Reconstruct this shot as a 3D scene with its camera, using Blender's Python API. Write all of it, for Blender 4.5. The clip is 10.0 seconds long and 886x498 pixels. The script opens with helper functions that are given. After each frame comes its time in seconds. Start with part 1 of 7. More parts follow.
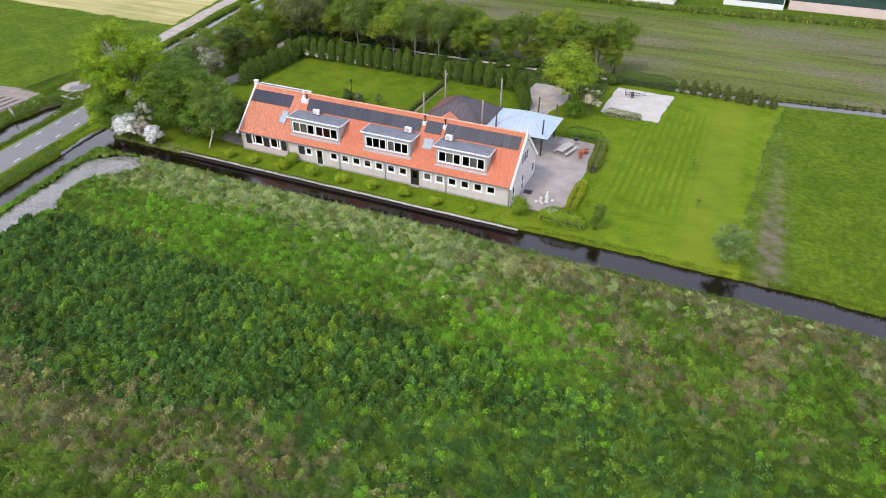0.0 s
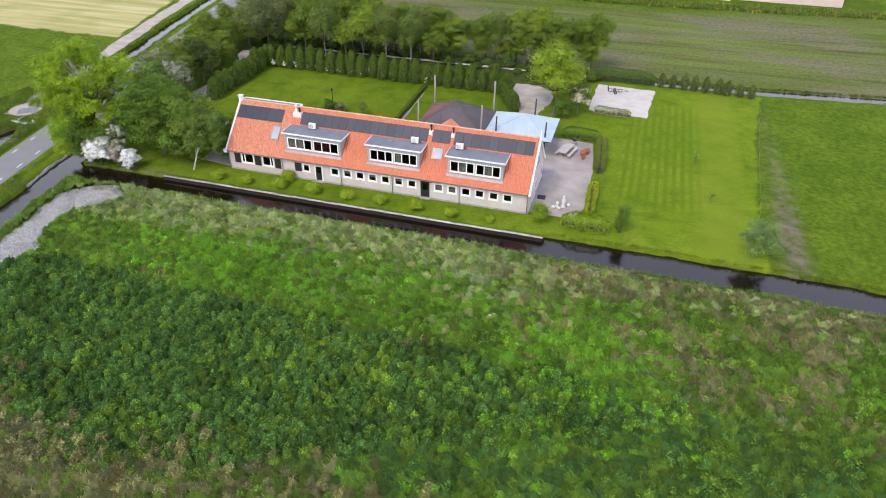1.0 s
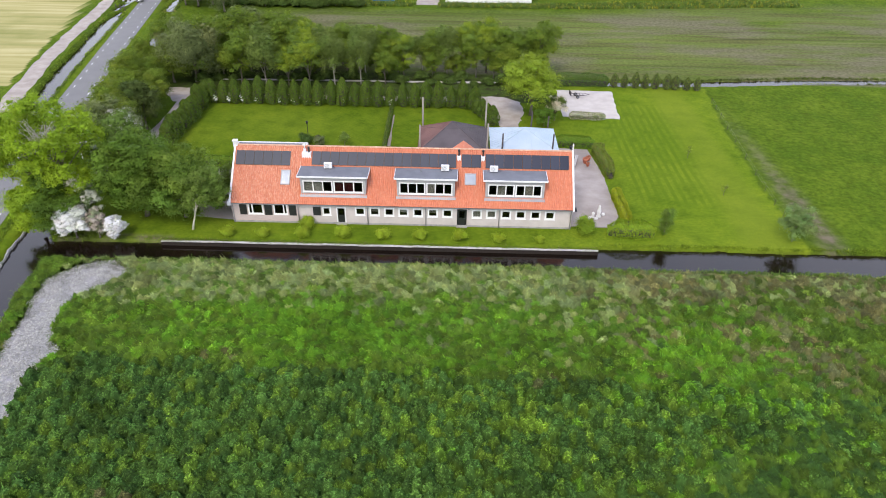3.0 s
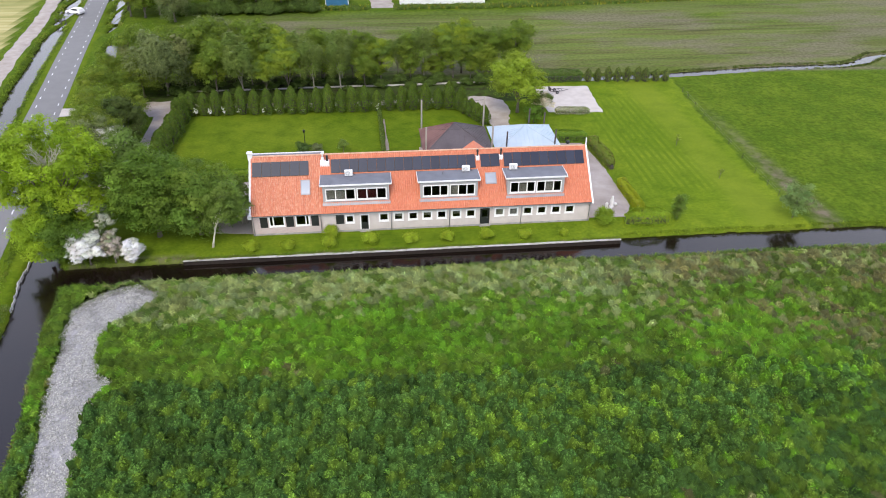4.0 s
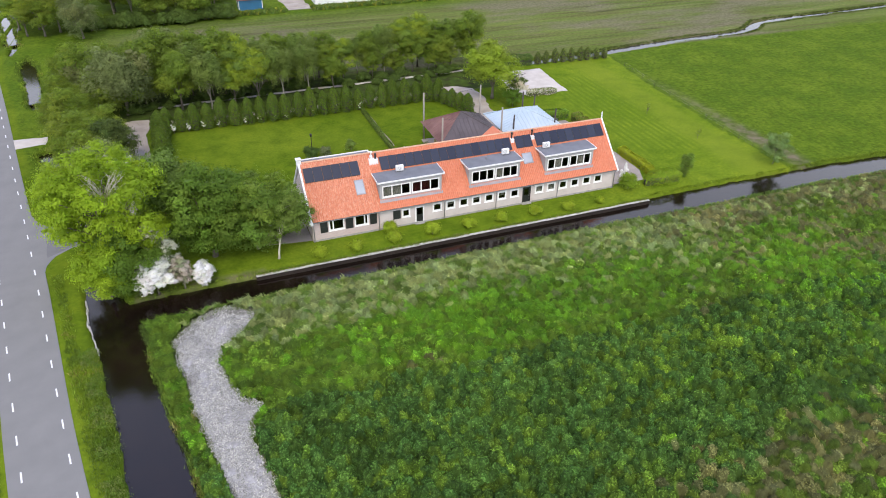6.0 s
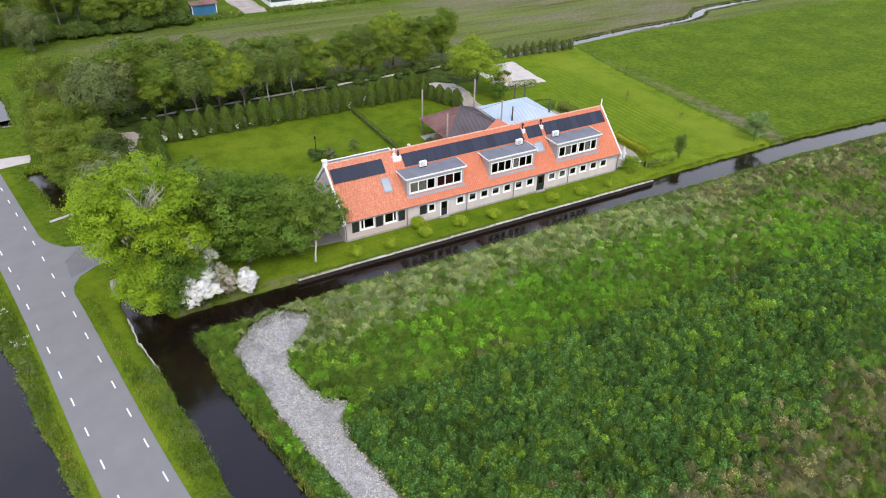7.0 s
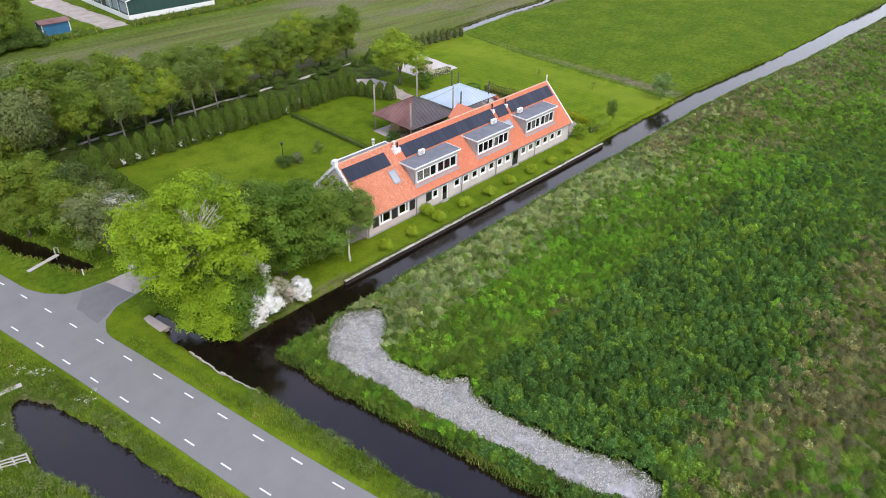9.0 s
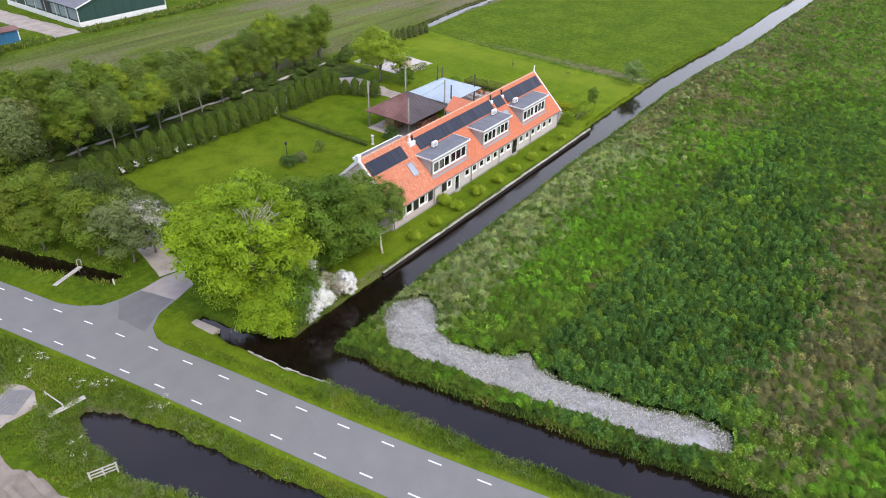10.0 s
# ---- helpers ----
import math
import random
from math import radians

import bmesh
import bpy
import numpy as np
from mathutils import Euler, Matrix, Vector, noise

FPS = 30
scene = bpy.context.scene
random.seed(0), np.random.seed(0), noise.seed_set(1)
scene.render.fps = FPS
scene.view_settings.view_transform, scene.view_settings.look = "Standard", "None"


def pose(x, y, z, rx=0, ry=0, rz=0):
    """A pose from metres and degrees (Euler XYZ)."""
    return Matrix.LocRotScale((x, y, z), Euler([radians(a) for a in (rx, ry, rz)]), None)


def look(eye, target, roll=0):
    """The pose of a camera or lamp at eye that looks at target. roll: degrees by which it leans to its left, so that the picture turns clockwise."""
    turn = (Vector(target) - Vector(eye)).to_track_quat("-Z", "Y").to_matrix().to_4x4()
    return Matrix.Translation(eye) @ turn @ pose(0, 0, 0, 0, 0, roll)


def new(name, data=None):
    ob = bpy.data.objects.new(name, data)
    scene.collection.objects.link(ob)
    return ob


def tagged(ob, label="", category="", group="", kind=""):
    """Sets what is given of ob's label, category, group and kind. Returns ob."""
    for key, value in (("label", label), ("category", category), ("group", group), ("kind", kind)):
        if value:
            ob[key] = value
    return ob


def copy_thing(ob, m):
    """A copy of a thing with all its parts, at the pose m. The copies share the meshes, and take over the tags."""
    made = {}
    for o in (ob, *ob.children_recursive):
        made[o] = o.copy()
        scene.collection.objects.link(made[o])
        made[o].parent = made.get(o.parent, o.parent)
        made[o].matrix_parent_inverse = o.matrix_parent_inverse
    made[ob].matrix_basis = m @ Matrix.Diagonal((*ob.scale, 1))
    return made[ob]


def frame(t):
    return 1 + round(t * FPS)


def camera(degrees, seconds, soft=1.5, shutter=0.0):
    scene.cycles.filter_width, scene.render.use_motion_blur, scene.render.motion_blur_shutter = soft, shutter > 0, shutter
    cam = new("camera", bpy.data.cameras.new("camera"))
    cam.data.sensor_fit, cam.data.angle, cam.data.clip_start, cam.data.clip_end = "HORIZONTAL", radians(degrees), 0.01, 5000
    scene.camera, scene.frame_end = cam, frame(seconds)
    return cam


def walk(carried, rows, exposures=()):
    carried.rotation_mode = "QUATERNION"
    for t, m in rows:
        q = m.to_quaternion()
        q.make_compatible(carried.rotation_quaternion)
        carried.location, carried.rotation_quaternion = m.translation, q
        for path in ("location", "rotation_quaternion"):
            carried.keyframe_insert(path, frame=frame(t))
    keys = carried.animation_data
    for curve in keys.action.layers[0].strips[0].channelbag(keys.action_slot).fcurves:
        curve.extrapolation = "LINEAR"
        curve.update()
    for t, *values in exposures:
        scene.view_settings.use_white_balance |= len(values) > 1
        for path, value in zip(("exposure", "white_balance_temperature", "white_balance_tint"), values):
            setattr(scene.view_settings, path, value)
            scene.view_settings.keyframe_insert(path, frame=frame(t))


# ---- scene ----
from mathutils.geometry import tessellate_polygon

cam = camera(66.2, 10.0, soft=1.0)
PATH = [
    (0, (20.933, -67.564, 41.087), (14.273, -52.354, 29.937), 0.5),
    (0.5, (15.279, -67.917, 41.025), (9.639, -52.337, 29.815), 0.7),
    (1, (9.637, -67.953, 40.967), (4.987, -52.053, 29.757), 0.6),
    (1.5, (3.919, -67.621, 40.954), (0.309, -51.421, 29.794), 0.7),
    (2, (-1.808, -67.287, 41.009), (-4.388, -50.857, 29.889), 0.7),
    (2.5, (-7.499, -67.179, 41.098), (-8.949, -50.579, 30.038), 0.7),
    (4, (-24.983, -67.289, 41.393), (-23.113, -50.669, 30.413), 0.7),
    (4.5, (-30.76, -67.178, 41.427), (-27.7, -50.738, 30.457), 0.7),
    (5, (-36.667, -66.9, 41.459), (-32.477, -50.71, 30.479), 0.7),
    (5.5, (-42.6, -66.138, 41.482), (-37.41, -50.258, 30.482), 0.8),
    (7, (-60.141, -61.507, 41.572), (-52.141, -46.857, 30.562), 0.7),
    (7.5, (-65.468, -59.171, 41.524), (-56.068, -45.391, 30.494), 1.0),
    (8, (-70.708, -56.539, 41.443), (-60.178, -43.589, 30.433), 1.1),
    (8.5, (-75.704, -53.573, 41.312), (-64.214, -41.433, 30.322), 1.1),
    (9, (-80.443, -50.262, 41.146), (-68.213, -38.852, 30.186), 1.1),
    (9.5, (-84.95, -46.845, 41.033), (-72.01, -36.225, 30.093), 1.3),
    (10, (-89.517, -43.385, 40.979), (-75.917, -33.605, 30.049), 1.3),
]
walk(cam, [(t, look(eye, target, roll)) for t, eye, target, roll in PATH])

# ---- sky and sun: a bright, thinly overcast day ----
SUN_EL, SUN_AZ = 52.0, 200.0
world = bpy.data.worlds.new("sky")
scene.world = world
world.use_nodes = True
wn, wl = world.node_tree.nodes, world.node_tree.links
wn.clear()
w_sky = wn.new("ShaderNodeTexSky")
w_sky.sky_type, w_sky.sun_disc = "NISHITA", False
w_sky.sun_elevation, w_sky.sun_rotation = radians(SUN_EL), radians(SUN_AZ)
w_sky.air_density, w_sky.dust_density = 1.0, 2.0
w_mix = wn.new("ShaderNodeMixRGB")
w_mix.inputs[0].default_value = 0.75
w_tex = wn.new("ShaderNodeTexCoord")
w_xyz = wn.new("ShaderNodeSeparateXYZ")
w_grad = wn.new("ShaderNodeValToRGB")
w_grad.color_ramp.elements[0].position, w_grad.color_ramp.elements[0].color = 0.05, (1.38, 1.46, 1.64, 1)
w_grad.color_ramp.elements[1].position, w_grad.color_ramp.elements[1].color = 0.85, (0.36, 0.42, 0.80, 1)
w_haze = w_grad.color_ramp.elements.new(0.38)
w_haze.color = (1.10, 1.17, 1.36, 1)
w_gain = wn.new("ShaderNodeMixRGB")
w_gain.blend_type = "MULTIPLY"
w_gain.inputs[0].default_value = 1.0
w_gain.inputs[2].default_value = (15.5, 15.2, 15.2, 1)
wl.new(w_tex.outputs["Generated"], w_xyz.inputs[0])
wl.new(w_xyz.outputs["Z"], w_grad.inputs[0])
wl.new(w_grad.outputs[0], w_gain.inputs[1])
wl.new(w_gain.outputs[0], w_mix.inputs[2])
w_bg = wn.new("ShaderNodeBackground")
w_bg.inputs[1].default_value = 0.12
w_out = wn.new("ShaderNodeOutputWorld")
wl.new(w_sky.outputs[0], w_mix.inputs[1])
wl.new(w_mix.outputs[0], w_bg.inputs[0])
wl.new(w_bg.outputs[0], w_out.inputs[0])
sun = new("sun", bpy.data.lights.new("sun", "SUN"))
sun.data.energy, sun.data.angle, sun.data.color = 2.45, radians(20), (1.0, 0.912, 0.755)
sun.matrix_world = pose(0, 0, 60, 90 - SUN_EL, 0, 180 - SUN_AZ)
scene.view_settings.exposure = 0.0


# ---- materials ----
def nodes_of(name):
    m = bpy.data.materials.new(name)
    m.use_nodes = True
    nt = m.node_tree
    return m, nt.nodes, nt.links, nt.nodes["Principled BSDF"]


def noise_node(n, l, scale, detail=4.0, stretch=(1, 1, 1), rough=0.55):
    geo = n.new("ShaderNodeNewGeometry")
    mp = n.new("ShaderNodeMapping")
    mp.inputs["Scale"].default_value = stretch
    l.new(geo.outputs["Position"], mp.inputs["Vector"])
    tx = n.new("ShaderNodeTexNoise")
    tx.inputs["Scale"].default_value, tx.inputs["Detail"].default_value = scale, detail
    tx.inputs["Roughness"].default_value = rough
    l.new(mp.outputs[0], tx.inputs["Vector"])
    return tx.outputs["Fac"]


def ramp(n, l, fac, stops):
    r = n.new("ShaderNodeValToRGB")
    e = r.color_ramp.elements
    while len(e) < len(stops):
        e.new(0.5)
    for k, (p, c) in zip(e, stops):
        k.position, k.color = p, (*c, 1)
    l.new(fac, r.inputs[0])
    return r.outputs[0]


def mix(n, l, fac, a, b, kind="MIX"):
    m = n.new("ShaderNodeMixRGB")
    m.blend_type = kind
    for sock, v in ((m.inputs[0], fac), (m.inputs[1], a), (m.inputs[2], b)):
        if hasattr(v, "is_linked"):
            l.new(v, sock)
        elif isinstance(v, (int, float)):
            sock.default_value = v if sock.type == "VALUE" else (v, v, v, 1)
        else:
            sock.default_value = (*v, 1)
    return m.outputs[0]


def bump(n, l, bsdf, height, strength, distance):
    b = n.new("ShaderNodeBump")
    b.inputs["Strength"].default_value, b.inputs["Distance"].default_value = strength, distance
    l.new(height, b.inputs["Height"])
    l.new(b.outputs[0], bsdf.inputs["Normal"])


def surface(name, dark, light, scale=2.0, rough=0.8, grain=40.0, relief=0.3, depth=0.01, metal=0.0, stretch=(1, 1, 1), per_object=0.0):
    """Two-scale mottled surface between two base colours."""
    m, n, l, b = nodes_of(name)
    big = ramp(n, l, noise_node(n, l, scale, 5, stretch), [(0.32, dark), (0.68, light)])
    fine = noise_node(n, l, grain, 3, stretch)
    col = mix(n, l, 0.35, big, mix(n, l, fine, dark, light))
    if per_object:
        info = n.new("ShaderNodeObjectInfo")
        col = mix(n, l, per_object, col, mix(n, l, info.outputs["Random"], dark, light))
    l.new(col, b.inputs["Base Color"])
    b.inputs["Roughness"].default_value, b.inputs["Metallic"].default_value = rough, metal
    bump(n, l, b, fine, relief, depth)
    return m


def foliage(name, gloss=0.55, through_light=0.3, warm=True, relief=0.0):
    """Leaves and blades: colour from each leaf's own tint, with light passing through."""
    m, n, l, b = nodes_of(name)
    at = n.new("ShaderNodeVertexColor")
    at.layer_name = "tint"
    lo, hi = ((0.93, 0.9, 0.85), (1.2, 1.08, 0.95)) if warm else ((0.94, 0.94, 0.95), (1.04, 1.04, 1.03))
    col = mix(n, l, noise_node(n, l, 0.6, 3), mix(n, l, 1.0, at.outputs[0], lo, "MULTIPLY"), mix(n, l, 1.0, at.outputs[0], hi, "MULTIPLY"))
    l.new(col, b.inputs["Base Color"])
    b.inputs["Roughness"].default_value = gloss
    b.inputs["Specular IOR Level"].default_value = 0.12
    if relief:
        bump(n, l, b, noise_node(n, l, 9.0, 5, rough=0.75), relief, 0.3)
    tr = n.new("ShaderNodeBsdfTranslucent")
    l.new(mix(n, l, 1.0, col, (1.15, 1.2, 0.7) if warm else (1, 1, 1), "MULTIPLY"), tr.inputs[0])
    ms = n.new("ShaderNodeMixShader")
    ms.inputs[0].default_value = through_light
    l.new(b.outputs[0], ms.inputs[1])
    l.new(tr.outputs[0], ms.inputs[2])
    l.new(ms.outputs[0], n["Material Output"].inputs[0])
    return m


def zone(n, layer):
    at = n.new("ShaderNodeAttribute")
    at.attribute_name = layer
    return at.outputs["Fac"]


def make_ground_material():
    m, n, l, b = nodes_of("ground")
    fine = noise_node(n, l, 9.0, 5)
    mid = noise_node(n, l, 0.7, 6)
    big = noise_node(n, l, 0.06, 4)
    furrow = noise_node(n, l, 0.35, 5, (0.10, 1.6, 1))
    # rough meadow
    rough = ramp(n, l, mid, [(0.25, (0.0520, 0.0720, 0.0080)), (0.5, (0.0720, 0.1220, 0.0100)), (0.75, (0.1020, 0.1620, 0.0140))])
    rough = mix(n, l, mix(n, l, 0.6, big, fine), rough, (0.0740, 0.1300, 0.0080))
    worn = noise_node(n, l, 0.16, 5, rough=0.65)
    rough = mix(n, l, 1.0, rough, ramp(n, l, worn, [(0.34, (0.84, 0.88, 0.9)), (0.5, (1.05, 1.0, 1.0)), (0.66, (1.35, 1.2, 1.3))]), "MULTIPLY")
    sward = noise_node(n, l, 1.5, 5, (1, 1, 1), 0.75)
    rough = mix(n, l, 1.0, rough, ramp(n, l, sward, [(0.33, (0.62, 0.66, 0.7)), (0.5, (1, 1, 1)), (0.66, (1.38, 1.3, 1.3))]), "MULTIPLY")
    # mown lawn, with pale mowing lines
    lawn = ramp(n, l, mid, [(0.25, (0.1012, 0.1584, 0.0097)), (0.75, (0.1514, 0.2156, 0.0132))])
    lawn = mix(n, l, ramp(n, l, big, [(0.4, (0, 0, 0)), (0.65, (1, 1, 1))]), lawn, (0.1760, 0.2332, 0.0176))
    lawn = mix(n, l, mix(n, l, 1.0, fine, 0.35, "MULTIPLY"), lawn, (0.0660, 0.1320, 0.0106))
    lawn = mix(n, l, zone(n, "open"), mix(n, l, 1.0, lawn, (0.78, 0.79, 0.75), "MULTIPLY"), lawn)
    patchy = noise_node(n, l, 0.33, 5, rough=0.65)
    lawn = mix(n, l, 1.0, lawn, ramp(n, l, patchy, [(0.34, (0.74, 0.78, 0.8)), (0.5, (1, 1, 1)), (0.66, (1.22, 1.12, 1.15))]), "MULTIPLY")
    tuft = noise_node(n, l, 2.6, 4, rough=0.7)
    lawn = mix(n, l, 1.0, lawn, ramp(n, l, tuft, [(0.33, (0.78, 0.82, 0.8)), (0.62, (1.1, 1.07, 1.0))]), "MULTIPLY")
    wave = n.new("ShaderNodeTexWave")
    wave.inputs["Scale"].default_value, wave.inputs["Distortion"].default_value = 0.30, 1.2
    wave.inputs["Detail"].default_value, wave.inputs["Detail Scale"].default_value = 2.0, 0.35
    l.new(n.new("ShaderNodeNewGeometry").outputs["Position"], wave.inputs["Vector"])
    mown = ramp(n, l, wave.outputs["Fac"], [(0.30, (0, 0, 0)), (0.75, (0.85, 0.85, 0.85))])
    mown = mix(n, l, 1.0, mown, ramp(n, l, patchy, [(0.30, (0.15, 0.15, 0.15)), (0.6, (1, 1, 1))]), "MULTIPLY")
    lawn = mix(n, l, mix(n, l, 1.0, mown, zone(n, "stripes"), "MULTIPLY"), lawn, (0.0860, 0.1420, 0.0090))
    lawn = mix(n, l, zone(n, "parched"), lawn, (0.1700, 0.2150, 0.0200))
    # old furrowed field with dead grass
    old = ramp(n, l, furrow, [(0.27, (0.0663, 0.0608, 0.0281)), (0.42, (0.1170, 0.1248, 0.0390)), (0.56, (0.1170, 0.1599, 0.0328)), (0.72, (0.1716, 0.1560, 0.0780))])
    old = mix(n, l, mix(n, l, 1.0, fine, 0.5, "MULTIPLY"), old, (0.0825, 0.1125, 0.0255))
    bands = noise_node(n, l, 0.16, 5, (0.12, 1.3, 1), 0.6)
    old = mix(n, l, 1.0, old, ramp(n, l, bands, [(0.34, (0.78, 0.78, 0.8)), (0.5, (1, 1, 1)), (0.66, (1.2, 1.17, 1.17))]), "MULTIPLY")
    old = mix(n, l, 1.0, old, ramp(n, l, sward, [(0.33, (0.68, 0.70, 0.72)), (0.5, (1, 1, 1)), (0.66, (1.3, 1.25, 1.2))]), "MULTIPLY")
    bare = ramp(n, l, sward, [(0.35, (0.105, 0.095, 0.055)), (0.65, (0.21, 0.185, 0.125))])
    old = mix(n, l, ramp(n, l, noise_node(n, l, 0.045, 5, (0.55, 1.4, 1), 0.6), [(0.47, (0, 0, 0)), (0.58, (0.75, 0.75, 0.75))]), old, bare)
    old = mix(n, l, ramp(n, l, noise_node(n, l, 0.06, 4, (0.4, 1.2, 1), 0.6), [(0.30, (0.7, 0.7, 0.7)), (0.42, (0, 0, 0))]), old, rough)
    dry = ramp(n, l, mid, [(0.3, (0.095, 0.082, 0.05)), (0.7, (0.18, 0.155, 0.10))])
    straw = ramp(n, l, furrow, [(0.3, (0.27, 0.27, 0.09)), (0.5, (0.40, 0.36, 0.15)), (0.7, (0.50, 0.45, 0.22))])
    straw = mix(n, l, ramp(n, l, big, [(0.48, (0, 0, 0)), (0.66, (0.55, 0.55, 0.55))]), straw, (0.20, 0.22, 0.06))
    mud = ramp(n, l, fine, [(0.3, (0.018, 0.014, 0.010)), (0.7, (0.05, 0.042, 0.028))])
    tone = n.new("ShaderNodeVertexColor")
    tone.layer_name = "tint"
    base = mix(n, l, fine, mix(n, l, 1.0, tone.outputs[0], 0.55, "MULTIPLY"), tone.outputs[0])
    col = mix(n, l, zone(n, "lawn"), rough, mix(n, l, 1.0, lawn, (0.97, 1.0, 0.95), "MULTIPLY"))
    col = mix(n, l, zone(n, "old"), col, old)
    # dark brown-green ground with the tree row's shade painted in
    shaded_ground = ramp(n, l, mid, [(0.35, (0.036, 0.040, 0.016)), (0.55, (0.052, 0.080, 0.016)), (0.75, (0.075, 0.115, 0.02))])
    col = mix(n, l, zone(n, "shaded_ground"), col, shaded_ground)
    col = mix(n, l, zone(n, "tall"), col, base)
    reed = ramp(n, l, fine, [(0.3, (0.13, 0.13, 0.10)), (0.7, (0.36, 0.35, 0.32))])
    col = mix(n, l, zone(n, "reed"), col, reed)
    col = mix(n, l, mix(n, l, 1.0, zone(n, "dry"), ramp(n, l, mid, [(0.3, (0.1, 0.1, 0.1)), (0.6, (1, 1, 1))]), "MULTIPLY"), col, dry)
    col = mix(n, l, zone(n, "straw"), col, straw)
    col = mix(n, l, zone(n, "mud"), col, mud)
    l.new(col, b.inputs["Base Color"])
    b.inputs["Roughness"].default_value = 0.95
    b.inputs["Specular IOR Level"].default_value = 0.03
    bump(n, l, b, mix(n, l, 0.5, fine, mix(n, l, 0.5, mid, sward)), 0.7, 0.16)
    return m


def make_water():
    m, n, l, b = nodes_of("dark_water")
    l.new(ramp(n, l, noise_node(n, l, 0.2, 4), [(0.3, (0.006, 0.004, 0.003)), (0.7, (0.013, 0.008, 0.005))]), b.inputs["Base Color"])
    b.inputs["Roughness"].default_value, b.inputs["IOR"].default_value = 0.09, 1.50
    b.inputs["Specular IOR Level"].default_value = 0.5
    bump(n, l, b, noise_node(n, l, 2.2, 3, (1, 1.6, 1)), 0.22, 0.03)
    return m


def make_asphalt():
    m, n, l, b = nodes_of("asphalt")
    fine = noise_node(n, l, 60, 2)
    col = ramp(n, l, noise_node(n, l, 0.5, 5), [(0.3, (0.175, 0.173, 0.162)), (0.7, (0.201, 0.198, 0.185))])
    col = mix(n, l, ramp(n, l, fine, [(0.4, (0, 0, 0)), (0.8, (0.3, 0.3, 0.3))]), col, (0.14, 0.138, 0.138))
    l.new(col, b.inputs["Base Color"])
    b.inputs["Roughness"].default_value = 0.8
    bump(n, l, b, fine, 0.3, 0.01)
    return m


def make_tile(name, dark, mid_c, light, pale):
    m, n, l, b = nodes_of(name)
    geo = n.new("ShaderNodeNewGeometry")
    col = ramp(n, l, geo.outputs["Random Per Island"], [(0.0, dark), (0.5, mid_c), (1.0, light)])
    col = mix(n, l, ramp(n, l, noise_node(n, l, 0.8, 5), [(0.4, (0, 0, 0)), (0.75, (0.2, 0.2, 0.2))]), col, dark)
    col = mix(n, l, ramp(n, l, noise_node(n, l, 7.0, 4, (1.6, 0.45, 0.45), 0.7), [(0.5, (0, 0, 0)), (0.68, (pale, pale, pale))]), col, (0.72, 0.44, 0.30))
    l.new(col, b.inputs["Base Color"])
    b.inputs["Roughness"].default_value = 0.75
    bump(n, l, b, noise_node(n, l, 30, 3), 0.25, 0.01)
    return m


def make_panel():
    m, n, l, b = nodes_of("solar_glass")
    geo = n.new("ShaderNodeObjectInfo")
    col = mix(n, l, geo.outputs["Random"], (0.017, 0.021, 0.036), (0.028, 0.034, 0.054))
    l.new(col, b.inputs["Base Color"])
    b.inputs["Roughness"].default_value, b.inputs["Specular IOR Level"].default_value = 0.4, 0.35
    return m


def make_glass():
    m, n, l, b = nodes_of("window_glass")
    b.inputs["Base Color"].default_value = (0.30, 0.32, 0.32, 1)
    b.inputs["Roughness"].default_value, b.inputs["IOR"].default_value = 0.02, 1.45
    b.inputs["Transmission Weight"].default_value = 1.0
    return m


def make_bricks(name, a, c, joint):
    m, n, l, b = nodes_of(name)
    geo = n.new("ShaderNodeNewGeometry")
    mp = n.new("ShaderNodeMapping")
    mp.inputs["Rotation"].default_value = (radians(90), 0, 0)
    l.new(geo.outputs["Position"], mp.inputs["Vector"])
    tx = n.new("ShaderNodeTexBrick")
    for k, v in (("Color1", a), ("Color2", c), ("Mortar", joint)):
        tx.inputs[k].default_value = (*v, 1)
    tx.inputs["Scale"].default_value, tx.inputs["Mortar Size"].default_value = 1.0, 0.006
    tx.inputs["Brick Width"].default_value, tx.inputs["Row Height"].default_value = 0.22, 0.062
    l.new(mp.outputs[0], tx.inputs["Vector"])
    col = mix(n, l, ramp(n, l, noise_node(n, l, 0.7, 5), [(0.35, (0, 0, 0)), (0.8, (0.5, 0.5, 0.5))]), tx.outputs[0], joint)
    l.new(col, b.inputs["Base Color"])
    b.inputs["Roughness"].default_value = 0.9
    bump(n, l, b, tx.outputs["Fac"], -0.3, 0.01)
    return m


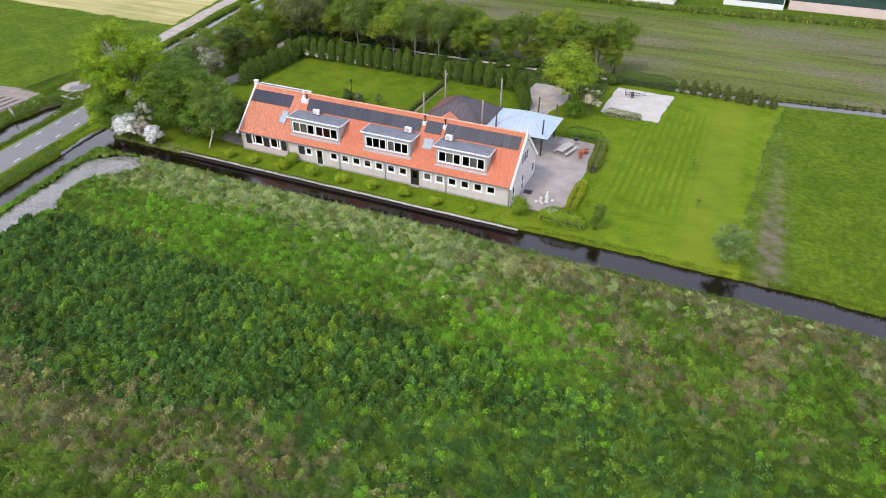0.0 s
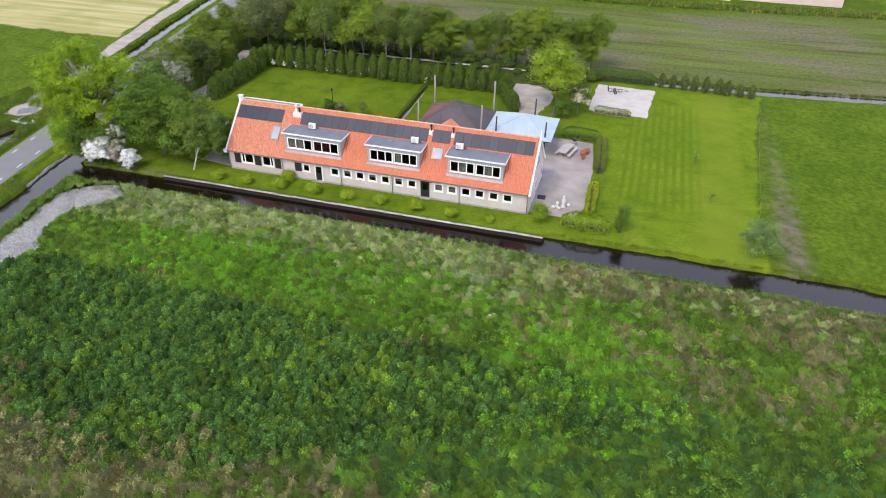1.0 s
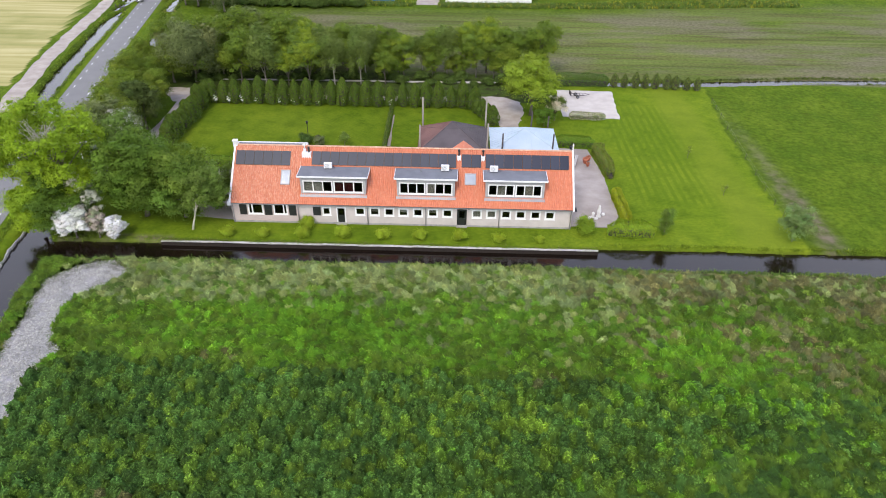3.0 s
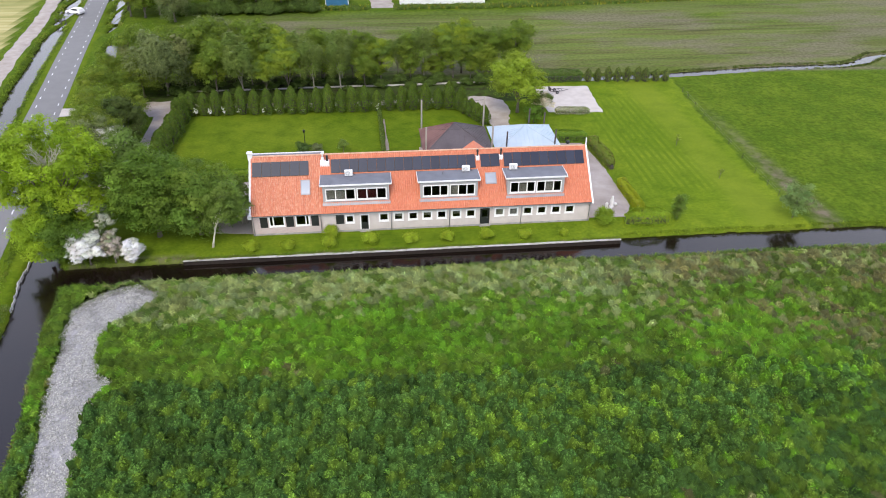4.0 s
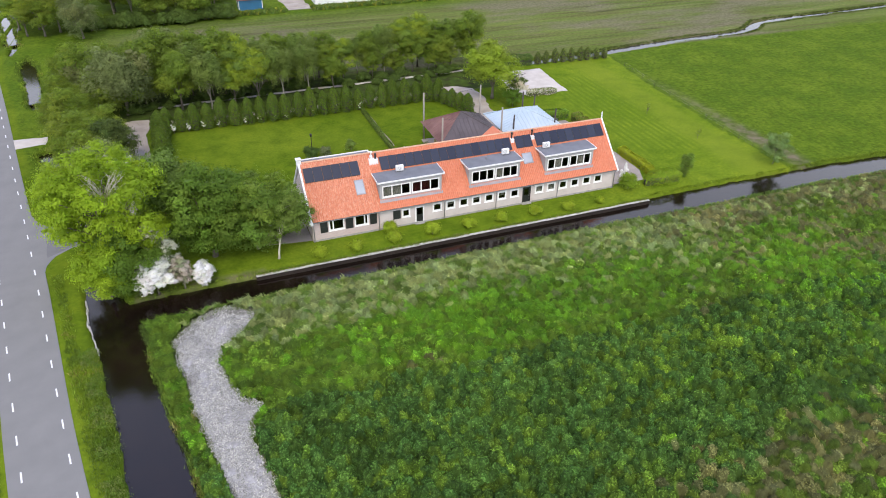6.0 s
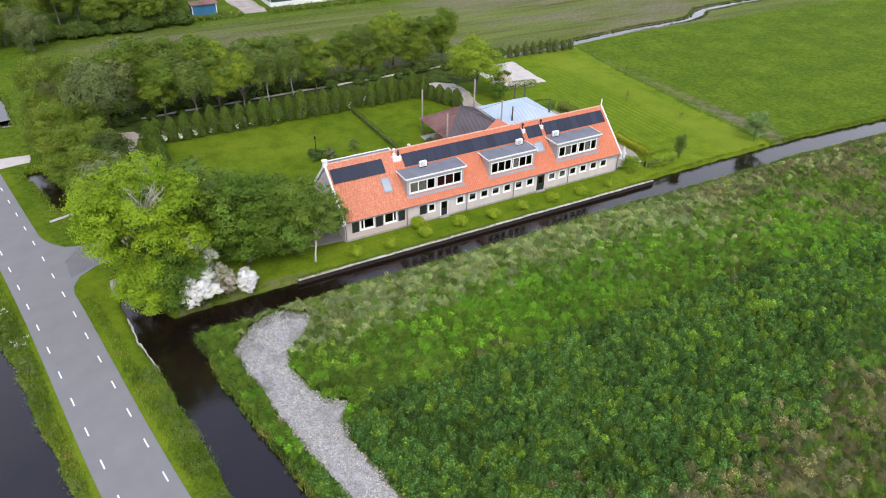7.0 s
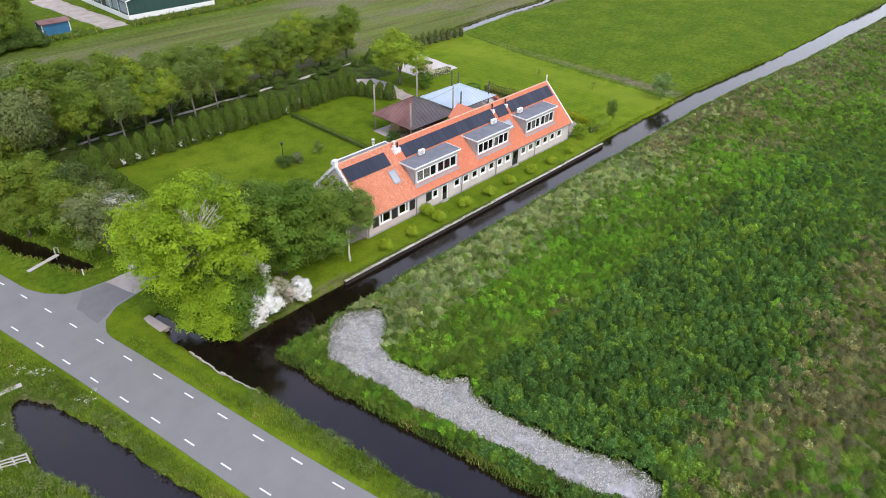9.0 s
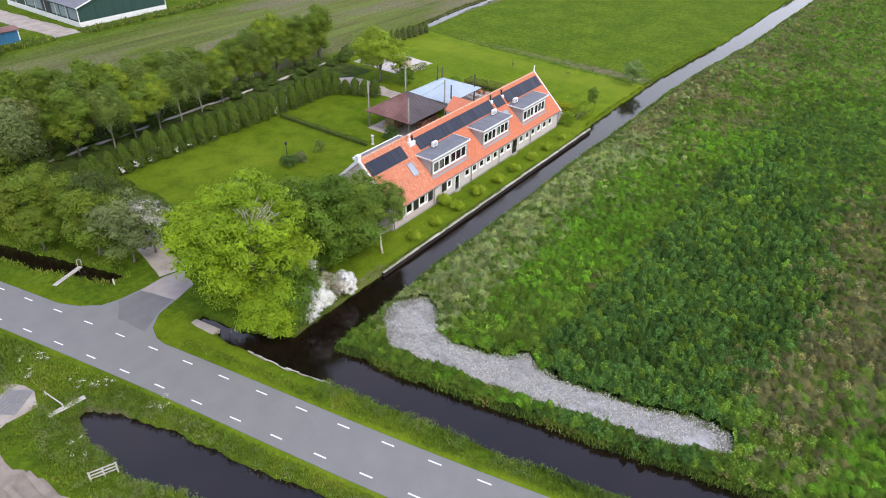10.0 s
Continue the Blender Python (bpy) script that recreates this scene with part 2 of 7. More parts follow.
M = {
    "ground": make_ground_material(), "water": make_water(), "asphalt": make_asphalt(),
    "leaf": foliage("leaves"), "grass": foliage("grass_blades", 0.7, 0.12, False), "blossom": foliage("blossom", 0.8, 0.06, False),
    "pale_bark": surface("pale_bark", (0.40, 0.37, 0.28), (0.62, 0.58, 0.46), 3, 0.9, 30, 0.5, 0.02),
    "bark": surface("bark", (0.09, 0.075, 0.055), (0.22, 0.19, 0.15), 3, 0.95, 30, 0.8, 0.03),
    "tile": make_tile("orange_pantile", (0.52, 0.160, 0.078), (0.55, 0.175, 0.088), (0.585, 0.192, 0.098), 0.3),
    "tile_old": make_tile("weathered_pantile", (0.50, 0.165, 0.085), (0.545, 0.19, 0.10), (0.58, 0.22, 0.12), 0.75),
    "plaster": surface("grey_plaster", (0.48, 0.425, 0.40), (0.60, 0.54, 0.51), 0.9, 0.9, 50, 0.2, 0.005),
    "brick": make_bricks("pale_pink_brick", (0.46, 0.35, 0.33), (0.56, 0.43, 0.40), (0.52, 0.47, 0.45)),
    "white": surface("white_paint", (0.70, 0.70, 0.69), (0.82, 0.82, 0.81), 1.5, 0.5, 40, 0.05, 0.003),
    "black": surface("black_green_paint", (0.012, 0.014, 0.014), (0.025, 0.028, 0.028), 2, 0.45, 40, 0.1, 0.003),
    "zinc": surface("zinc", (0.22, 0.23, 0.24), (0.33, 0.34, 0.355), 1.2, 0.5, 20, 0.1, 0.004, 0.3),
    "felt": surface("grey_roof_felt", (0.125, 0.135, 0.15), (0.20, 0.21, 0.23), 0.8, 0.85, 25, 0.15, 0.01),
    "cheek": surface("grey_cladding", (0.30, 0.30, 0.30), (0.40, 0.40, 0.395), 1.0, 0.7, 25, 0.1, 0.005),
    "skylight": surface("translucent_sheet", (0.16, 0.22, 0.24), (0.26, 0.33, 0.35), 0.6, 0.3),
    "panel": make_panel(), "glass": make_glass(),
    "dark": surface("dark_interior", (0.012, 0.011, 0.010), (0.03, 0.028, 0.026), 0.8, 0.95),
    "curtain": surface("pale_curtain", (0.55, 0.54, 0.50), (0.70, 0.69, 0.66), 1.5, 0.9, 12, 0.3, 0.02, 0, (6, 6, 0.5)),
    "wine": surface("wine_red_curtain", (0.09, 0.012, 0.02), (0.16, 0.02, 0.03), 1.5, 0.9, 12, 0.3, 0.02, 0, (6, 6, 0.5)),
    "rust": surface("rusty_corrugated_iron", (0.070, 0.060, 0.062), (0.145, 0.125, 0.128), 0.35, 0.65, 9, 0.3, 0.02, 0.25),
    "rust_red": surface("rust_red_corrugated_iron", (0.12, 0.055, 0.045), (0.27, 0.15, 0.13), 0.35, 0.7, 9, 0.3, 0.02, 0.15),
    "pale_blue": surface("pale_blue_grey_sheet", (0.36, 0.46, 0.52), (0.50, 0.58, 0.63), 0.4, 0.55, 6, 0.2, 0.02, 0.1),
    "timber": surface("grey_timber", (0.20, 0.18, 0.15), (0.36, 0.33, 0.28), 2, 0.9, 20, 0.5, 0.02, 0, (4, 4, 0.4)),
    "timber_pale": surface("bleached_timber", (0.36, 0.335, 0.30), (0.56, 0.53, 0.48), 2, 0.9, 20, 0.4, 0.02),
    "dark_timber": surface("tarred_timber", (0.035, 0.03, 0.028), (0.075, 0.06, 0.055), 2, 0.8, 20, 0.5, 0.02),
    "piling": surface("dark_piling", (0.012, 0.009, 0.007), (0.035, 0.025, 0.018), 2, 0.95, 20, 0.4, 0.02, 0, (4, 4, 0.4)),
    "concrete": surface("weathered_concrete", (0.22, 0.21, 0.185), (0.46, 0.445, 0.41), 2.2, 0.9, 18, 0.4, 0.02),
    "coping": surface("bleached_concrete", (0.34, 0.325, 0.29), (0.62, 0.60, 0.55), 2.0, 0.9, 18, 0.4, 0.02),
    "paving": surface("terrace_concrete", (0.23, 0.195, 0.165), (0.43, 0.385, 0.345), 0.38, 0.9, 10, 0.2, 0.01),
    "gravel": surface("pale_gravel", (0.26, 0.220, 0.180), (0.46, 0.41, 0.350), 0.5, 0.95, 14, 0.6, 0.03),
    "soil": surface("tilled_soil", (0.17, 0.14, 0.11), (0.31, 0.265, 0.215), 0.9, 0.95, 12, 0.7, 0.04),
    "sand": surface("white_shell_sand", (0.42, 0.378, 0.33), (0.57, 0.53, 0.475), 0.6, 0.95, 12, 0.5, 0.03),
    "paint_line": surface("road_paint", (0.66, 0.66, 0.65), (0.82, 0.82, 0.81), 4, 0.7, 30, 0.2, 0.005),
    "canopy": foliage("dense_herbs", 0.85, 0.0, False, 0.75),
    "stalk": foliage("bleached_stalks", 0.9, 0.1, False),
    "orange_pot": surface("terracotta", (0.42, 0.12, 0.06), (0.58, 0.2, 0.11), 2, 0.8),
    "stone": surface("pale_stone", (0.55, 0.54, 0.51), (0.74, 0.73, 0.70), 3, 0.8, 20, 0.3, 0.01),
    "tyre": surface("tyre_rubber", (0.02, 0.02, 0.02), (0.035, 0.035, 0.035), 5, 0.8),
    "car": surface("white_car_paint", (0.76, 0.76, 0.76), (0.82, 0.82, 0.82), 1, 0.25),
    "shed_green": surface("dark_green_sheet", (0.012, 0.045, 0.035), (0.03, 0.075, 0.06), 0.4, 0.6, 4, 0.2, 0.02, 0, (8, 8, 0.3)),
    "shed_pink": surface("pale_pink_wall", (0.58, 0.44, 0.40), (0.68, 0.54, 0.50), 0.4, 0.8),
    "shed_blue": surface("blue_sheet", (0.02, 0.11, 0.22), (0.04, 0.17, 0.31), 0.4, 0.6),
}


# ---- building helpers ----
def link_mesh(name, bm, material, smooth=False):
    me = bpy.data.meshes.new(name)
    bmesh.ops.recalc_face_normals(bm, faces=bm.faces)
    bm.to_mesh(me)
    bm.free()
    me.materials.append(material)
    if smooth:
        me.polygons.foreach_set("use_smooth", [True] * len(me.polygons))
    return new(name, me)


def part(name, bm, material, parent, label="", smooth=False):
    ob = link_mesh(name, bm, material, smooth)
    ob.parent = parent
    return tagged(ob, label)


def thing(name, label, category, x=0.0, y=0.0, z=0.0, turn=0.0, group="", kind=""):
    ob = new(name)
    ob.empty_display_size = 0.3
    ob.matrix_basis = pose(x, y, z, 0, 0, turn)
    return tagged(ob, label, category, group, kind)


def box(bm, x0, x1, y0, y1, z0, z1, bevel=0.0):
    r = bmesh.ops.create_cube(bm, size=1.0)
    vs = r["verts"]
    for v in vs:
        v.co = Vector((x0 + (v.co.x + 0.5) * (x1 - x0), y0 + (v.co.y + 0.5) * (y1 - y0), z0 + (v.co.z + 0.5) * (z1 - z0)))
    if bevel:
        es = {e for v in vs for e in v.link_edges}
        bmesh.ops.bevel(bm, geom=list(es), offset=bevel, segments=1, affect="EDGES")
    return bm


def boxed(*args, bevel=0.0):
    return box(bmesh.new(), *args, bevel=bevel)


def tube(bm, pts, radii, n=8):
    """A tapered tube along pts."""
    rings = []
    for i, p in enumerate(pts):
        a, b = Vector(pts[max(i - 1, 0)]), Vector(pts[min(i + 1, len(pts) - 1)])
        d = (b - a).normalized()
        u = d.orthogonal().normalized()
        w = d.cross(u)
        rings.append([bm.verts.new(Vector(p) + radii[i] * (u * math.cos(k * math.tau / n) + w * math.sin(k * math.tau / n))) for k in range(n)])
    for r0, r1 in zip(rings, rings[1:]):
        for k in range(n):
            bm.faces.new((r0[k], r0[(k + 1) % n], r1[(k + 1) % n], r1[k]))
    bm.faces.new(rings[0][::-1])
    bm.faces.new(rings[-1])
    return bm


def lathe(bm, profile, n=16, cx=0.0, cy=0.0):
    """A turned body: profile of (radius, height)."""
    rings = [[bm.verts.new((cx + r * math.cos(k * math.tau / n), cy + r * math.sin(k * math.tau / n), z)) for k in range(n)] for r, z in profile]
    for r0, r1 in zip(rings, rings[1:]):
        for k in range(n):
            bm.faces.new((r0[k], r0[(k + 1) % n], r1[(k + 1) % n], r1[k]))
    bm.faces.new(rings[0][::-1])
    bm.faces.new(rings[-1])
    return bm


def slab(bm, outline, z0, z1):
    """An extruded outline."""
    lo = [bm.verts.new((x, y, z0)) for x, y in outline]
    hi = [bm.verts.new((x, y, z1)) for x, y in outline]
    k = len(outline)
    for i in range(k):
        bm.faces.new((lo[i], lo[(i + 1) % k], hi[(i + 1) % k], hi[i]))
    for tri in tessellate_polygon([[Vector((x, y, 0)) for x, y in outline]]):
        bm.faces.new([hi[i] for i in tri])
        bm.faces.new([lo[i] for i in tri])
    return bm


def np_mesh(name, verts, tris, colours=None):
    me = bpy.data.meshes.new(name)
    verts, tris = np.asarray(verts, np.float32), np.asarray(tris, np.int32)
    me.vertices.add(len(verts))
    me.vertices.foreach_set("co", verts.ravel())
    me.loops.add(tris.size)
    me.loops.foreach_set("vertex_index", tris.ravel())
    me.polygons.add(len(tris))
    me.polygons.foreach_set("loop_start", np.arange(0, tris.size, 3, dtype=np.int32))
    if colours is not None:
        at = me.color_attributes.new("tint", "FLOAT_COLOR", "POINT")
        at.data.foreach_set("color", np.c_[colours, np.ones(len(colours))].astype(np.float32).ravel())
    me.update(calc_edges=True)
    return me


def hash2(ix, iy, seed):
    h = np.sin(ix * 127.1 + iy * 311.7 + seed * 74.7) * 43758.5453
    return h - np.floor(h)


def vnoise(x, y, seed=0):
    """Smooth value noise of numpy arrays, 0 to 1."""
    ix, iy = np.floor(x), np.floor(y)
    fx, fy = x - ix, y - iy
    fx, fy = fx * fx * (3 - 2 * fx), fy * fy * (3 - 2 * fy)
    a, b = hash2(ix, iy, seed), hash2(ix + 1, iy, seed)
    c, d = hash2(ix, iy + 1, seed), hash2(ix + 1, iy + 1, seed)
    return (a * (1 - fx) + b * fx) * (1 - fy) + (c * (1 - fx) + d * fx) * fy


def fbm(x, y, seed=0):
    return (vnoise(x, y, seed) * 0.55 + vnoise(x * 2.1, y * 2.1, seed + 1) * 0.28 + vnoise(x * 4.3, y * 4.3, seed + 2) * 0.17)


def step(v, a, b):
    t = np.clip((v - a) / (b - a), 0, 1)
    return t * t * (3 - 2 * t)


def line_distance(x, y, line):
    """Distance to a polyline of (x, y, half width), less the half width there."""
    best = np.full(np.shape(x), 1e9)
    for (x0, y0, w0), (x1, y1, w1) in zip(line, line[1:]):
        dx, dy = x1 - x0, y1 - y0
        t = np.clip(((x - x0) * dx + (y - y0) * dy) / (dx * dx + dy * dy), 0, 1)
        best = np.minimum(best, np.hypot(x - x0 - t * dx, y - y0 - t * dy) - (w0 + t * (w1 - w0)))
    return best


def inside(x, y, poly):
    c = np.zeros(np.shape(x), bool)
    for (x0, y0), (x1, y1) in zip(poly, poly[1:] + poly[:1]):
        if y0 != y1:
            c ^= ((y0 > y) != (y1 > y)) & (x < (x1 - x0) * (y - y0) / (y1 - y0) + x0)
    return c


# ---- the land: ditches, road line and zones ----
WATER = -0.55
DITCHES = [
    [(-58.9, -6.2, 2.0), (-46, -6.0, 1.75), (0, -6.0, 1.75), (3, -5.7, 2.15), (25, -5.6, 2.2), (40, -6.1, 2.3), (66, -8.3, 2.4), (118, -9.9, 2.6), (220, -14, 2.5), (600, -30, 2.4)],
    [(-61.9, 4.6, 0.35), (-61.75, 0.0, 0.95), (-59.9, -6, 2.2), (-58.9, -11, 2.0), (-58.2, -16, 1.85), (-57.1, -22, 2.05), (-56.2, -27, 2.2), (-55.4, -31.5, 2.15), (-54.0, -38, 2.2), (-46.5, -70, 2.2), (-30, -140, 2.2)],
    [(-75.3, 1.4, 0.6), (-74.9, -1, 1.5), (-74.5, -4, 2.0), (-74.3, -6.5, 2.4), (-73.2, -10, 2.1), (-72.4, -14, 2.1), (-71.3, -18.5, 2.1), (-68.5, -32, 2.0), (-62, -60, 2.0), (-44, -140, 2.0)],
    [(-77.5, 14, 1.5), (-81.8, 38, 1.6), (-85.0, 53, 1.6), (-89.6, 78, 1.6), (-91.6, 89, 1.5)],
    [(-93.5, 100, 1.5), (-97, 118, 1.6), (-108, 175, 1.6), (-150, 400, 1.6)],
    [(-63.4, 17.0, 0.9), (-66.4, 25.5, 1.2), (-69.2, 35, 1.2)],
    [(-72.3, 54.2, 0.7), (-72.9, 56.4, 1.0), (-74.2, 65.7, 1.25), (-76.0, 75.2, 1.2), (-76.8, 79.0, 0.9)],
    [(4, 48.9, 0.9), (29, 49.9, 1.0), (48, 52, 1.1), (66, 52.8, 1.0), (70, 54, 1.1), (75.5, 58, 1.3), (88, 59, 0.9), (170, 62, 0.9), (400, 70, 0.9)],
    [(-80.0, 90.0, 0.8), (-80.9, 94.2, 0.9), (-83.2, 106, 0.9), (-86, 118, 1.0), (-98, 175, 1.2)],
]
ROAD = [(-46, -110, 2.45), (-55.5, -62, 2.45), (-63.7, -26, 2.45), (-66.3, -12, 2.45), (-67.2, -6, 2.45), (-69.4, 5.8, 2.5), (-74.1, 28.4, 2.45), (-78.3, 50, 2.45), (-82.4, 70, 2.45), (-84.4, 81, 2.45), (-91.2, 117, 2.45), (-107, 200, 2.45), (-170, 520, 2.45)]
PLOT = [(-51, -4.2), (26.2, -4.2), (25.8, 5), (27.0, 29), (29.3, 47.6), (-8, 47), (-9, 38.2), (-54, 38.2), (-55, 20), (-57, 14), (-58, -3)]
STALKS = [(-49.8, -8.8), (-47.6, -9.7), (-46.9, -11.4), (-48.3, -13.2), (-50.4, -14.8), (-50.9, -16.6), (-50.4, -19.0), (-49.5, -21.8), (-47.9, -23.2), (-49.0, -24.8), (-49.0, -27.4), (-48.2, -31.0), (-47.6, -34.4), (-46.4, -37.1), (-46.3, -40.4), (-47.9, -41.2), (-49.2, -39.4), (-50.4, -36.5), (-51.2, -32.6), (-52.0, -28.6), (-52.7, -25.2), (-53.4, -21.8), (-53.8, -18.4), (-54.5, -15.0), (-54.6, -12.4), (-52.7, -10.3)]


def ditch_distance(x, y):
    d = np.full(np.shape(x), 1e9)
    for line in DITCHES:
        d = np.minimum(d, line_distance(x, y, line))
    wall = ((x > -46.2) & (x < 2.6) & (y > -6.2)) | ((x > -64.5) & (x < -60.6) & (y > -13))
    wob = (fbm(x * 0.55, y * 0.55, 3) - 0.5) * 0.55 + (fbm(x * 0.12, y * 0.12, 8) - 0.5) * 0.5
    return d + np.where(wall, 0.0, wob)


def height(x, y):
    d = ditch_distance(x, y)
    z = -1.6 * step(-d, -0.15, 0.4) - 0.12 * step(-d, -1.2, -0.1)
    tall = (y < -8) & (x > -57) & (line_distance(x, y, ROAD) > 2.5)
    z = z + np.where(tall, (fbm(x * 0.2, y * 0.2, 5) - 0.4) * 0.3 * step(d, 0.5, 3), (fbm(x * 0.05, y * 0.05, 6) - 0.5) * 0.0)
    return z


def field_look(x, y):
    """Share of each plant colour at a place of the rough field: plain, bright, nettles, lime, pale, tan."""
    n1, n2, n3 = fbm(x * 0.11, y * 0.11, 31), fbm(x * 0.32, y * 0.32, 32), fbm(x * 0.9, y * 0.9, 33)
    u, v = x + (fbm(x * 0.2, y * 0.2, 34) - 0.5) * 9, y + (fbm(x * 0.22, y * 0.22, 35) - 0.5) * 5
    blob = lambda cx, cy, rx, ry: np.exp(-(((u - cx) / rx) ** 2 + ((v - cy) / ry) ** 2))
    band = nettle_band(x, y)
    dark = 2.0 * band * (0.35 + 1.1 * n2) + 0.6 * blob(16, -28, 4, 3) + 0.7 * blob(20, -36, 18, 8) + 0.6 * blob(2, -38, 11, 5)
    bright = 2.0 * blob(-27, -18.5, 10, 4) + 1.0 * blob(-9, -18, 9, 4) + 1.5 * blob(9, -24, 6, 6) + 1.0 * blob(-51, -19, 2, 6) + 0.9 * blob(-44, -50, 5, 4) + 0.2 * blob(4, -38, 12, 5) + 0.35 * step(x, 25, 45)
    lime = 1.1 * band * blob(-9, -31, 11, 5) * step(n2, 0.42, 0.58) + 0.07 * band * step(n3, 0.52, 0.66)
    pale = 1.6 * step(v, -16.5, -11.5) * step(x, -54, -48) * (1 - 0.75 * step(u, -6, 6)) + 0.35 * blob(-4, -17, 10, 3)
    east = step(u, -2, 8) * (0.9 * step(v, -17, -10) + 0.9 * step(v, -27, -19) * step(n2, 0.40, 0.60))
    tan = east + 2.2 * blob(-27, -46, 11, 3.5) + 1.3 * blob(-39, -44, 5, 3.5) + 1.1 * blob(-7, -43, 10, 3) + 0.5 * blob(-3, -25, 2.5, 0.8) + 0.4 * blob(-33.5, -23, 2.2, 1.0) + 0.25 * step(x, 35, 50)
    w = np.stack([0.45 + 0.2 * n1, bright * (0.5 + n1), dark, lime, pale * (0.4 + 1.2 * n2), tan * (0.1 + 1.9 * n2 * (0.5 + n3))], -1)
    return w / w.sum(-1, keepdims=True)


def nettle_band(x, y):
    """1 where the tall nettles stand."""
    v = y + (fbm(x * 0.3, y * 0.3, 36) - 0.5) * 3.0
    south = np.interp(x, [-60, -35, -24, -16, -11, -3, 8, 17, 30], [-38, -41, -44, -43, -39.5, -36, -32, -30, -29])
    north = np.interp(x, [-50, -45, -38, -20, 0, 10, 17, 30], [-26.5, -24, -24.3, -25.2, -25.4, -26, -27, -28.5])
    return step(v - south, -1.6, 1.6) * (1 - step(v - north, -0.6, 0.6)) * (1 - step(x, 9, 19))


COLOURS = np.array([(0.094, 0.166, 0.016), (0.106, 0.240, 0.013), (0.058, 0.124, 0.022), (0.118, 0.212, 0.018), (0.228, 0.282, 0.094), (0.165, 0.162, 0.060)])


def axis(lo, hi, fine_lo, fine_hi, cell):
    out = [fine_lo - 0.9 * 1.35 ** k for k in range(1, 40) if fine_lo - 0.9 * 1.35 ** k > lo]
    far = [fine_hi + 0.9 * 1.35 ** k for k in range(1, 40) if fine_hi + 0.9 * 1.35 ** k < hi]
    return np.array([lo] + out[::-1] + list(np.arange(fine_lo, fine_hi + 0.01, cell)) + far + [hi])


def build_ground():
    gx = axis(-2600, 2600, -104, 84, 0.38)
    gy = axis(-1500, 3200, -112, 66, 0.38)
    X, Y = np.meshgrid(gx, gy, indexing="ij")
    x, y = X.ravel(), Y.ravel()
    z = height(x, y)
    nx, ny = len(gx), len(gy)
    a = (np.arange(nx - 1)[:, None] * ny + np.arange(ny - 1)[None, :]).ravel()
    tris = np.concatenate([np.c_[a, a + ny, a + ny + 1], np.c_[a, a + ny + 1, a + 1]])
    # Ground below the field plants takes their colour darkened, as painted shade.
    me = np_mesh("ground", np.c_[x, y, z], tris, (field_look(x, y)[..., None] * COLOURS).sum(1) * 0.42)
    me.polygons.foreach_set("use_smooth", [True] * len(tris))
    d = ditch_distance(x, y)
    road = line_distance(x, y, ROAD)
    wob = (fbm(x * 0.3, y * 0.3, 11) - 0.5) * 2
    plot = inside(x + wob * 0.4, y, PLOT)
    field = (x > line_distance(x, y, [(-62, -4, 0), (-47, -70, 0)]) * 0 - 57) & (y < -8.2 + 0 * x) & (d > 0)
    verge = (road < 1.1 + wob * 0.4 + np.where((y > -14) & (y < 13) & (x > -66), 2.2, 0)) & ~plot
    zones = {
        "lawn": np.where(plot, 1.0, np.where(verge, np.where((road < 0.9) | (x > -66) & (y > -14), 0.95, 0.5), 0.0)),
        "stripes": step(x, 8.5, 10) * (1 - step(x, 18.5, 20.5)) * step(y, 4, 8) * (1 - step(y, 36, 42)) * 0.9,
        "parched": 0.55 * step(x, 17.5, 20.5) * (1 - step(x, 23.5, 25.5)) * np.clip(0.35 + 1.2 * fbm(x * 0.15, y * 0.15, 19), 0, 1),
        "open": np.maximum(step(x, -2, 9), 0.75 * (1 - step(y, -0.5, 0.5))),
        "tall": np.where((x > -57) & (y < -8) & (y > -400) & (x < 700), 1.0, 0.0),
        "old": step(y + x * 0.03, 51, 53) * step(x, -72, -66) * (1 - step(x, 150, 160)) * (1 - step(y - 0.1 * x, 94, 98)),
        "dry": np.clip(np.exp(-(((x - 28.9) / 1.3) ** 2 + ((y - 3) / 8.0) ** 2)) * 1.4
                       + 0.5 * np.exp(-(((x - 29.0) / 1.2) ** 2 + ((y - 18) / 14.0) ** 2))
                       + 0.7 * np.exp(-(((d - 1.2) / 0.9) ** 2)) * (y < -8) * (x > 8)
                       + 0.9 * np.exp(-(((d - 0.15) / 0.45) ** 2)) * (x < -73) * (y > -1.5) * (y < 4)
                       + 0.8 * np.exp(-(((d - 0.4) / 0.5) ** 2)) * (y > -6.5) * (y < -2.5) * (x < -45) * (x > -58), 0, 1),
        # strip below the tree row where the shade is painted dark
        "shaded_ground": step(y, 38.6, 39.4) * (1 - step(y + 0.05 * x, 50.5, 53)) * step(x, -66, -60) * (1 - step(x, 1, 3)) * np.clip(0.5 + 1.3 * fbm(x * 0.3, y * 0.3, 15), 0, 1),
        "reed": np.where(inside((x + 50.3) / 1.06 - 50.3 + wob * 0.3, (y + 24) / 1.04 - 24, STALKS), 1.0, 0.0),
        "straw": np.where((x < -94 + wob - 0.22 * (y - 60)) & (y > 42 + wob) & (y < 130), 1.0, 0.0),
        "mud": step(-d, -0.05, 0.25),
    }
    for key, val in zones.items():
        at = me.attributes.new(key, "FLOAT", "POINT")
        at.data.foreach_set("value", np.asarray(val, np.float32))
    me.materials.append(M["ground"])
    return tagged(new("ground", me), "flat green polder grassland with mown lawn and ditches", "ground", kind="structure")


build_ground()
bm = bmesh.new()
slab(bm, [(-400, -300), (900, -300), (900, 600), (-400, 600)], WATER - 0.02, WATER)
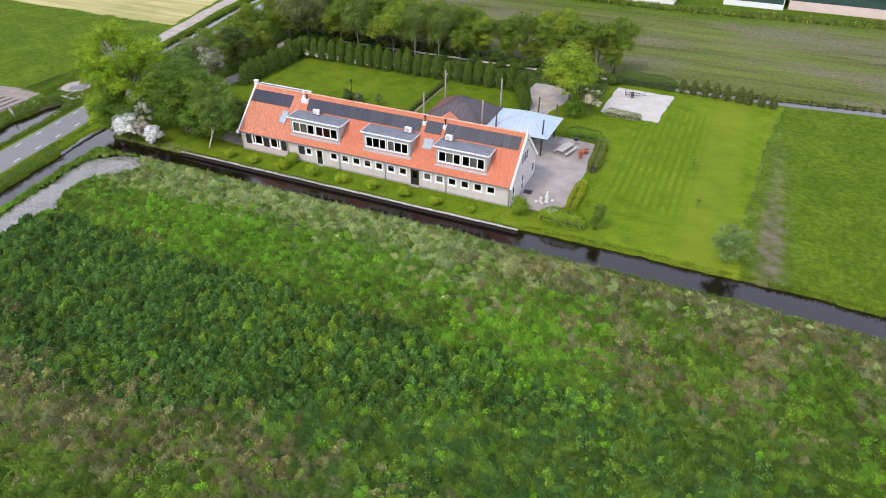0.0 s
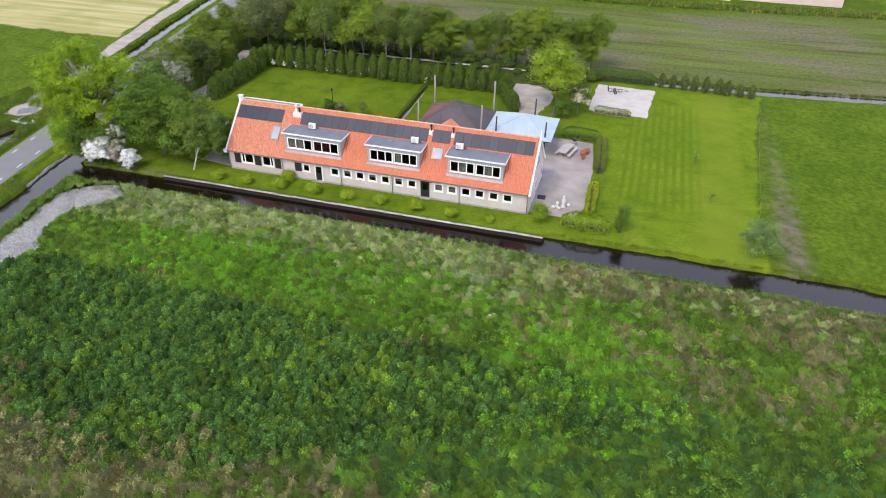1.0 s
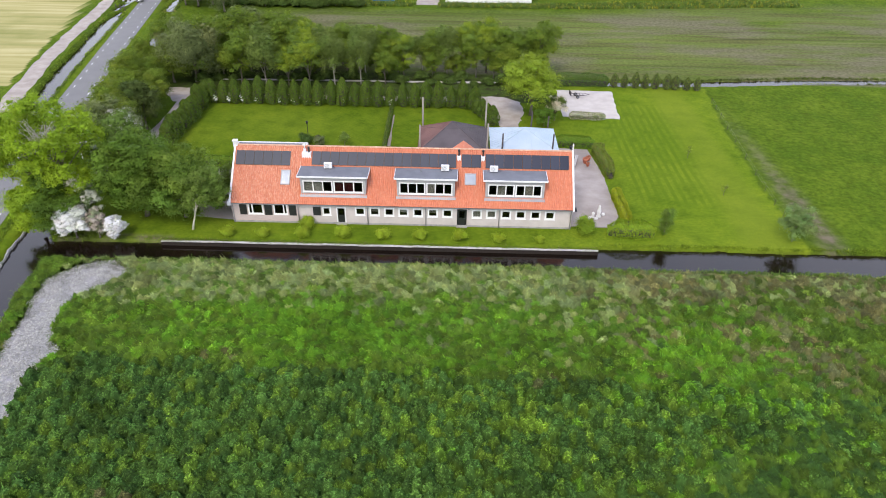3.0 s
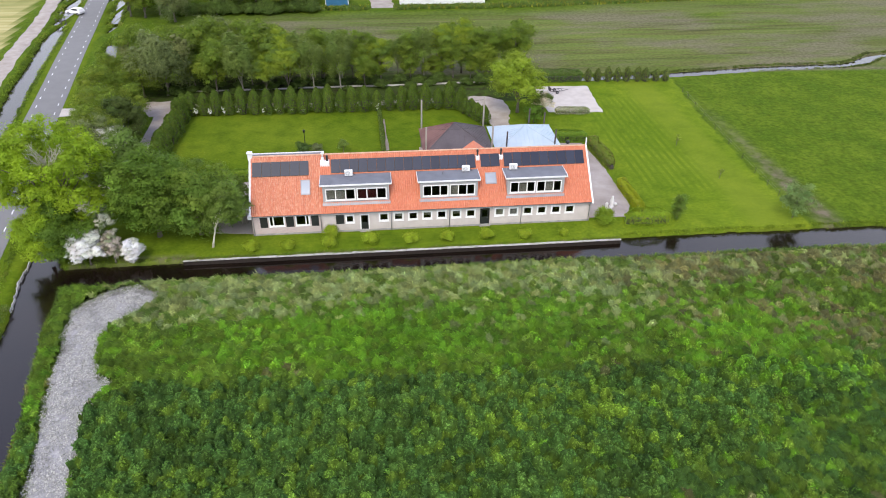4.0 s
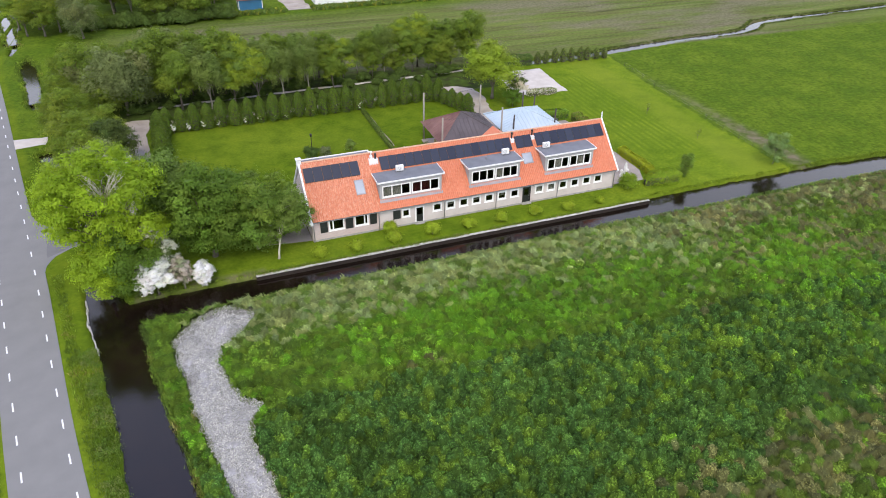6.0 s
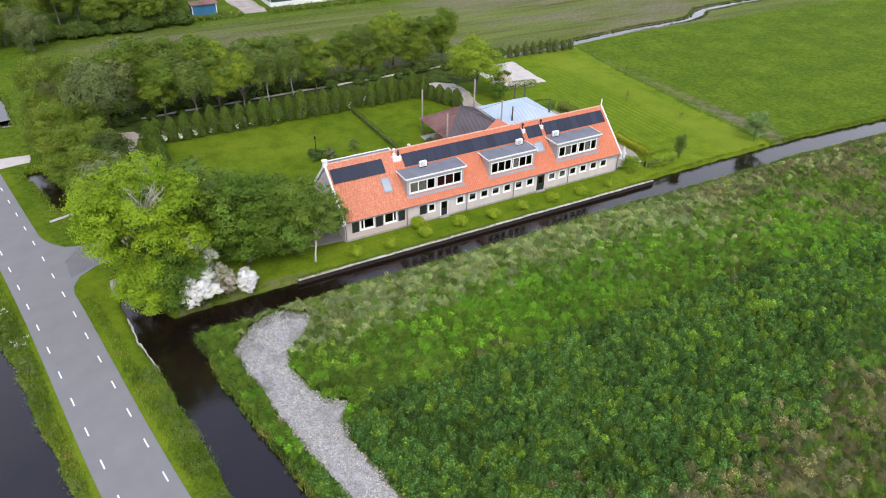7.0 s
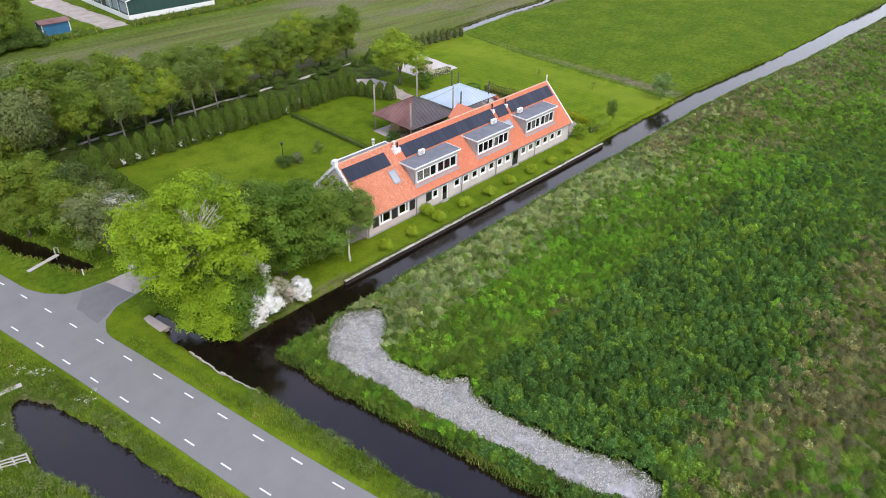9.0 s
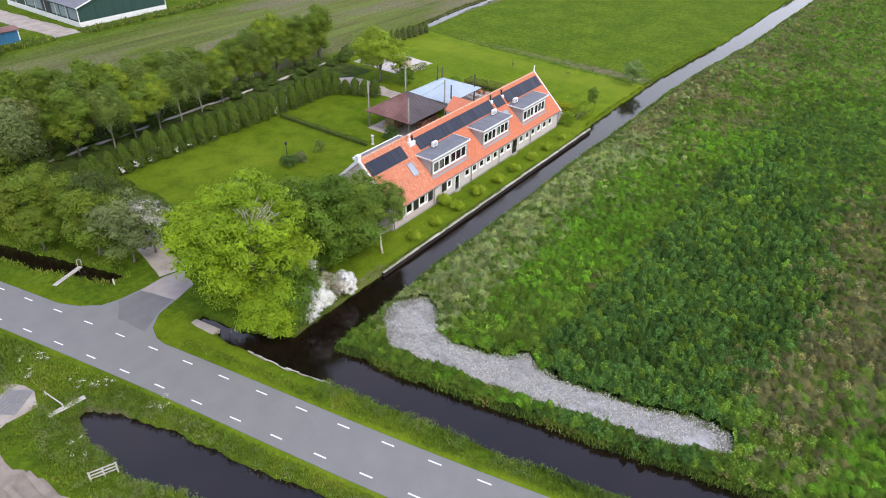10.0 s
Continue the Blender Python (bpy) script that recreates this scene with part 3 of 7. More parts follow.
tagged(link_mesh("water", bm, M["water"]), "still dark brown ditch water reflecting the sky", "water", kind="structure")


def offset_line(line, side):
    pts = [Vector((p[0], p[1])) for p in line]
    out = []
    for i, p in enumerate(pts):
        d = (pts[min(i + 1, len(pts) - 1)] - pts[max(i - 1, 0)]).normalized()
        out.append(p + side * Vector((d.y, -d.x)))
    return out


def dense(line, gap=2.0):
    """Smooth, evenly spaced points along a polyline."""
    P = np.array(line)[:, :2]
    s = np.r_[0, np.cumsum(np.hypot(*np.diff(P, axis=0).T))]
    u = np.arange(0, s[-1], gap)
    x, y = np.interp(u, s, P[:, 0]), np.interp(u, s, P[:, 1])
    k = np.ones(9) / 9
    pad = lambda v: np.convolve(np.r_[v[:1].repeat(4), v, v[-1:].repeat(4)], k, "valid")
    return [(a, b) for a, b in zip(pad(x), pad(y))]


def strip(name, line, half, top, material, label, category, jitter=0.0, gap=2.0):
    """A flat band along a line, a few centimetres thick."""
    rnd = random.Random(4)
    pts = dense(line, gap)
    wide = [half + rnd.uniform(-jitter, jitter) for _ in pts]
    L = [Vector(p) + (q - Vector(p)).normalized() * w for p, q, w in zip(pts, offset_line(pts, -1), wide)]
    wide = [half + rnd.uniform(-jitter, jitter) for _ in pts]
    R = [Vector(p) + (q - Vector(p)).normalized() * w for p, q, w in zip(pts, offset_line(pts, 1), wide)]
    b = bmesh.new()
    rows = [[b.verts.new((v.x, v.y, z)) for v, z in ((l, top - 0.25), (l, top), (r, top), (r, top - 0.25))] for l, r in zip(L, R)]
    for r0, r1 in zip(rows, rows[1:]):
        for k in range(3):
            b.faces.new((r0[k], r1[k], r1[k + 1], r0[k + 1]))
    return tagged(link_mesh(name, b, material), label, category, kind="structure")


strip("ditch_water", DITCHES[7][:-1], 1.25, -0.2, M["water"], "narrow pale ditch reflecting the sky", "water", 0.1)
for line in (DITCHES[6], DITCHES[8][:-1]):
    strip("ditch_water", [p[:2] for p in line], 1.15, -0.16, M["water"], "pale roadside ditch reflecting the sky", "water", 0.12)
strip("garden_path", [(-56, 47.6), (-40, 47.9), (-24, 48.1), (-8, 48.4), (3, 48.8)], 0.36, 0.03, M["sand"], "narrow pale path in front of the tall trees", "path", 0.14, 1.2)
road = strip("road", ROAD, 2.45, 0.035, M["asphalt"], "grey asphalt country road with dashed white edge lines", "road")
mid_line = dense(ROAD, 4.0)
bm = box(bmesh.new(), -0.06, 0.06, -0.55, 0.55, 0, 0.006)
bm.to_mesh(dash_mesh := bpy.data.meshes.new("lane_dash"))
bm.free()
dash_mesh.materials.append(M["paint_line"])
for side, slip in ((1.62, 0.0), (-1.62, 0.2)):
    line = offset_line(mid_line, side)
    for p, q in zip(line, line[1:]):
        if -62 < p.y < 150:
            ob = new("lane_dash", dash_mesh)
            ob.parent = road
            ob.matrix_basis = pose(p.x, p.y, 0.036, 0, 0, math.degrees(math.atan2(-(q.x - p.x), q.y - p.y)))


def ragged(outline, gap, amount, seed):
    """The outline with points every gap metres, each moved a little."""
    rnd, out = random.Random(seed), []
    for (x0, y0), (x1, y1) in zip(outline, outline[1:] + outline[:1]):
        k = max(1, int(math.hypot(x1 - x0, y1 - y0) / gap))
        out += [(x0 + (x1 - x0) * i / k + rnd.uniform(-amount, amount), y0 + (y1 - y0) * i / k + rnd.uniform(-amount, amount)) for i in range(k)]
    return out


def patch(name, outline, top, material, label, category, amount=0.12, gap=0.9):
    b = slab(bmesh.new(), ragged(outline, gap, amount, len(name)), top - 0.2, top)
    return tagged(link_mesh(name, b, material), label, category, kind="structure")


patch("road_junction", [(-67.8, 0.5), (-66.6, 3.0), (-66.5, 4.9), (-65.8, 6.6), (-64.2, 7.8), (-62.8, 8.2), (-61.6, 8.5), (-62.8, 12.6), (-65.2, 12.8), (-66.9, 13.3), (-68.2, 14.8), (-69.6, 17.8), (-71.4, 18)], 0.022, M["asphalt"], "grey asphalt apron joining the drive to the road", "road", 0.05)
patch("road_patch", [(-66.6, 6.6), (-63.6, 8.4), (-61.8, 8.8), (-62.8, 12.3), (-65.6, 12.5), (-67.0, 10.2)], 0.027, surface("patched_asphalt", (0.125, 0.123, 0.122), (0.165, 0.162, 0.160), 0.7, 0.85, 40, 0.3, 0.01), "darker grey asphalt patch at the drive", "road", 0.08)
patch("drive_mouth", [(-63.2, 12.5), (-62.0, 8.4), (-59.4, 9.2), (-58.4, 12.2), (-60.4, 12.7)], 0.028, M["paving"], "brownish brick paving at the mouth of the drive", "driveway", 0.05)
strip("drive_entrance", [(-60.2, 10.6), (-58.6, 13.6), (-57.7, 18), (-56.9, 25), (-57.0, 31), (-57.4, 36), (-58.2, 42.0)], 1.4, 0.033, M["gravel"], "pale gravel garden drive between trees", "driveway", 0.12)
patch("drive_turn", [(-62.0, 40.4), (-59.6, 36.8), (-56.4, 36.4), (-55.4, 41.0), (-55.6, 43.0), (-62.4, 43.2)], 0.038, M["gravel"], "pale gravel turning place of the drive", "driveway", 0.2)
strip("drive_back", [(-58, 41.2), (-52, 40.4), (-40, 39.8), (-20, 39.8), (-10.5, 40.2), (-8.6, 40.3)], 1.0, 0.026, M["gravel"], "pale gravel drive behind a conifer hedge", "driveway", 0.15)
patch("field_entrance", [(-75.4, 37.6), (-69.6, 38.4), (-69.6, 41.0), (-76, 41.6)], 0.02, M["sand"], "pale concrete field entrance beside the road", "driveway", 0.1)
patch("drive_barn", [(-9.8, 41.6), (-6.0, 41.6), (-3.3, 39.4), (-2.8, 35.6), (-4.0, 30), (-4.0, 22.2), (-7.2, 22.2), (-6.8, 29.4), (-8.2, 33.6), (-9.9, 38.8)], 0.036, M["gravel"], "pale gravel drive leading to the hay barracks", "driveway", 0.2)
strip("flower_bed", [(-23.3, 35.2), (-23.15, 27), (-23.0, 17.6)], 0.16, 0.03, M["soil"], "narrow bare soil bed along a low hedge", "soil", 0.1)
patch("parking", [(3.2, 33.8), (11.9, 33.0), (12.8, 45.0), (3.4, 45.4)], 0.045, M["sand"], "white shell-sand parking area", "parking area", 0.15)
patch("terrace", [(0.05, 0.6), (0.05, 9.6), (-8.6, 10.5), (-8.6, 14), (-1, 22), (5.2, 21.6), (6.1, 14), (6.1, 3), (5.0, 0.5)], 0.05, M["paving"], "brownish grey concrete terrace beside the house", "terrace", 0.06)
patch("barn_floor", [(-18.6, 13.8), (-9.2, 13.8), (-9.2, 22.2), (-18.6, 22.2)], 0.04, M["paving"], "worn grey concrete floor of a hay barrack", "floor", 0.06)
patch("patio", [(-44.2, 1.0), (-39.1, 0.4), (-39.1, 13.2), (-48.5, 13.6), (-48.5, 11.8), (-43.8, 11.4)], 0.04, M["paving"], "grey paved patio at the end of the house", "terrace", 0.05)
patch("cart_yard", [(-80.6, 5.0), (-77.4, 5.3), (-76.3, 7.0), (-77.2, 9.4), (-79.5, 11.5), (-81.5, 9)], 0.03, M["gravel"], "pale sandy farm entrance by a cattle grid", "track", 0.25)
strip("track", [(-79.8, 8), (-82.2, 20), (-87, 42), (-91.4, 60), (-96.4, 91), (-102, 118), (-118, 200)], 1.5, 0.034, M["gravel"], "pale worn farm track", "track", 0.25)
patch("tilled_patch", [(-80.0, -24), (-80.3, -5), (-81.5, 2.5), (-84.5, 3.2), (-93, 2), (-96, -24)], 0.05, M["soil"], "tilled grey-brown soil with shallow ridges", "soil", 0.3)
for k in range(9):
    strip("soil_ridge", [(-81.0 - k * 1.5, 1.5), (-80.9 - k * 1.5, -5), (-80.6 - k * 1.5, -23)], 0.28, 0.2, M["soil"], "low ridge of grey-brown soil", "soil", 0.08)

culvert = thing("culvert_slab", "pale concrete culvert slab at the head of the ditch", "culvert", -62.75, 3.0, 0, 8, kind="structure")
part("slab", boxed(-0.5, 0.42, -1.5, 1.5, -0.5, -0.02, bevel=0.05), M["paving"], culvert)
part("pipe", tube(bmesh.new(), [(0.62, -1.2, -0.62), (0.3, 0.6, -0.62)], [0.24, 0.24], 12), M["concrete"], culvert, "grey concrete pipe end", True)

# retaining wall along the house's ditch
ditch_wall = thing("retaining_wall", "weathered pale concrete retaining wall along a ditch", "wall", 0, 0, 0, kind="structure")
rnd = random.Random(8)
xw = -46.0
while xw < 2.4:
    cs = boxed(xw, min(xw + 1.97, 2.5), -4.58 + rnd.uniform(-0.03, 0.03), -4.28 + rnd.uniform(-0.04, 0.04), -0.07, 0.04 + rnd.uniform(-0.03, 0.02), bevel=0.03)
    for v in cs.verts:
        v.co += Vector((0, rnd.uniform(-0.025, 0.025), rnd.uniform(-0.02, 0.02)))
    part("coping_slab", cs, M["coping"], ditch_wall)
    xw += 2.0
# Near-black brown, so the face merges with the dark water below.
part("wall_face", boxed(-46, 2.5, -4.54, -4.26, -1.7, -0.1), M["piling"], ditch_wall, "dark brown wooden sheet piling")
# low white concrete edge by the road culvert
edge = thing("bank_edging", "crumbling white concrete edging of the ditch bank", "wall", 0, 0, 0, kind="structure")
f0 = 0.0
while f0 < 1.0:
    L = rnd.uniform(0.25, 0.75)
    ox, oz = rnd.uniform(-0.1, 0.1), rnd.uniform(-0.1, 0.1)
    cy = -2.6 - f0 * 8.6
    scan = np.linspace(-64.5, -60.0, 226)
    cx = float(scan[np.argmax(ditch_distance(scan, np.full(226, cy)) < 0.02)]) + ox * 0.5
    blk = boxed(cx - 0.05, cx + rnd.uniform(0.02, 0.1), cy - L, cy, -0.95, -0.24 + oz * 0.7, bevel=0.03)
    bmesh.ops.rotate(blk, cent=(cx, cy, -0.7), matrix=Matrix.Rotation(rnd.uniform(0.10, 0.32), 3, "Z"), verts=blk.verts)
    part("edging_block", blk, M["coping"], edge)
    f0 += (L - rnd.uniform(0.08, 0.16)) / 8.6


# ---- the long farmhouse ----
W, D, EAVE, RIDGE = 39.05, 9.7, 2.72, 7.5
Y0, Z0, RUN, RISE = -0.28, 2.62, 5.13, 4.88
SLOPE = math.hypot(RUN, RISE)


def on_roof(x, s, lift=0.0, back=False):
    """A point of the roof: x along, s from eave (0) to ridge (1), lifted off the slope."""
    y, z = Y0 + RUN * s - RISE / SLOPE * lift, Z0 + RISE * s + RUN / SLOPE * lift
    return Vector((x, D - y if back else y, z))


def roof_box(bm, x0, x1, s0, s1, lo, hi, back=False):
    c = [on_roof(x, s, h, back) for h in (lo, hi) for x, s in ((x0, s0), (x1, s0), (x1, s1), (x0, s1))]
    v = [bm.verts.new(p) for p in c]
    for f in ((0, 1, 2, 3), (4, 5, 6, 7), (0, 1, 5, 4), (1, 2, 6, 5), (2, 3, 7, 6), (3, 0, 4, 7)):
        bm.faces.new([v[i] for i in f])
    return bm


def pantiles(x0, x1, holes=(), back=False, col=0.235, rows=20, seed=1):
    """Overlapping curved tiles, each its own piece."""
    rnd = random.Random(seed)
    verts, tris = [], []
    prof = [(0.0, 0.035), (0.2, 0.0), (0.52, 0.0), (0.7, 0.07), (0.86, 0.085), (1.04, 0.04)]
    n = int((x1 - x0) / col)
    wide = (x1 - x0) / n
    for r in range(rows):
        s0, s1 = r / rows, (r + 1.12) / rows
        sm = (r + 0.5) / rows
        for c in range(n):
            xa = x0 + c * wide
            if any(h0 < xa + wide / 2 < h1 and t0 < sm < t1 for h0, h1, t0, t1 in holes):
                continue
            k, lift = len(verts), rnd.uniform(0.0, 0.008)
            for px, ph in prof:
                verts.append(on_roof(xa + px * wide, s0, 0.055 + ph + lift, back))
                verts.append(on_roof(xa + px * wide, min(s1, 1.0), 0.02 + ph + lift, back))
            for q in range(len(prof) - 1):
                a = k + 2 * q
                tris += [(a, a + 2, a + 3), (a, a + 3, a + 1)]
    return np_mesh("roof_tiles", [tuple(v) for v in verts], tris)


def clip_poly(poly, fn):
    out = []
    for a, b in zip(poly, poly[1:] + poly[:1]):
        fa, fb = fn(a), fn(b)
        if fa >= 0:
            out.append(a)
        if (fa >= 0) != (fb >= 0):
            t = fa / (fa - fb)
            out.append((a[0] + t * (b[0] - a[0]), a[1] + t * (b[1] - a[1])))
    return out


def wall_mesh(length, top, holes, thick, place, limit=None):
    """A wall with real openings. place(a, b, depth) gives the point a along, b up, depth into the wall; limit cuts its top."""
    bm = bmesh.new()
    A = sorted({0.0, length, *[h[0] for h in holes], *[h[1] for h in holes], *([length / 2] if limit else [])})
    B = sorted({0.0, top, *[h[2] for h in holes], *[h[3] for h in holes]})
    for a0, a1 in zip(A, A[1:]):
        for b0, b1 in zip(B, B[1:]):
            if any(h[0] <= a0 and a1 <= h[1] and h[2] <= b0 and b1 <= h[3] for h in holes):
                continue
            poly = [(a0, b0), (a1, b0), (a1, b1), (a0, b1)]
            for fn in limit or ():
                poly = clip_poly(poly, fn) if poly else poly
            if len(poly) < 3:
                continue
            for depth in (0.0, thick):
                bm.faces.new([bm.verts.new(place(a, b, depth)) for a, b in poly])
    for a0, a1, b0, b1 in holes:
        ring = [(a0, b0), (a1, b0), (a1, b1), (a0, b1)]
        for p, q in zip(ring, ring[1:] + ring[:1]):
            bm.faces.new([bm.verts.new(place(*p, 0.0)), bm.verts.new(place(*q, 0.0)), bm.verts.new(place(*q, thick)), bm.verts.new(place(*p, thick))])
    bmesh.ops.remove_doubles(bm, verts=bm.verts, dist=0.0005)
    return bm


def frame_ring(bm, x0, x1, z0, z1, y0, y1, bar):
    """A closed rectangular frame in the x-z plane, in one piece."""
    rings = [[bm.verts.new((x, y, z)) for x, z in ((x0 + k, z0 + k), (x1 - k, z0 + k), (x1 - k, z1 - k), (x0 + k, z1 - k))] for y, k in ((y0, 0), (y0, bar), (y1, bar), (y1, 0))]
    for r0, r1 in zip(rings, rings[1:] + rings[:1]):
        for i in range(4):
            bm.faces.new((r0[i], r0[(i + 1) % 4], r1[(i + 1) % 4], r1[i]))
    return bm


def glazing_bars(parent, x0, x1, z0, z1, y0, y1, bar, uprights=(), rails=(), turn=None):
    """The bars between the panes, each a piece of its own."""
    bars = [("mullion", (u - bar * 0.45, u + bar * 0.45, y0 + 0.004, y1 - 0.004, z0 + bar, z1 - bar)) for u in uprights]
    bars += [("rail", (x0 + bar, x1 - bar, y0 + 0.006, y1 - 0.006, r - bar * 0.4, r + bar * 0.4)) for r in rails]
    for name, size in bars:
        b = boxed(*size)
        if turn:
            bmesh.ops.transform(b, matrix=turn, verts=b.verts)
        part(name, b, M["white"], parent)


def window(parent, x0, x1, z0, z1, y, bar=0.12, uprights=(), rails=(), curtains=(), sill=True, label="white wooden window"):
    """A window looking towards -y: frame, panes, sill and what hangs behind the glass."""
    fr = part("window", frame_ring(bmesh.new(), x0, x1, z0, z1, y - 0.03, y + 0.09, bar), M["white"], parent, label)
    glazing_bars(fr, x0, x1, z0, z1, y - 0.03, y + 0.09, bar, uprights, rails)
    cuts = [x0 + bar, *uprights, x1 - bar]
    for i, (a, b) in enumerate(zip(cuts, cuts[1:])):
        g = part("pane", boxed(a - 0.01, b + 0.01, y + 0.030, y + 0.038, z0 + bar * 0.8, z1 - bar * 0.8), M["glass"], fr)
        g.visible_shadow = False
        if i < len(curtains) and curtains[i]:
            cb = bmesh.new()
            k = 10
            row = [(a + (b - a) * j / k, y + 0.17 + 0.025 * (-1) ** j) for j in range(k + 1)]
            vs = [[cb.verts.new((px, py, zz)) for px, py in row] for zz in (z0 + 0.1 + (z1 - z0) * (0.0 if curtains[i] != "blind" else 0.35), z1 - 0.08)]
            for j in range(k):
                cb.faces.new((vs[0][j], vs[0][j + 1], vs[1][j + 1], vs[1][j]))
            part("curtain", cb, M["wine"] if curtains[i] == "wine" else M["curtain"], fr, "wine red curtain" if curtains[i] == "wine" else "pale curtain")
    if sill:
        part("sill", boxed(x0 - 0.04, x1 + 0.04, y - 0.10, y - 0.032, z0 - 0.035, z0 - 0.002), M["white"], fr)
    return fr


house = thing("farmhouse", "long low farmhouse with orange pantile roof and three front dormers", "house", 0, 0, 0)
SMALL = [-24.85, -23.17, -21.5, -19.87, -18.2, -16.5, -14.82, -11.45, -9.8, -8.12, -6.45, -4.76, -3.1]
fronts = [(-37.19, -35.4, 1.06, 2.5), (-34.25, -32.6, 1.06, 2.5), (-28.63, -27.6, 1.1, 2.22)]
fronts += [(x, x + 1.18, 1.17, 2.27) for x in SMALL]
doors = [(-27.0, -25.9, 0.06, 2.22), (-13.12, -12.02, 0.06, 2.27)]
SPLIT = -31.25
for lo, hi, mat, label in ((-W, SPLIT, M["brick"], "pale pink brick wall"), (SPLIT, 0.0, M["plaster"], "light grey plastered wall")):
    hs = [(a - lo, b - lo, c, d) for a, b, c, d in fronts + doors if lo < a < hi]
    out = 0.0 if lo < SPLIT else 0.03
    part("wall", wall_mesh(hi - lo, EAVE, hs, 0.3, lambda a, b, d, lo=lo, out=out: (lo + a, out + d, b)), mat, house, label)
part("plinth", boxed(-W + 0.02, -0.02, -0.035, -0.004, -0.3, 0.22), M["concrete"], house, "grey cement plinth")
part("wall", boxed(-W + 0.3, -0.3, D - 0.3, D, 0, EAVE), M["plaster"], house)
# Floors coloured near-black so the rooms behind the panes look unlit.
part("ground_floor", boxed(-W + 0.31, -0.31, 0.34, D - 0.31, -0.02, 0.02), M["dark"], house, "dark floor inside")
part("attic_floor", boxed(-W + 0.31, -0.31, 0.36, D - 0.32, 2.74, 2.82), M["dark"], house, "dark boarded floor inside")
limits = (lambda p: (Z0 + RISE * (p[0] - Y0) / RUN - 0.04) - p[1], lambda p: (Z0 + RISE * (D - p[0] - Y0) / RUN - 0.04) - p[1])
east_holes = [(0.62, 1.5, 0.1, 2.3), (4.0, 5.0, 0.1, 2.35), (8.1, 9.2, 0.7, 2.2), (3.55, 6.15, 3.75, 5.35)]
part("wall", wall_mesh(D, RIDGE, east_holes, 0.3, lambda a, b, d: (-d, a, b), limits), M["plaster"], house, "light grey plastered gable")
part("wall", wall_mesh(D, RIDGE, [], 0.3, lambda a, b, d: (-W + d, a, b), limits), M["brick"], house, "pale pink brick gable")

# windows and doors of the front
for k, (a, b, c, d) in enumerate(fronts):
    if k < 2:
        window(house, a, b, c, d, 0.01, 0.16, [a + (b - a) * (0.28 if k == 0 else 0.72)], (), ("", ""), label="wide white wooden window")
    else:
        cur = {3: "", 4: "blind", 6: "blind", 10: "c", 11: "c", 8: "blind"}.get(k, "")
        window(house, a, b, c, d, 0.02, 0.18, (), (), (cur,), label="small square white window")
for a, b in ((-38.15, -37.32), (-35.28, -34.4), (-32.45, -31.62)):
    sh = part("shutter", boxed(a, b, -0.06, -0.006, 1.0, 2.52, bevel=0.008), M["black"], house, "black-green wooden shutter")
    for z in (1.12, 1.72, 2.34):
        part("batten", boxed(a + 0.05, b - 0.05, -0.085, -0.061, z - 0.04, z + 0.04), M["black"], sh)
sh = part("shutter", boxed(-29.68, -28.78, -0.045, 0.02, 1.08, 2.22, bevel=0.008), M["black"], house, "black-green wooden shutter")
part("batten", boxed(-29.6, -28.86, -0.066, -0.047, 1.6, 1.68), M["black"], sh)
for k, (a, b, c, d) in enumerate(doors):
    fr = part("door", frame_ring(bmesh.new(), a, b, c, d, -0.02, 0.12, 0.14 if k == 0 else 0.06), M["white"] if k == 0 else M["black"], house, "black door in a white frame" if k == 0 else "black-green stable door")
    part("door_leaf", frame_ring(bmesh.new(), a + 0.11, b - 0.11, c + 0.1, d - 0.11, 0.05, 0.1, 0.13), M["black"], fr, "black-green painted door leaf")
    part("rail", boxed(a + 0.24, b - 0.24, 0.056, 0.094, c + 0.97, c + 1.07), M["black"], fr)
    part("panel", boxed(a + 0.2, b - 0.2, 0.06, 0.09, c + 0.2, c + 0.966), M["black"], fr)
    part("pane", boxed(a + 0.2, b - 0.2, 0.07, 0.078, c + 1.08, d - 0.2), M["glass"], fr).visible_shadow = False
    part("handle", boxed(b - 0.24, b - 0.15, 0.02, 0.05, c + 0.98, c + 1.01), M["zinc"], fr, "metal handle")
    part("threshold", boxed(a - 0.05, b + 0.05, -0.3, -0.04, -0.1, 0.06), M["concrete"], fr)


def gable_window(a0, a1, z0, z1, uprights, door=False):
    """A window in the east gable."""
    b = frame_ring(bmesh.new(), a0, a1, z0, z1, -0.03, 0.09, 0.11)
    g = boxed(a0 + 0.08, a1 - 0.08, 0.03, 0.038, z0 + 0.08, z1 - 0.08)
    for bb in (b, g):
        bmesh.ops.transform(bb, matrix=Matrix.Rotation(radians(90), 4, "Z"), verts=bb.verts)
    fr = part("door" if door else "window", b, M["white"], house, "white glazed side door" if door else "white gable window")
    part("pane", g, M["glass"], fr).visible_shadow = False
    glazing_bars(fr, a0, a1, z0, z1, -0.03, 0.09, 0.11, uprights, (z0 + 1.0,) if door else (), Matrix.Rotation(radians(90), 4, "Z"))


gable_window(0.62, 1.5, 0.1, 2.3, (), True)
gable_window(4.0, 5.0, 0.1, 2.35, (), True)
gable_window(8.1, 9.2, 0.7, 2.2, ())
gable_window(3.55, 6.15, 3.75, 5.35, (4.42, 5.28))

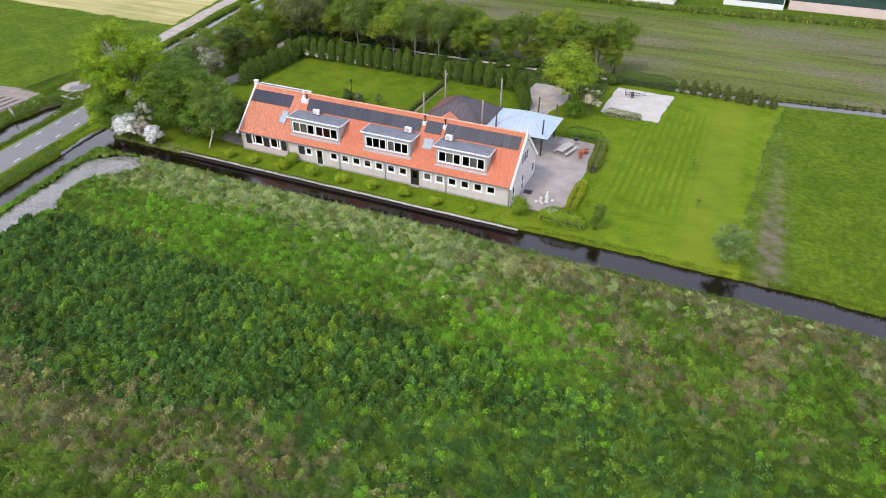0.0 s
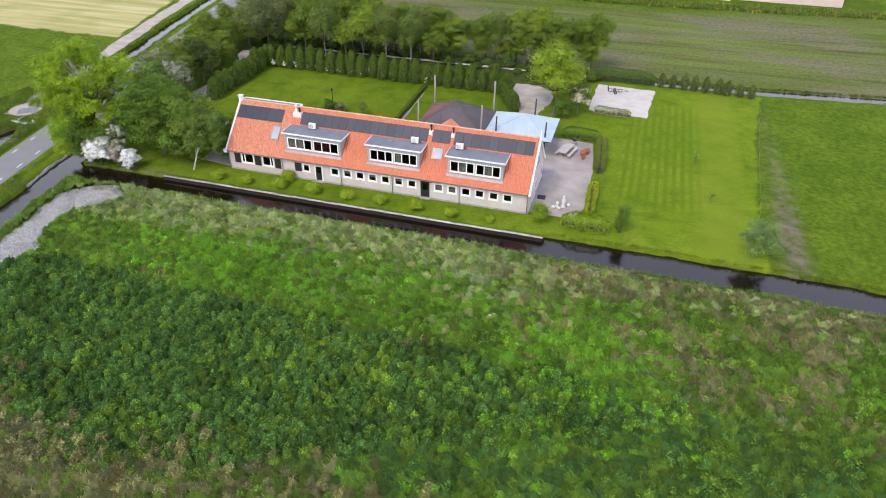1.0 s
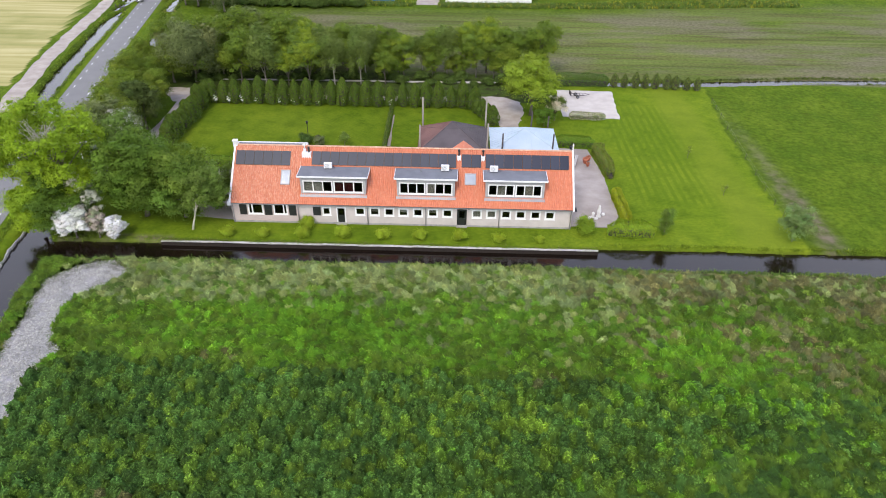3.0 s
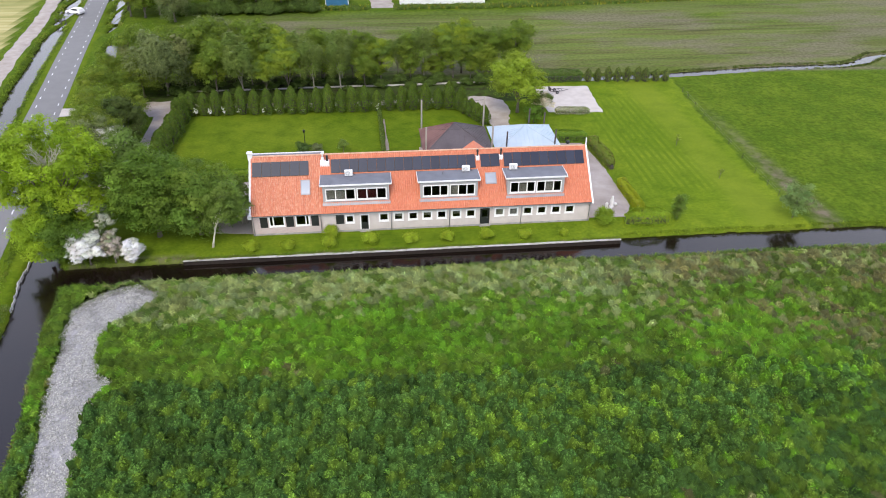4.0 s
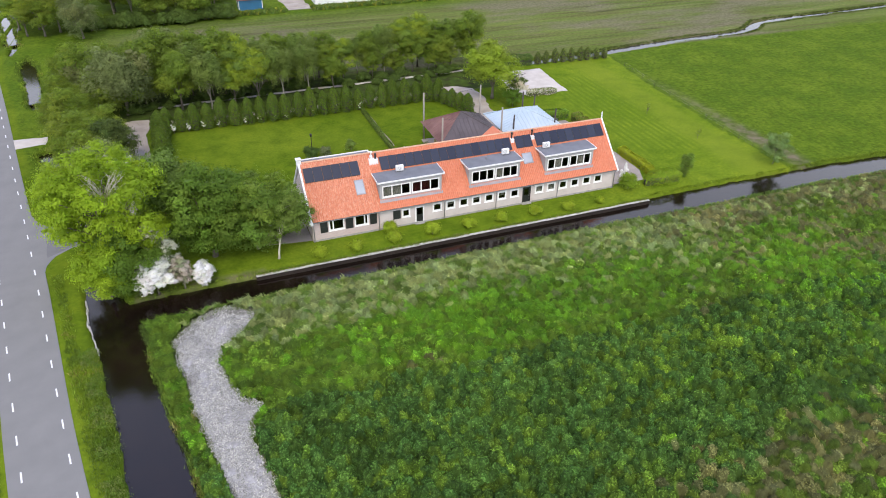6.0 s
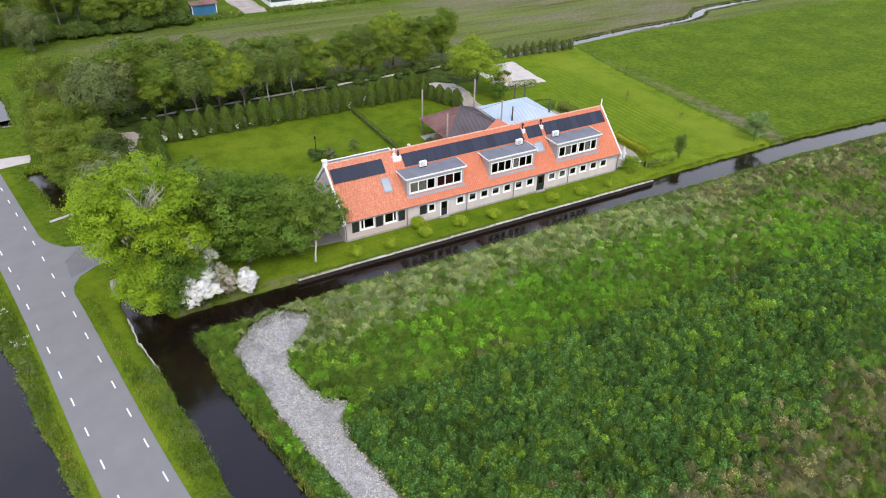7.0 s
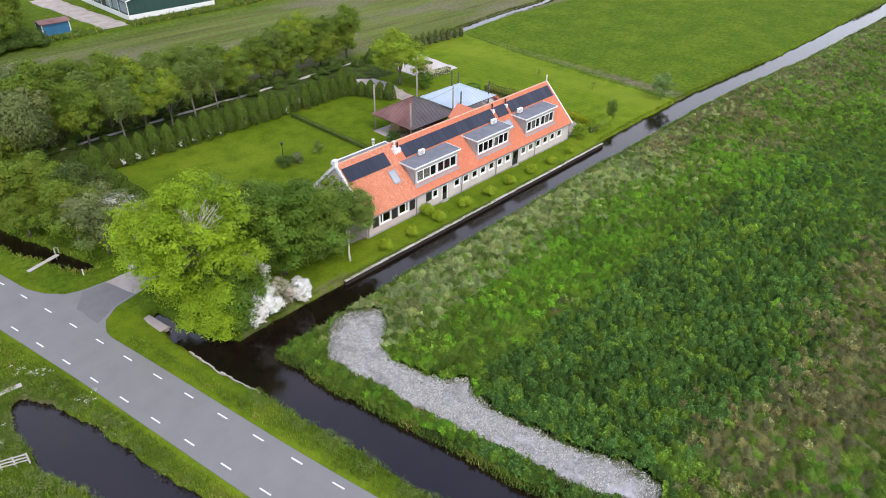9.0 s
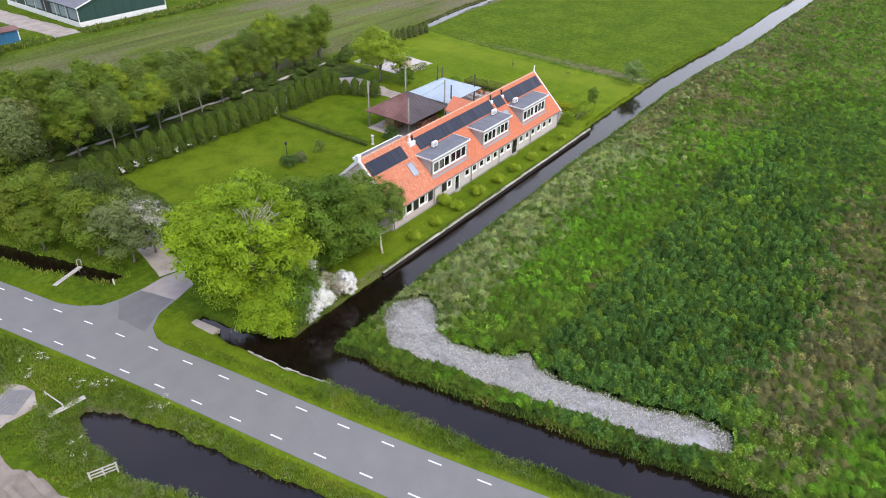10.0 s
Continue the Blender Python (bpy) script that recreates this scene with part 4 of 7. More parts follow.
# roof: dormer places are (x0, x1, windows)
DORMERS = [(-31.25, -23.25), (-20.3, -13.15), (-10.25, -3.05)]
FACE = 0.62
s_face, s_top = (FACE - Y0) / RUN, 0.655
holes = [(a + 0.3, b - 0.3, s_face + 0.01, s_top - 0.02) for a, b in DORMERS]
sky = [(-33.35, -32.5, 0.345, 0.555), (-12.25, -11.15, 0.405, 0.56)]
for a, b, mat, label, hs, seed in ((-W - 0.02, SPLIT, M["tile_old"], "weathered mottled orange pantiles", [], 3), (SPLIT, 0.02, M["tile"], "bright orange pantiles", holes, 4)):
    me = pantiles(a, b, hs, False, 0.24, 20, seed)
    me.materials.append(mat)
    ob = tagged(new("roof_tiles", me), label, kind="stuff")
    ob.parent = house
me = pantiles(-W - 0.02, 0.02, [(-38.9, -30.9, 0.76, 1.1)], True, 0.24, 20, 5)
me.materials.append(M["tile"])
ob = tagged(new("roof_tiles", me), "bright orange pantiles", kind="stuff")
ob.parent = house
bm = bmesh.new()
xs = sorted({-W, -38.85, -30.9, 0.0, *[v for h in holes for v in h[:2]]})
for a, b in zip(xs, xs[1:]):
    cut = next((h for h in holes if h[0] <= a and b <= h[1]), None)
    for s0, s1 in ((0.0, cut[2]), (cut[3], 0.985)) if cut else ((0.0, 0.985),):
        roof_box(bm, a, b, s0, s1, -0.06, 0.012)
roof_box(bm, -30.9, 0, 0.0, 0.985, -0.06, 0.012, True)
roof_box(bm, -W, -30.9, 0.0, 0.75, -0.06, 0.012, True)
part("roof_boarding", bm, M["dark_timber"], house, "dark roof boarding under the tiles")
for k in range(130):
    x = -W + 0.05 + k * 0.2998
    if k == 0:
        bm = bmesh.new()
        pts = [(math.cos(t) * 0.15, math.sin(t) * 0.12) for t in (0.15, 0.8, 1.57, 2.34, 3.0)]
        v0 = [bm.verts.new((0, y, z)) for y, z in pts]
        v1 = [bm.verts.new((0.315, y * 0.9, z * 0.9 - 0.006)) for y, z in pts]
        for i in range(4):
            bm.faces.new((v0[i], v0[i + 1], v1[i + 1], v1[i]))
        bm.faces.new(v0)
        bm.to_mesh(ridge_mesh := bpy.data.meshes.new("ridge_tile"))
        bm.free()
        m_r = surface("ridge_clay", (0.50, 0.26, 0.15), (0.64, 0.42, 0.29), 1.5, 0.8, per_object=0.6)
        ridge_mesh.materials.append(m_r)
    ob = new("ridge_tile", ridge_mesh)
    ob.parent = house
    ob.matrix_basis = pose(x, D / 2, RIDGE + 0.03)

# gutters and downpipes
bm = bmesh.new()
prof = [(-0.07, 0.06), (-0.065, -0.02), (0.0, -0.06), (0.065, -0.02), (0.07, 0.06)]
g0 = [bm.verts.new((-W, Y0 - 0.06 + y, Z0 - 0.04 + z)) for y, z in prof]
g1 = [bm.verts.new((0.0, Y0 - 0.06 + y, Z0 - 0.04 + z)) for y, z in prof]
for i in range(4):
    bm.faces.new((g0[i], g0[i + 1], g1[i + 1], g1[i]))
part("gutter", bm, M["zinc"], house, "grey zinc gutter")
for x in (-38.9, -31.38, -23.4, -16.7, -8.3, -0.16):
    part("downpipe", tube(bmesh.new(), [(x, Y0 - 0.06, Z0 - 0.08), (x, -0.1, Z0 - 0.35), (x, -0.1, 0.02)], [0.045, 0.045, 0.045], 8), M["zinc"], house, "grey zinc downpipe", True)

# solar panels
def solar(x0, x1, s0, s1, n):
    wide = (x1 - x0) / n
    for i in range(n):
        a, b = x0 + i * wide + 0.012, x0 + (i + 1) * wide - 0.012
        fr = part("solar_panel", roof_box(bmesh.new(), a, b, s0, s1, 0.15, 0.185), M["black"], house, "dark blue-grey solar panel")
        part("solar_glass", roof_box(bmesh.new(), a + 0.03, b - 0.03, s0 + 0.005, s1 - 0.005, 0.1855, 0.189), M["panel"], fr)


solar(-38.82, -32.5, 0.652, 0.897, 6)
solar(-30.0, -13.35, 0.672, 0.905, 16)
solar(-12.74, -10.5, 0.682, 0.905, 2)
solar(-10.0, -0.42, 0.675, 0.915, 9)
for x0, x1, s0, s1 in sky:
    fr = bmesh.new()
    for a, b, c, d in ((x0 - 0.1, x0, s0, s1), (x1, x1 + 0.1, s0, s1), (x0 - 0.1, x1 + 0.1, s0 - 0.02, s0), (x0 - 0.1, x1 + 0.1, s1, s1 + 0.02)):
        roof_box(fr, a, b, c, d, 0.02, 0.17)
    fr = part("skylight", fr, M["zinc"], house, "grey-framed roof window")
    part("pane", roof_box(bmesh.new(), x0, x1, s0, s1, 0.135, 0.15), surface("skylight_glass", (0.30, 0.33, 0.37), (0.42, 0.45, 0.48), 0.6, 0.06), fr, "pale reflecting glass")

# bargeboards and finials
def bargeboards(x0, x1, tip):
    for back in (False, True):
        part("bargeboard", roof_box(bmesh.new(), x0, x1, -0.02, 1.0, -0.2, 0.14, back), M["white"], house, "white painted bargeboard")
    b = bmesh.new()
    if tip:
        lathe(b, [(0.09, RIDGE - 0.5), (0.09, RIDGE + 0.2), (0.05, RIDGE + 0.3), (0.1, RIDGE + 0.42), (0.06, RIDGE + 0.6), (0.09, RIDGE + 0.8), (0.02, RIDGE + 1.05)], 8, (x0 + x1) / 2, D / 2)
    else:
        box(b, x0 - 0.12, x1 + 0.2, D / 2 - 0.2, D / 2 + 0.2, RIDGE - 0.3, RIDGE + 0.5, 0.02)
        box(b, x0 - 0.18, x1 + 0.22, D / 2 - 0.27, D / 2 + 0.27, RIDGE + 0.5, RIDGE + 0.62, 0.02)
    part("finial", b, M["white"], house, "white gable finial")


bargeboards(-0.04, 0.16, True)
bargeboards(-W - 0.14, -W + 0.06, False)
part("kneeler", boxed(-W - 0.32, -W + 0.1, Y0 - 0.2, 0.35, Z0 - 0.25, Z0 + 0.18, bevel=0.03), M["white"], house, "white kneeler block")

# dormers
CURT = [(("c", "c", ""), ("wine", "wine", "")), (("", "", ""), ("c", "", "")), (("", "c", ""), ("", "c", ""))]
for (a, b), curt in zip(DORMERS, CURT):
    x0, x1, zt, top_y = a + 0.28, b - 0.28, 5.62, Y0 + RUN * s_top
    mid = (x0 + x1) / 2
    zb = Z0 + RISE * s_face
    wins = [(x0 + 0.28, mid - 0.06), (mid + 0.06, x1 - 0.28)]
    hs = [(p - x0, q - x0, 0.32, 1.78) for p, q in wins]
    dm = part("dormer", wall_mesh(x1 - x0, zt - zb, hs, 0.12, lambda p, q, d, x0=x0, zb=zb: (x0 + p, FACE + d, zb + q)), M["cheek"], house, "grey-clad flat-roofed dormer")
    for xa, xb in ((x0, x0 + 0.1), (x1 - 0.1, x1)):
        ck = bmesh.new()
        tri3 = [(FACE + 0.125, zb + 0.14), (FACE + 0.125, zt), (Y0 + RUN * (zt - Z0) / RISE, zt)]
        va, vb = [ck.verts.new((xa, y, z)) for y, z in tri3], [ck.verts.new((xb, y, z)) for y, z in tri3]
        ck.faces.new(va)
        ck.faces.new(vb)
        for i in range(3):
            ck.faces.new((va[i], va[(i + 1) % 3], vb[(i + 1) % 3], vb[i]))
        part("cheek", ck, M["cheek"], dm)
    part("dormer_roof", boxed(a + 0.03, b - 0.03, 0.42, top_y + 0.12, zt + 0.02, 5.85), M["felt"], dm, "grey felt flat roof")
    tr = bmesh.new()
    box(tr, a, b, 0.36, 0.42, zt + 0.08, 5.89)
    box(tr, a - 0.02, a + 0.03, 0.424, top_y - 0.05, zt + 0.08, 5.89)
    box(tr, b - 0.03, b + 0.02, 0.424, top_y - 0.05, zt + 0.08, 5.89)
    part("fascia", tr, M["white"], dm, "pale grey-white roof edge")
    part("apron", roof_box(bmesh.new(), x0 - 0.1, x1 + 0.1, s_face - 0.05, s_face - 0.002, 0.07, 0.12), M["zinc"], dm, "lead apron flashing")
    for (p, q), c in zip(wins, curt):
        t = (q - p) / 3
        window(house, p, q, zb + 0.32, zb + 1.78, FACE + 0.005, 0.13, [p + t * 1.02, p + t * 2.02], (), c, True, "white three-light dormer window")


def air_unit(x, y, z):
    """A white outdoor unit on feet."""
    u = thing("air_unit", "white outdoor air-conditioning unit on a dormer roof", "air conditioner", x, y, z, 0, "units on the dormer roofs")
    part("casing", boxed(-0.45, 0.45, -0.18, 0.18, 0.1, 0.74, bevel=0.02), M["white"], u)
    g = bmesh.new()
    for r in (0.25, 0.18, 0.11):
        for k in range(16):
            t0, t1 = k * math.tau / 16, (k + 1) * math.tau / 16
            tube(g, [(-0.1 + r * math.cos(t0), -0.195, 0.42 + r * math.sin(t0)), (-0.1 + r * math.cos(t1), -0.195, 0.42 + r * math.sin(t1))], [0.012, 0.012], 4)
    part("fan_grille", g, M["zinc"], u, "grey round fan grille")
    for px in (-0.3, 0.3):
        part("foot", boxed(px - 0.04, px + 0.04, -0.2, 0.2, 0.0, 0.1), M["tyre"], u)
    part("pipe", tube(bmesh.new(), [(0.45, 0, 0.3), (0.62, 0.02, 0.28), (0.75, 0.05, 0.02)], [0.03] * 3, 6), M["tyre"], u)


for x in (-28.0, -14.6, -9.05):
    air_unit(x, 2.5, 5.855)

# chimney, vents and flues of the roof
ch = part("chimney", boxed(-31.2, -30.15, 3.75, 4.55, 6.3, 7.12, bevel=0.02), M["white"], house, "low white chimney block")
part("chimney_cap", boxed(-31.05, -30.75, 4.0, 4.3, 7.12, 7.5, bevel=0.02), M["white"], ch)
part("flue", tube(bmesh.new(), [(-30.4, 4.1, 7.1), (-30.4, 4.1, 7.75)], [0.12, 0.12], 10), M["black"], ch, "black flue")
part("flue_cap", tube(bmesh.new(), [(-30.9, 4.15, 7.5), (-30.9, 4.15, 7.95), (-30.9, 4.15, 7.96), (-30.9, 4.15, 8.06)], [0.08, 0.08, 0.2, 0.16], 10), M["stone"], ch, "pale cowl")
for x in (-13.05, -10.28):
    p = on_roof(x, 0.86)
    vb = part("vent_base", boxed(x - 0.22, x + 0.22, p.y - 0.35, p.y + 0.25, p.z - 0.3, p.z + 0.22, bevel=0.02), M["white"], house, "pale lead vent base")
    part("vent_pipe", tube(bmesh.new(), [(x, p.y, p.z + 0.2), (x, p.y, p.z + 0.75), (x, p.y, p.z + 0.76), (x, p.y, p.z + 0.98)], [0.09, 0.09, 0.15, 0.13], 10), M["black"], vb, "black vent pipe")
for x, y, z in ((-17.3, 0.9, 5.9), (-9.85, 1.3, 5.86), (-13.8, 2.4, 5.86)):
    part("roof_vent", tube(bmesh.new(), [(x, y + 1.2, 5.8), (x, y + 1.2, 6.12)], [0.07, 0.07], 8), M["zinc"], house)

# back dormer at the west end, with a white roof edge
bd = part("dormer", boxed(-38.75, -31.0, 5.02, 5.66, 5.2, 7.33), M["cheek"], house, "grey back dormer with a flat roof")
part("dormer_roof", boxed(-38.88, -30.92, 5.0, 5.72, 7.335, 7.42), M["felt"], bd, "grey felt flat roof")
tr = bmesh.new()
box(tr, -38.98, -30.8, 5.72, 5.82, 7.2, 7.52)
box(tr, -38.98, -38.88, 5.0, 5.716, 7.2, 7.52)
box(tr, -30.92, -30.8, 5.0, 5.716, 7.2, 7.52)
part("fascia", tr, M["white"], bd, "white roof edge")

# cross gable at the back
ext = bmesh.new()
ex, half, zt, zl = -12.5, 2.0, 5.85, 4.35
for sgn in (-1, 1):
    v = [ext.verts.new(p) for p in ((ex, 5.6, zt), (ex, 10.8, zt), (ex + sgn * half, 10.8, zl), (ex + sgn * half, 5.6, zl))]
    w = [ext.verts.new(p) for p in ((ex, 5.6, zt + 0.08), (ex, 10.8, zt + 0.08), (ex + sgn * half, 10.8, zl + 0.08), (ex + sgn * half, 5.6, zl + 0.08))]
    for f in (v, w, [v[1], v[2], w[2], w[1]], [v[2], v[3], w[3], w[2]]):
        ext.faces.new(f)
part("cross_gable_roof", ext, M["tile"], house, "small orange tiled cross gable")
gb = bmesh.new()
tri5 = [(ex - 1.85, 0), (ex + 1.85, 0), (ex + 1.85, zl), (ex, zt - 0.08), (ex - 1.85, zl)]
va, vb = [gb.verts.new((x, 10.6, z)) for x, z in tri5], [gb.verts.new((x, 9.72, z)) for x, z in tri5]
gb.faces.new(va)
gb.faces.new(vb)
for i in range(5):
    gb.faces.new((va[i], va[(i + 1) % 5], vb[(i + 1) % 5], vb[i]))
part("wall", gb, M["plaster"], house)
part("wall_lamp", boxed(-11.86, -11.7, -0.16, 0.02, 2.32, 2.52, bevel=0.02), M["black"], house, "black wall lamp")


# ---- hay barracks: a pyramid roof held by four poles ----
def hip_face(bm, a, b, apex, thick=0.06):
    """One triangular roof face."""
    a, b, apex = Vector(a), Vector(b), Vector(apex)
    nrm = (b - a).cross(apex - a).normalized()
    nrm = nrm if nrm.z > 0 else -nrm
    lo, hi = [bm.verts.new(p - nrm * thick) for p in (a, b, apex)], [bm.verts.new(p) for p in (a, b, apex)]
    bm.faces.new(hi)
    bm.faces.new(lo)
    for i in range(3):
        bm.faces.new((lo[i], lo[(i + 1) % 3], hi[(i + 1) % 3], hi[i]))
    return bm


def hip_seams(a, b, apex, gap=0.6, high=0.05):
    """The raised seams of one triangular roof face, running up the slope."""
    a, b, apex = Vector(a), Vector(b), Vector(apex)
    nrm = (b - a).cross(apex - a).normalized()
    nrm = nrm if nrm.z > 0 else -nrm
    e = (b - a).normalized()
    up = (apex - a) - e * (apex - a).dot(e)
    foot, L = (apex - a).dot(e), (b - a).length
    k = int(L / gap)
    for i in range(1, k):
        u = L * i / k
        f = u / foot if u < foot else (L - u) / (L - foot)
        p0, p1 = a + e * u, a + e * u + up * f * 0.985
        w = e * 0.035
        c = [p0 - w, p0 + w, p1 + w, p1 - w]
        bm = bmesh.new()
        lo, hi = [bm.verts.new(p + nrm * 0.002) for p in c], [bm.verts.new(p + nrm * high) for p in c]
        bm.faces.new(hi)
        for j in range(4):
            bm.faces.new((lo[j], lo[(j + 1) % 4], hi[(j + 1) % 4], hi[j]))
        yield bm


def barrack(label, x0, x1, y0, y1, eave, apex, tops, mats, pole_r, pole_mat):
    cx, cy = (x0 + x1) / 2, (y0 + y1) / 2
    t = thing("hay_barrack", label, "barn", cx, cy, 0)
    hx, hy = (x1 - x0) / 2, (y1 - y0) / 2
    ap = (apex[0] - cx, apex[1] - cy, apex[2])
    c = [(-hx, -hy, eave), (hx, -hy, eave), (hx, hy, eave), (-hx, hy, eave)]
    for i in range(4):
        face = part("roof_face", hip_face(bmesh.new(), c[i], c[(i + 1) % 4], ap), mats[i], t)
        for seam in hip_seams(c[i], c[(i + 1) % 4], ap):
            part("seam", seam, mats[i], face)
        hipb = tube(bmesh.new(), [(c[i][0], c[i][1], c[i][2] + 0.02), (ap[0], ap[1], ap[2] + 0.03)], [0.07, 0.07], 6)
        part("hip_cap", hipb, mats[i], t)
    for i, (px, py, pz) in enumerate(tops):
        part("pole", tube(bmesh.new(), [(px - cx, py - cy, 0), (px - cx + 0.02, py - cy, pz * 0.5), (px - cx + 0.05, py - cy + 0.03, pz)], [pole_r, pole_r * 0.95, pole_r * 0.85], 10), pole_mat, t, "tall pole rising above the roof", True)
    for i in range(4):
        a, b = Vector(c[i]) * 0.94, Vector(c[(i + 1) % 4]) * 0.94
        a.z = b.z = eave - 0.16
        part("beam", tube(bmesh.new(), [a, b], [0.09, 0.09], 6), M["dark_timber"], t)
    return t


barrack("open hay barrack with a rusty brown corrugated pyramid roof", -18.55, -9.1, 13.9, 22.5, 2.65, (-14.0, 18.2, 5.3),
        [(-18.2, 22.1, 7.1), (-18.2, 14.5, 6.3), (-9.4, 22.2, 7.2), (-9.4, 14.6, 6.6)], [M["rust"], M["rust"], M["rust"], M["rust_red"]], 0.13, M["timber"])
barrack("open hay barrack with a pale blue-grey sheet pyramid roof", -8.9, 0.15, 14.2, 22.0, 2.85, (-4.2, 18.3, 4.6),
        [(-7.4, 14.8, 5.2), (-0.8, 14.9, 5.2), (-0.8, 21.4, 5.0), (-3.2, 20.6, 6.0)], [M["pale_blue"]] * 4, 0.12, M["dark_timber"])


# ---- plants ----
rng = np.random.default_rng(7)


def leaf_cards(pos, nrm, size, tint, aspect=0.6, fold=0.25):
    """Folded leaf shapes: pos, nrm (N x 3), size (N), tint (N x 3)."""
    n = len(pos)
    nrm = nrm / np.linalg.norm(nrm, axis=1, keepdims=True)
    r = rng.normal(size=(n, 3))
    u = np.cross(nrm, r)
    u /= np.linalg.norm(u, axis=1, keepdims=True) + 1e-9
    w = np.cross(nrm, u)
    s = size[:, None]
    a, b = pos - u * s * 0.5, pos + u * s * 0.5
    c, d = pos + w * s * aspect * 0.5 + nrm * s * fold * 0.3, pos - w * s * aspect * 0.5 + nrm * s * fold * 0.3
    V = np.stack([a, c, b, d], 1).reshape(-1, 3)
    k = np.arange(n)[:, None] * 4
    T = np.concatenate([k + [0, 2, 1], k + [0, 3, 2]])
    return V, T, np.repeat(tint, 4, 0)


def blade_strips(pos, length, width, lean, tint, wild=0.5):
    """Bent grass blades: pos (N x 3), lean (N x 2) the sideways reach of the tip."""
    n = len(pos)
    ang = rng.uniform(0, math.tau, n)
    side = np.c_[np.cos(ang), np.sin(ang), np.zeros(n)] * width[:, None] * 0.5
    out = np.c_[lean, np.zeros(n)]
    up = np.array([0, 0, 1.0])
    mid = pos + out * 0.35 + up * (length * 0.62)[:, None]
    tip = pos + out + up * (length * rng.uniform(0.75, 1.0, n))[:, None]
    V = np.stack([pos - side, pos + side, mid - side * 0.85, mid + side * 0.85, tip], 1).reshape(-1, 3)
    k = np.arange(n)[:, None] * 5
    T = np.concatenate([k + [0, 1, 3], k + [0, 3, 2], k + [2, 3, 4]])
    return V, T, np.repeat(tint, 5, 0)


def merge(chunks):
    V, T, C, base = [], [], [], 0
    for v, t, c in chunks:
        V.append(v), T.append(t + base), C.append(c)
        base += len(v)
    return np.concatenate(V), np.concatenate(T), np.concatenate(C)


def leafy_mesh(name, chunks, material):
    V, T, C = merge(chunks)
    me = np_mesh(name, V, T, np.clip(C, 0.004, 0.82))
    me.materials.append(material)
    return me


def vary(base, n, amount=0.25, hue=0.12):
    """n tints round a base colour."""
    k = np.exp(rng.normal(0, amount, (n, 1)))
    return np.asarray(base)[None] * k * np.exp(rng.normal(0, hue, (n, 3)) * [1, 0.5, 0.8])


def unit_clump():
    b = bmesh.new()
    bmesh.ops.create_icosphere(b, subdivisions=2, radius=1.0)
    V = np.array([v.co[:] for v in b.verts])
    T = np.array([[v.index for v in f.verts] for f in b.faces])
    b.free()
    return V, T


CLUMP_V, CLUMP_T = unit_clump()


def clumps(cen, size, tint):
    """Dense uneven sprays of twigs and leaves filling each leaf cluster."""
    m, k = len(cen), len(CLUMP_V)
    bumpy = rng.uniform(0.35, 1.3, (m, k, 1))
    V = cen[:, None] + CLUMP_V[None] * bumpy * (size[:, None, None] * [0.42, 0.42, 0.25])
    T = CLUMP_T[None] + (np.arange(m) * k)[:, None, None]
    shade = np.repeat(tint, k, 0) * np.exp(rng.normal(0, 0.10, (m * k, 1)))
    return V.reshape(-1, 3), T.reshape(-1, 3), shade


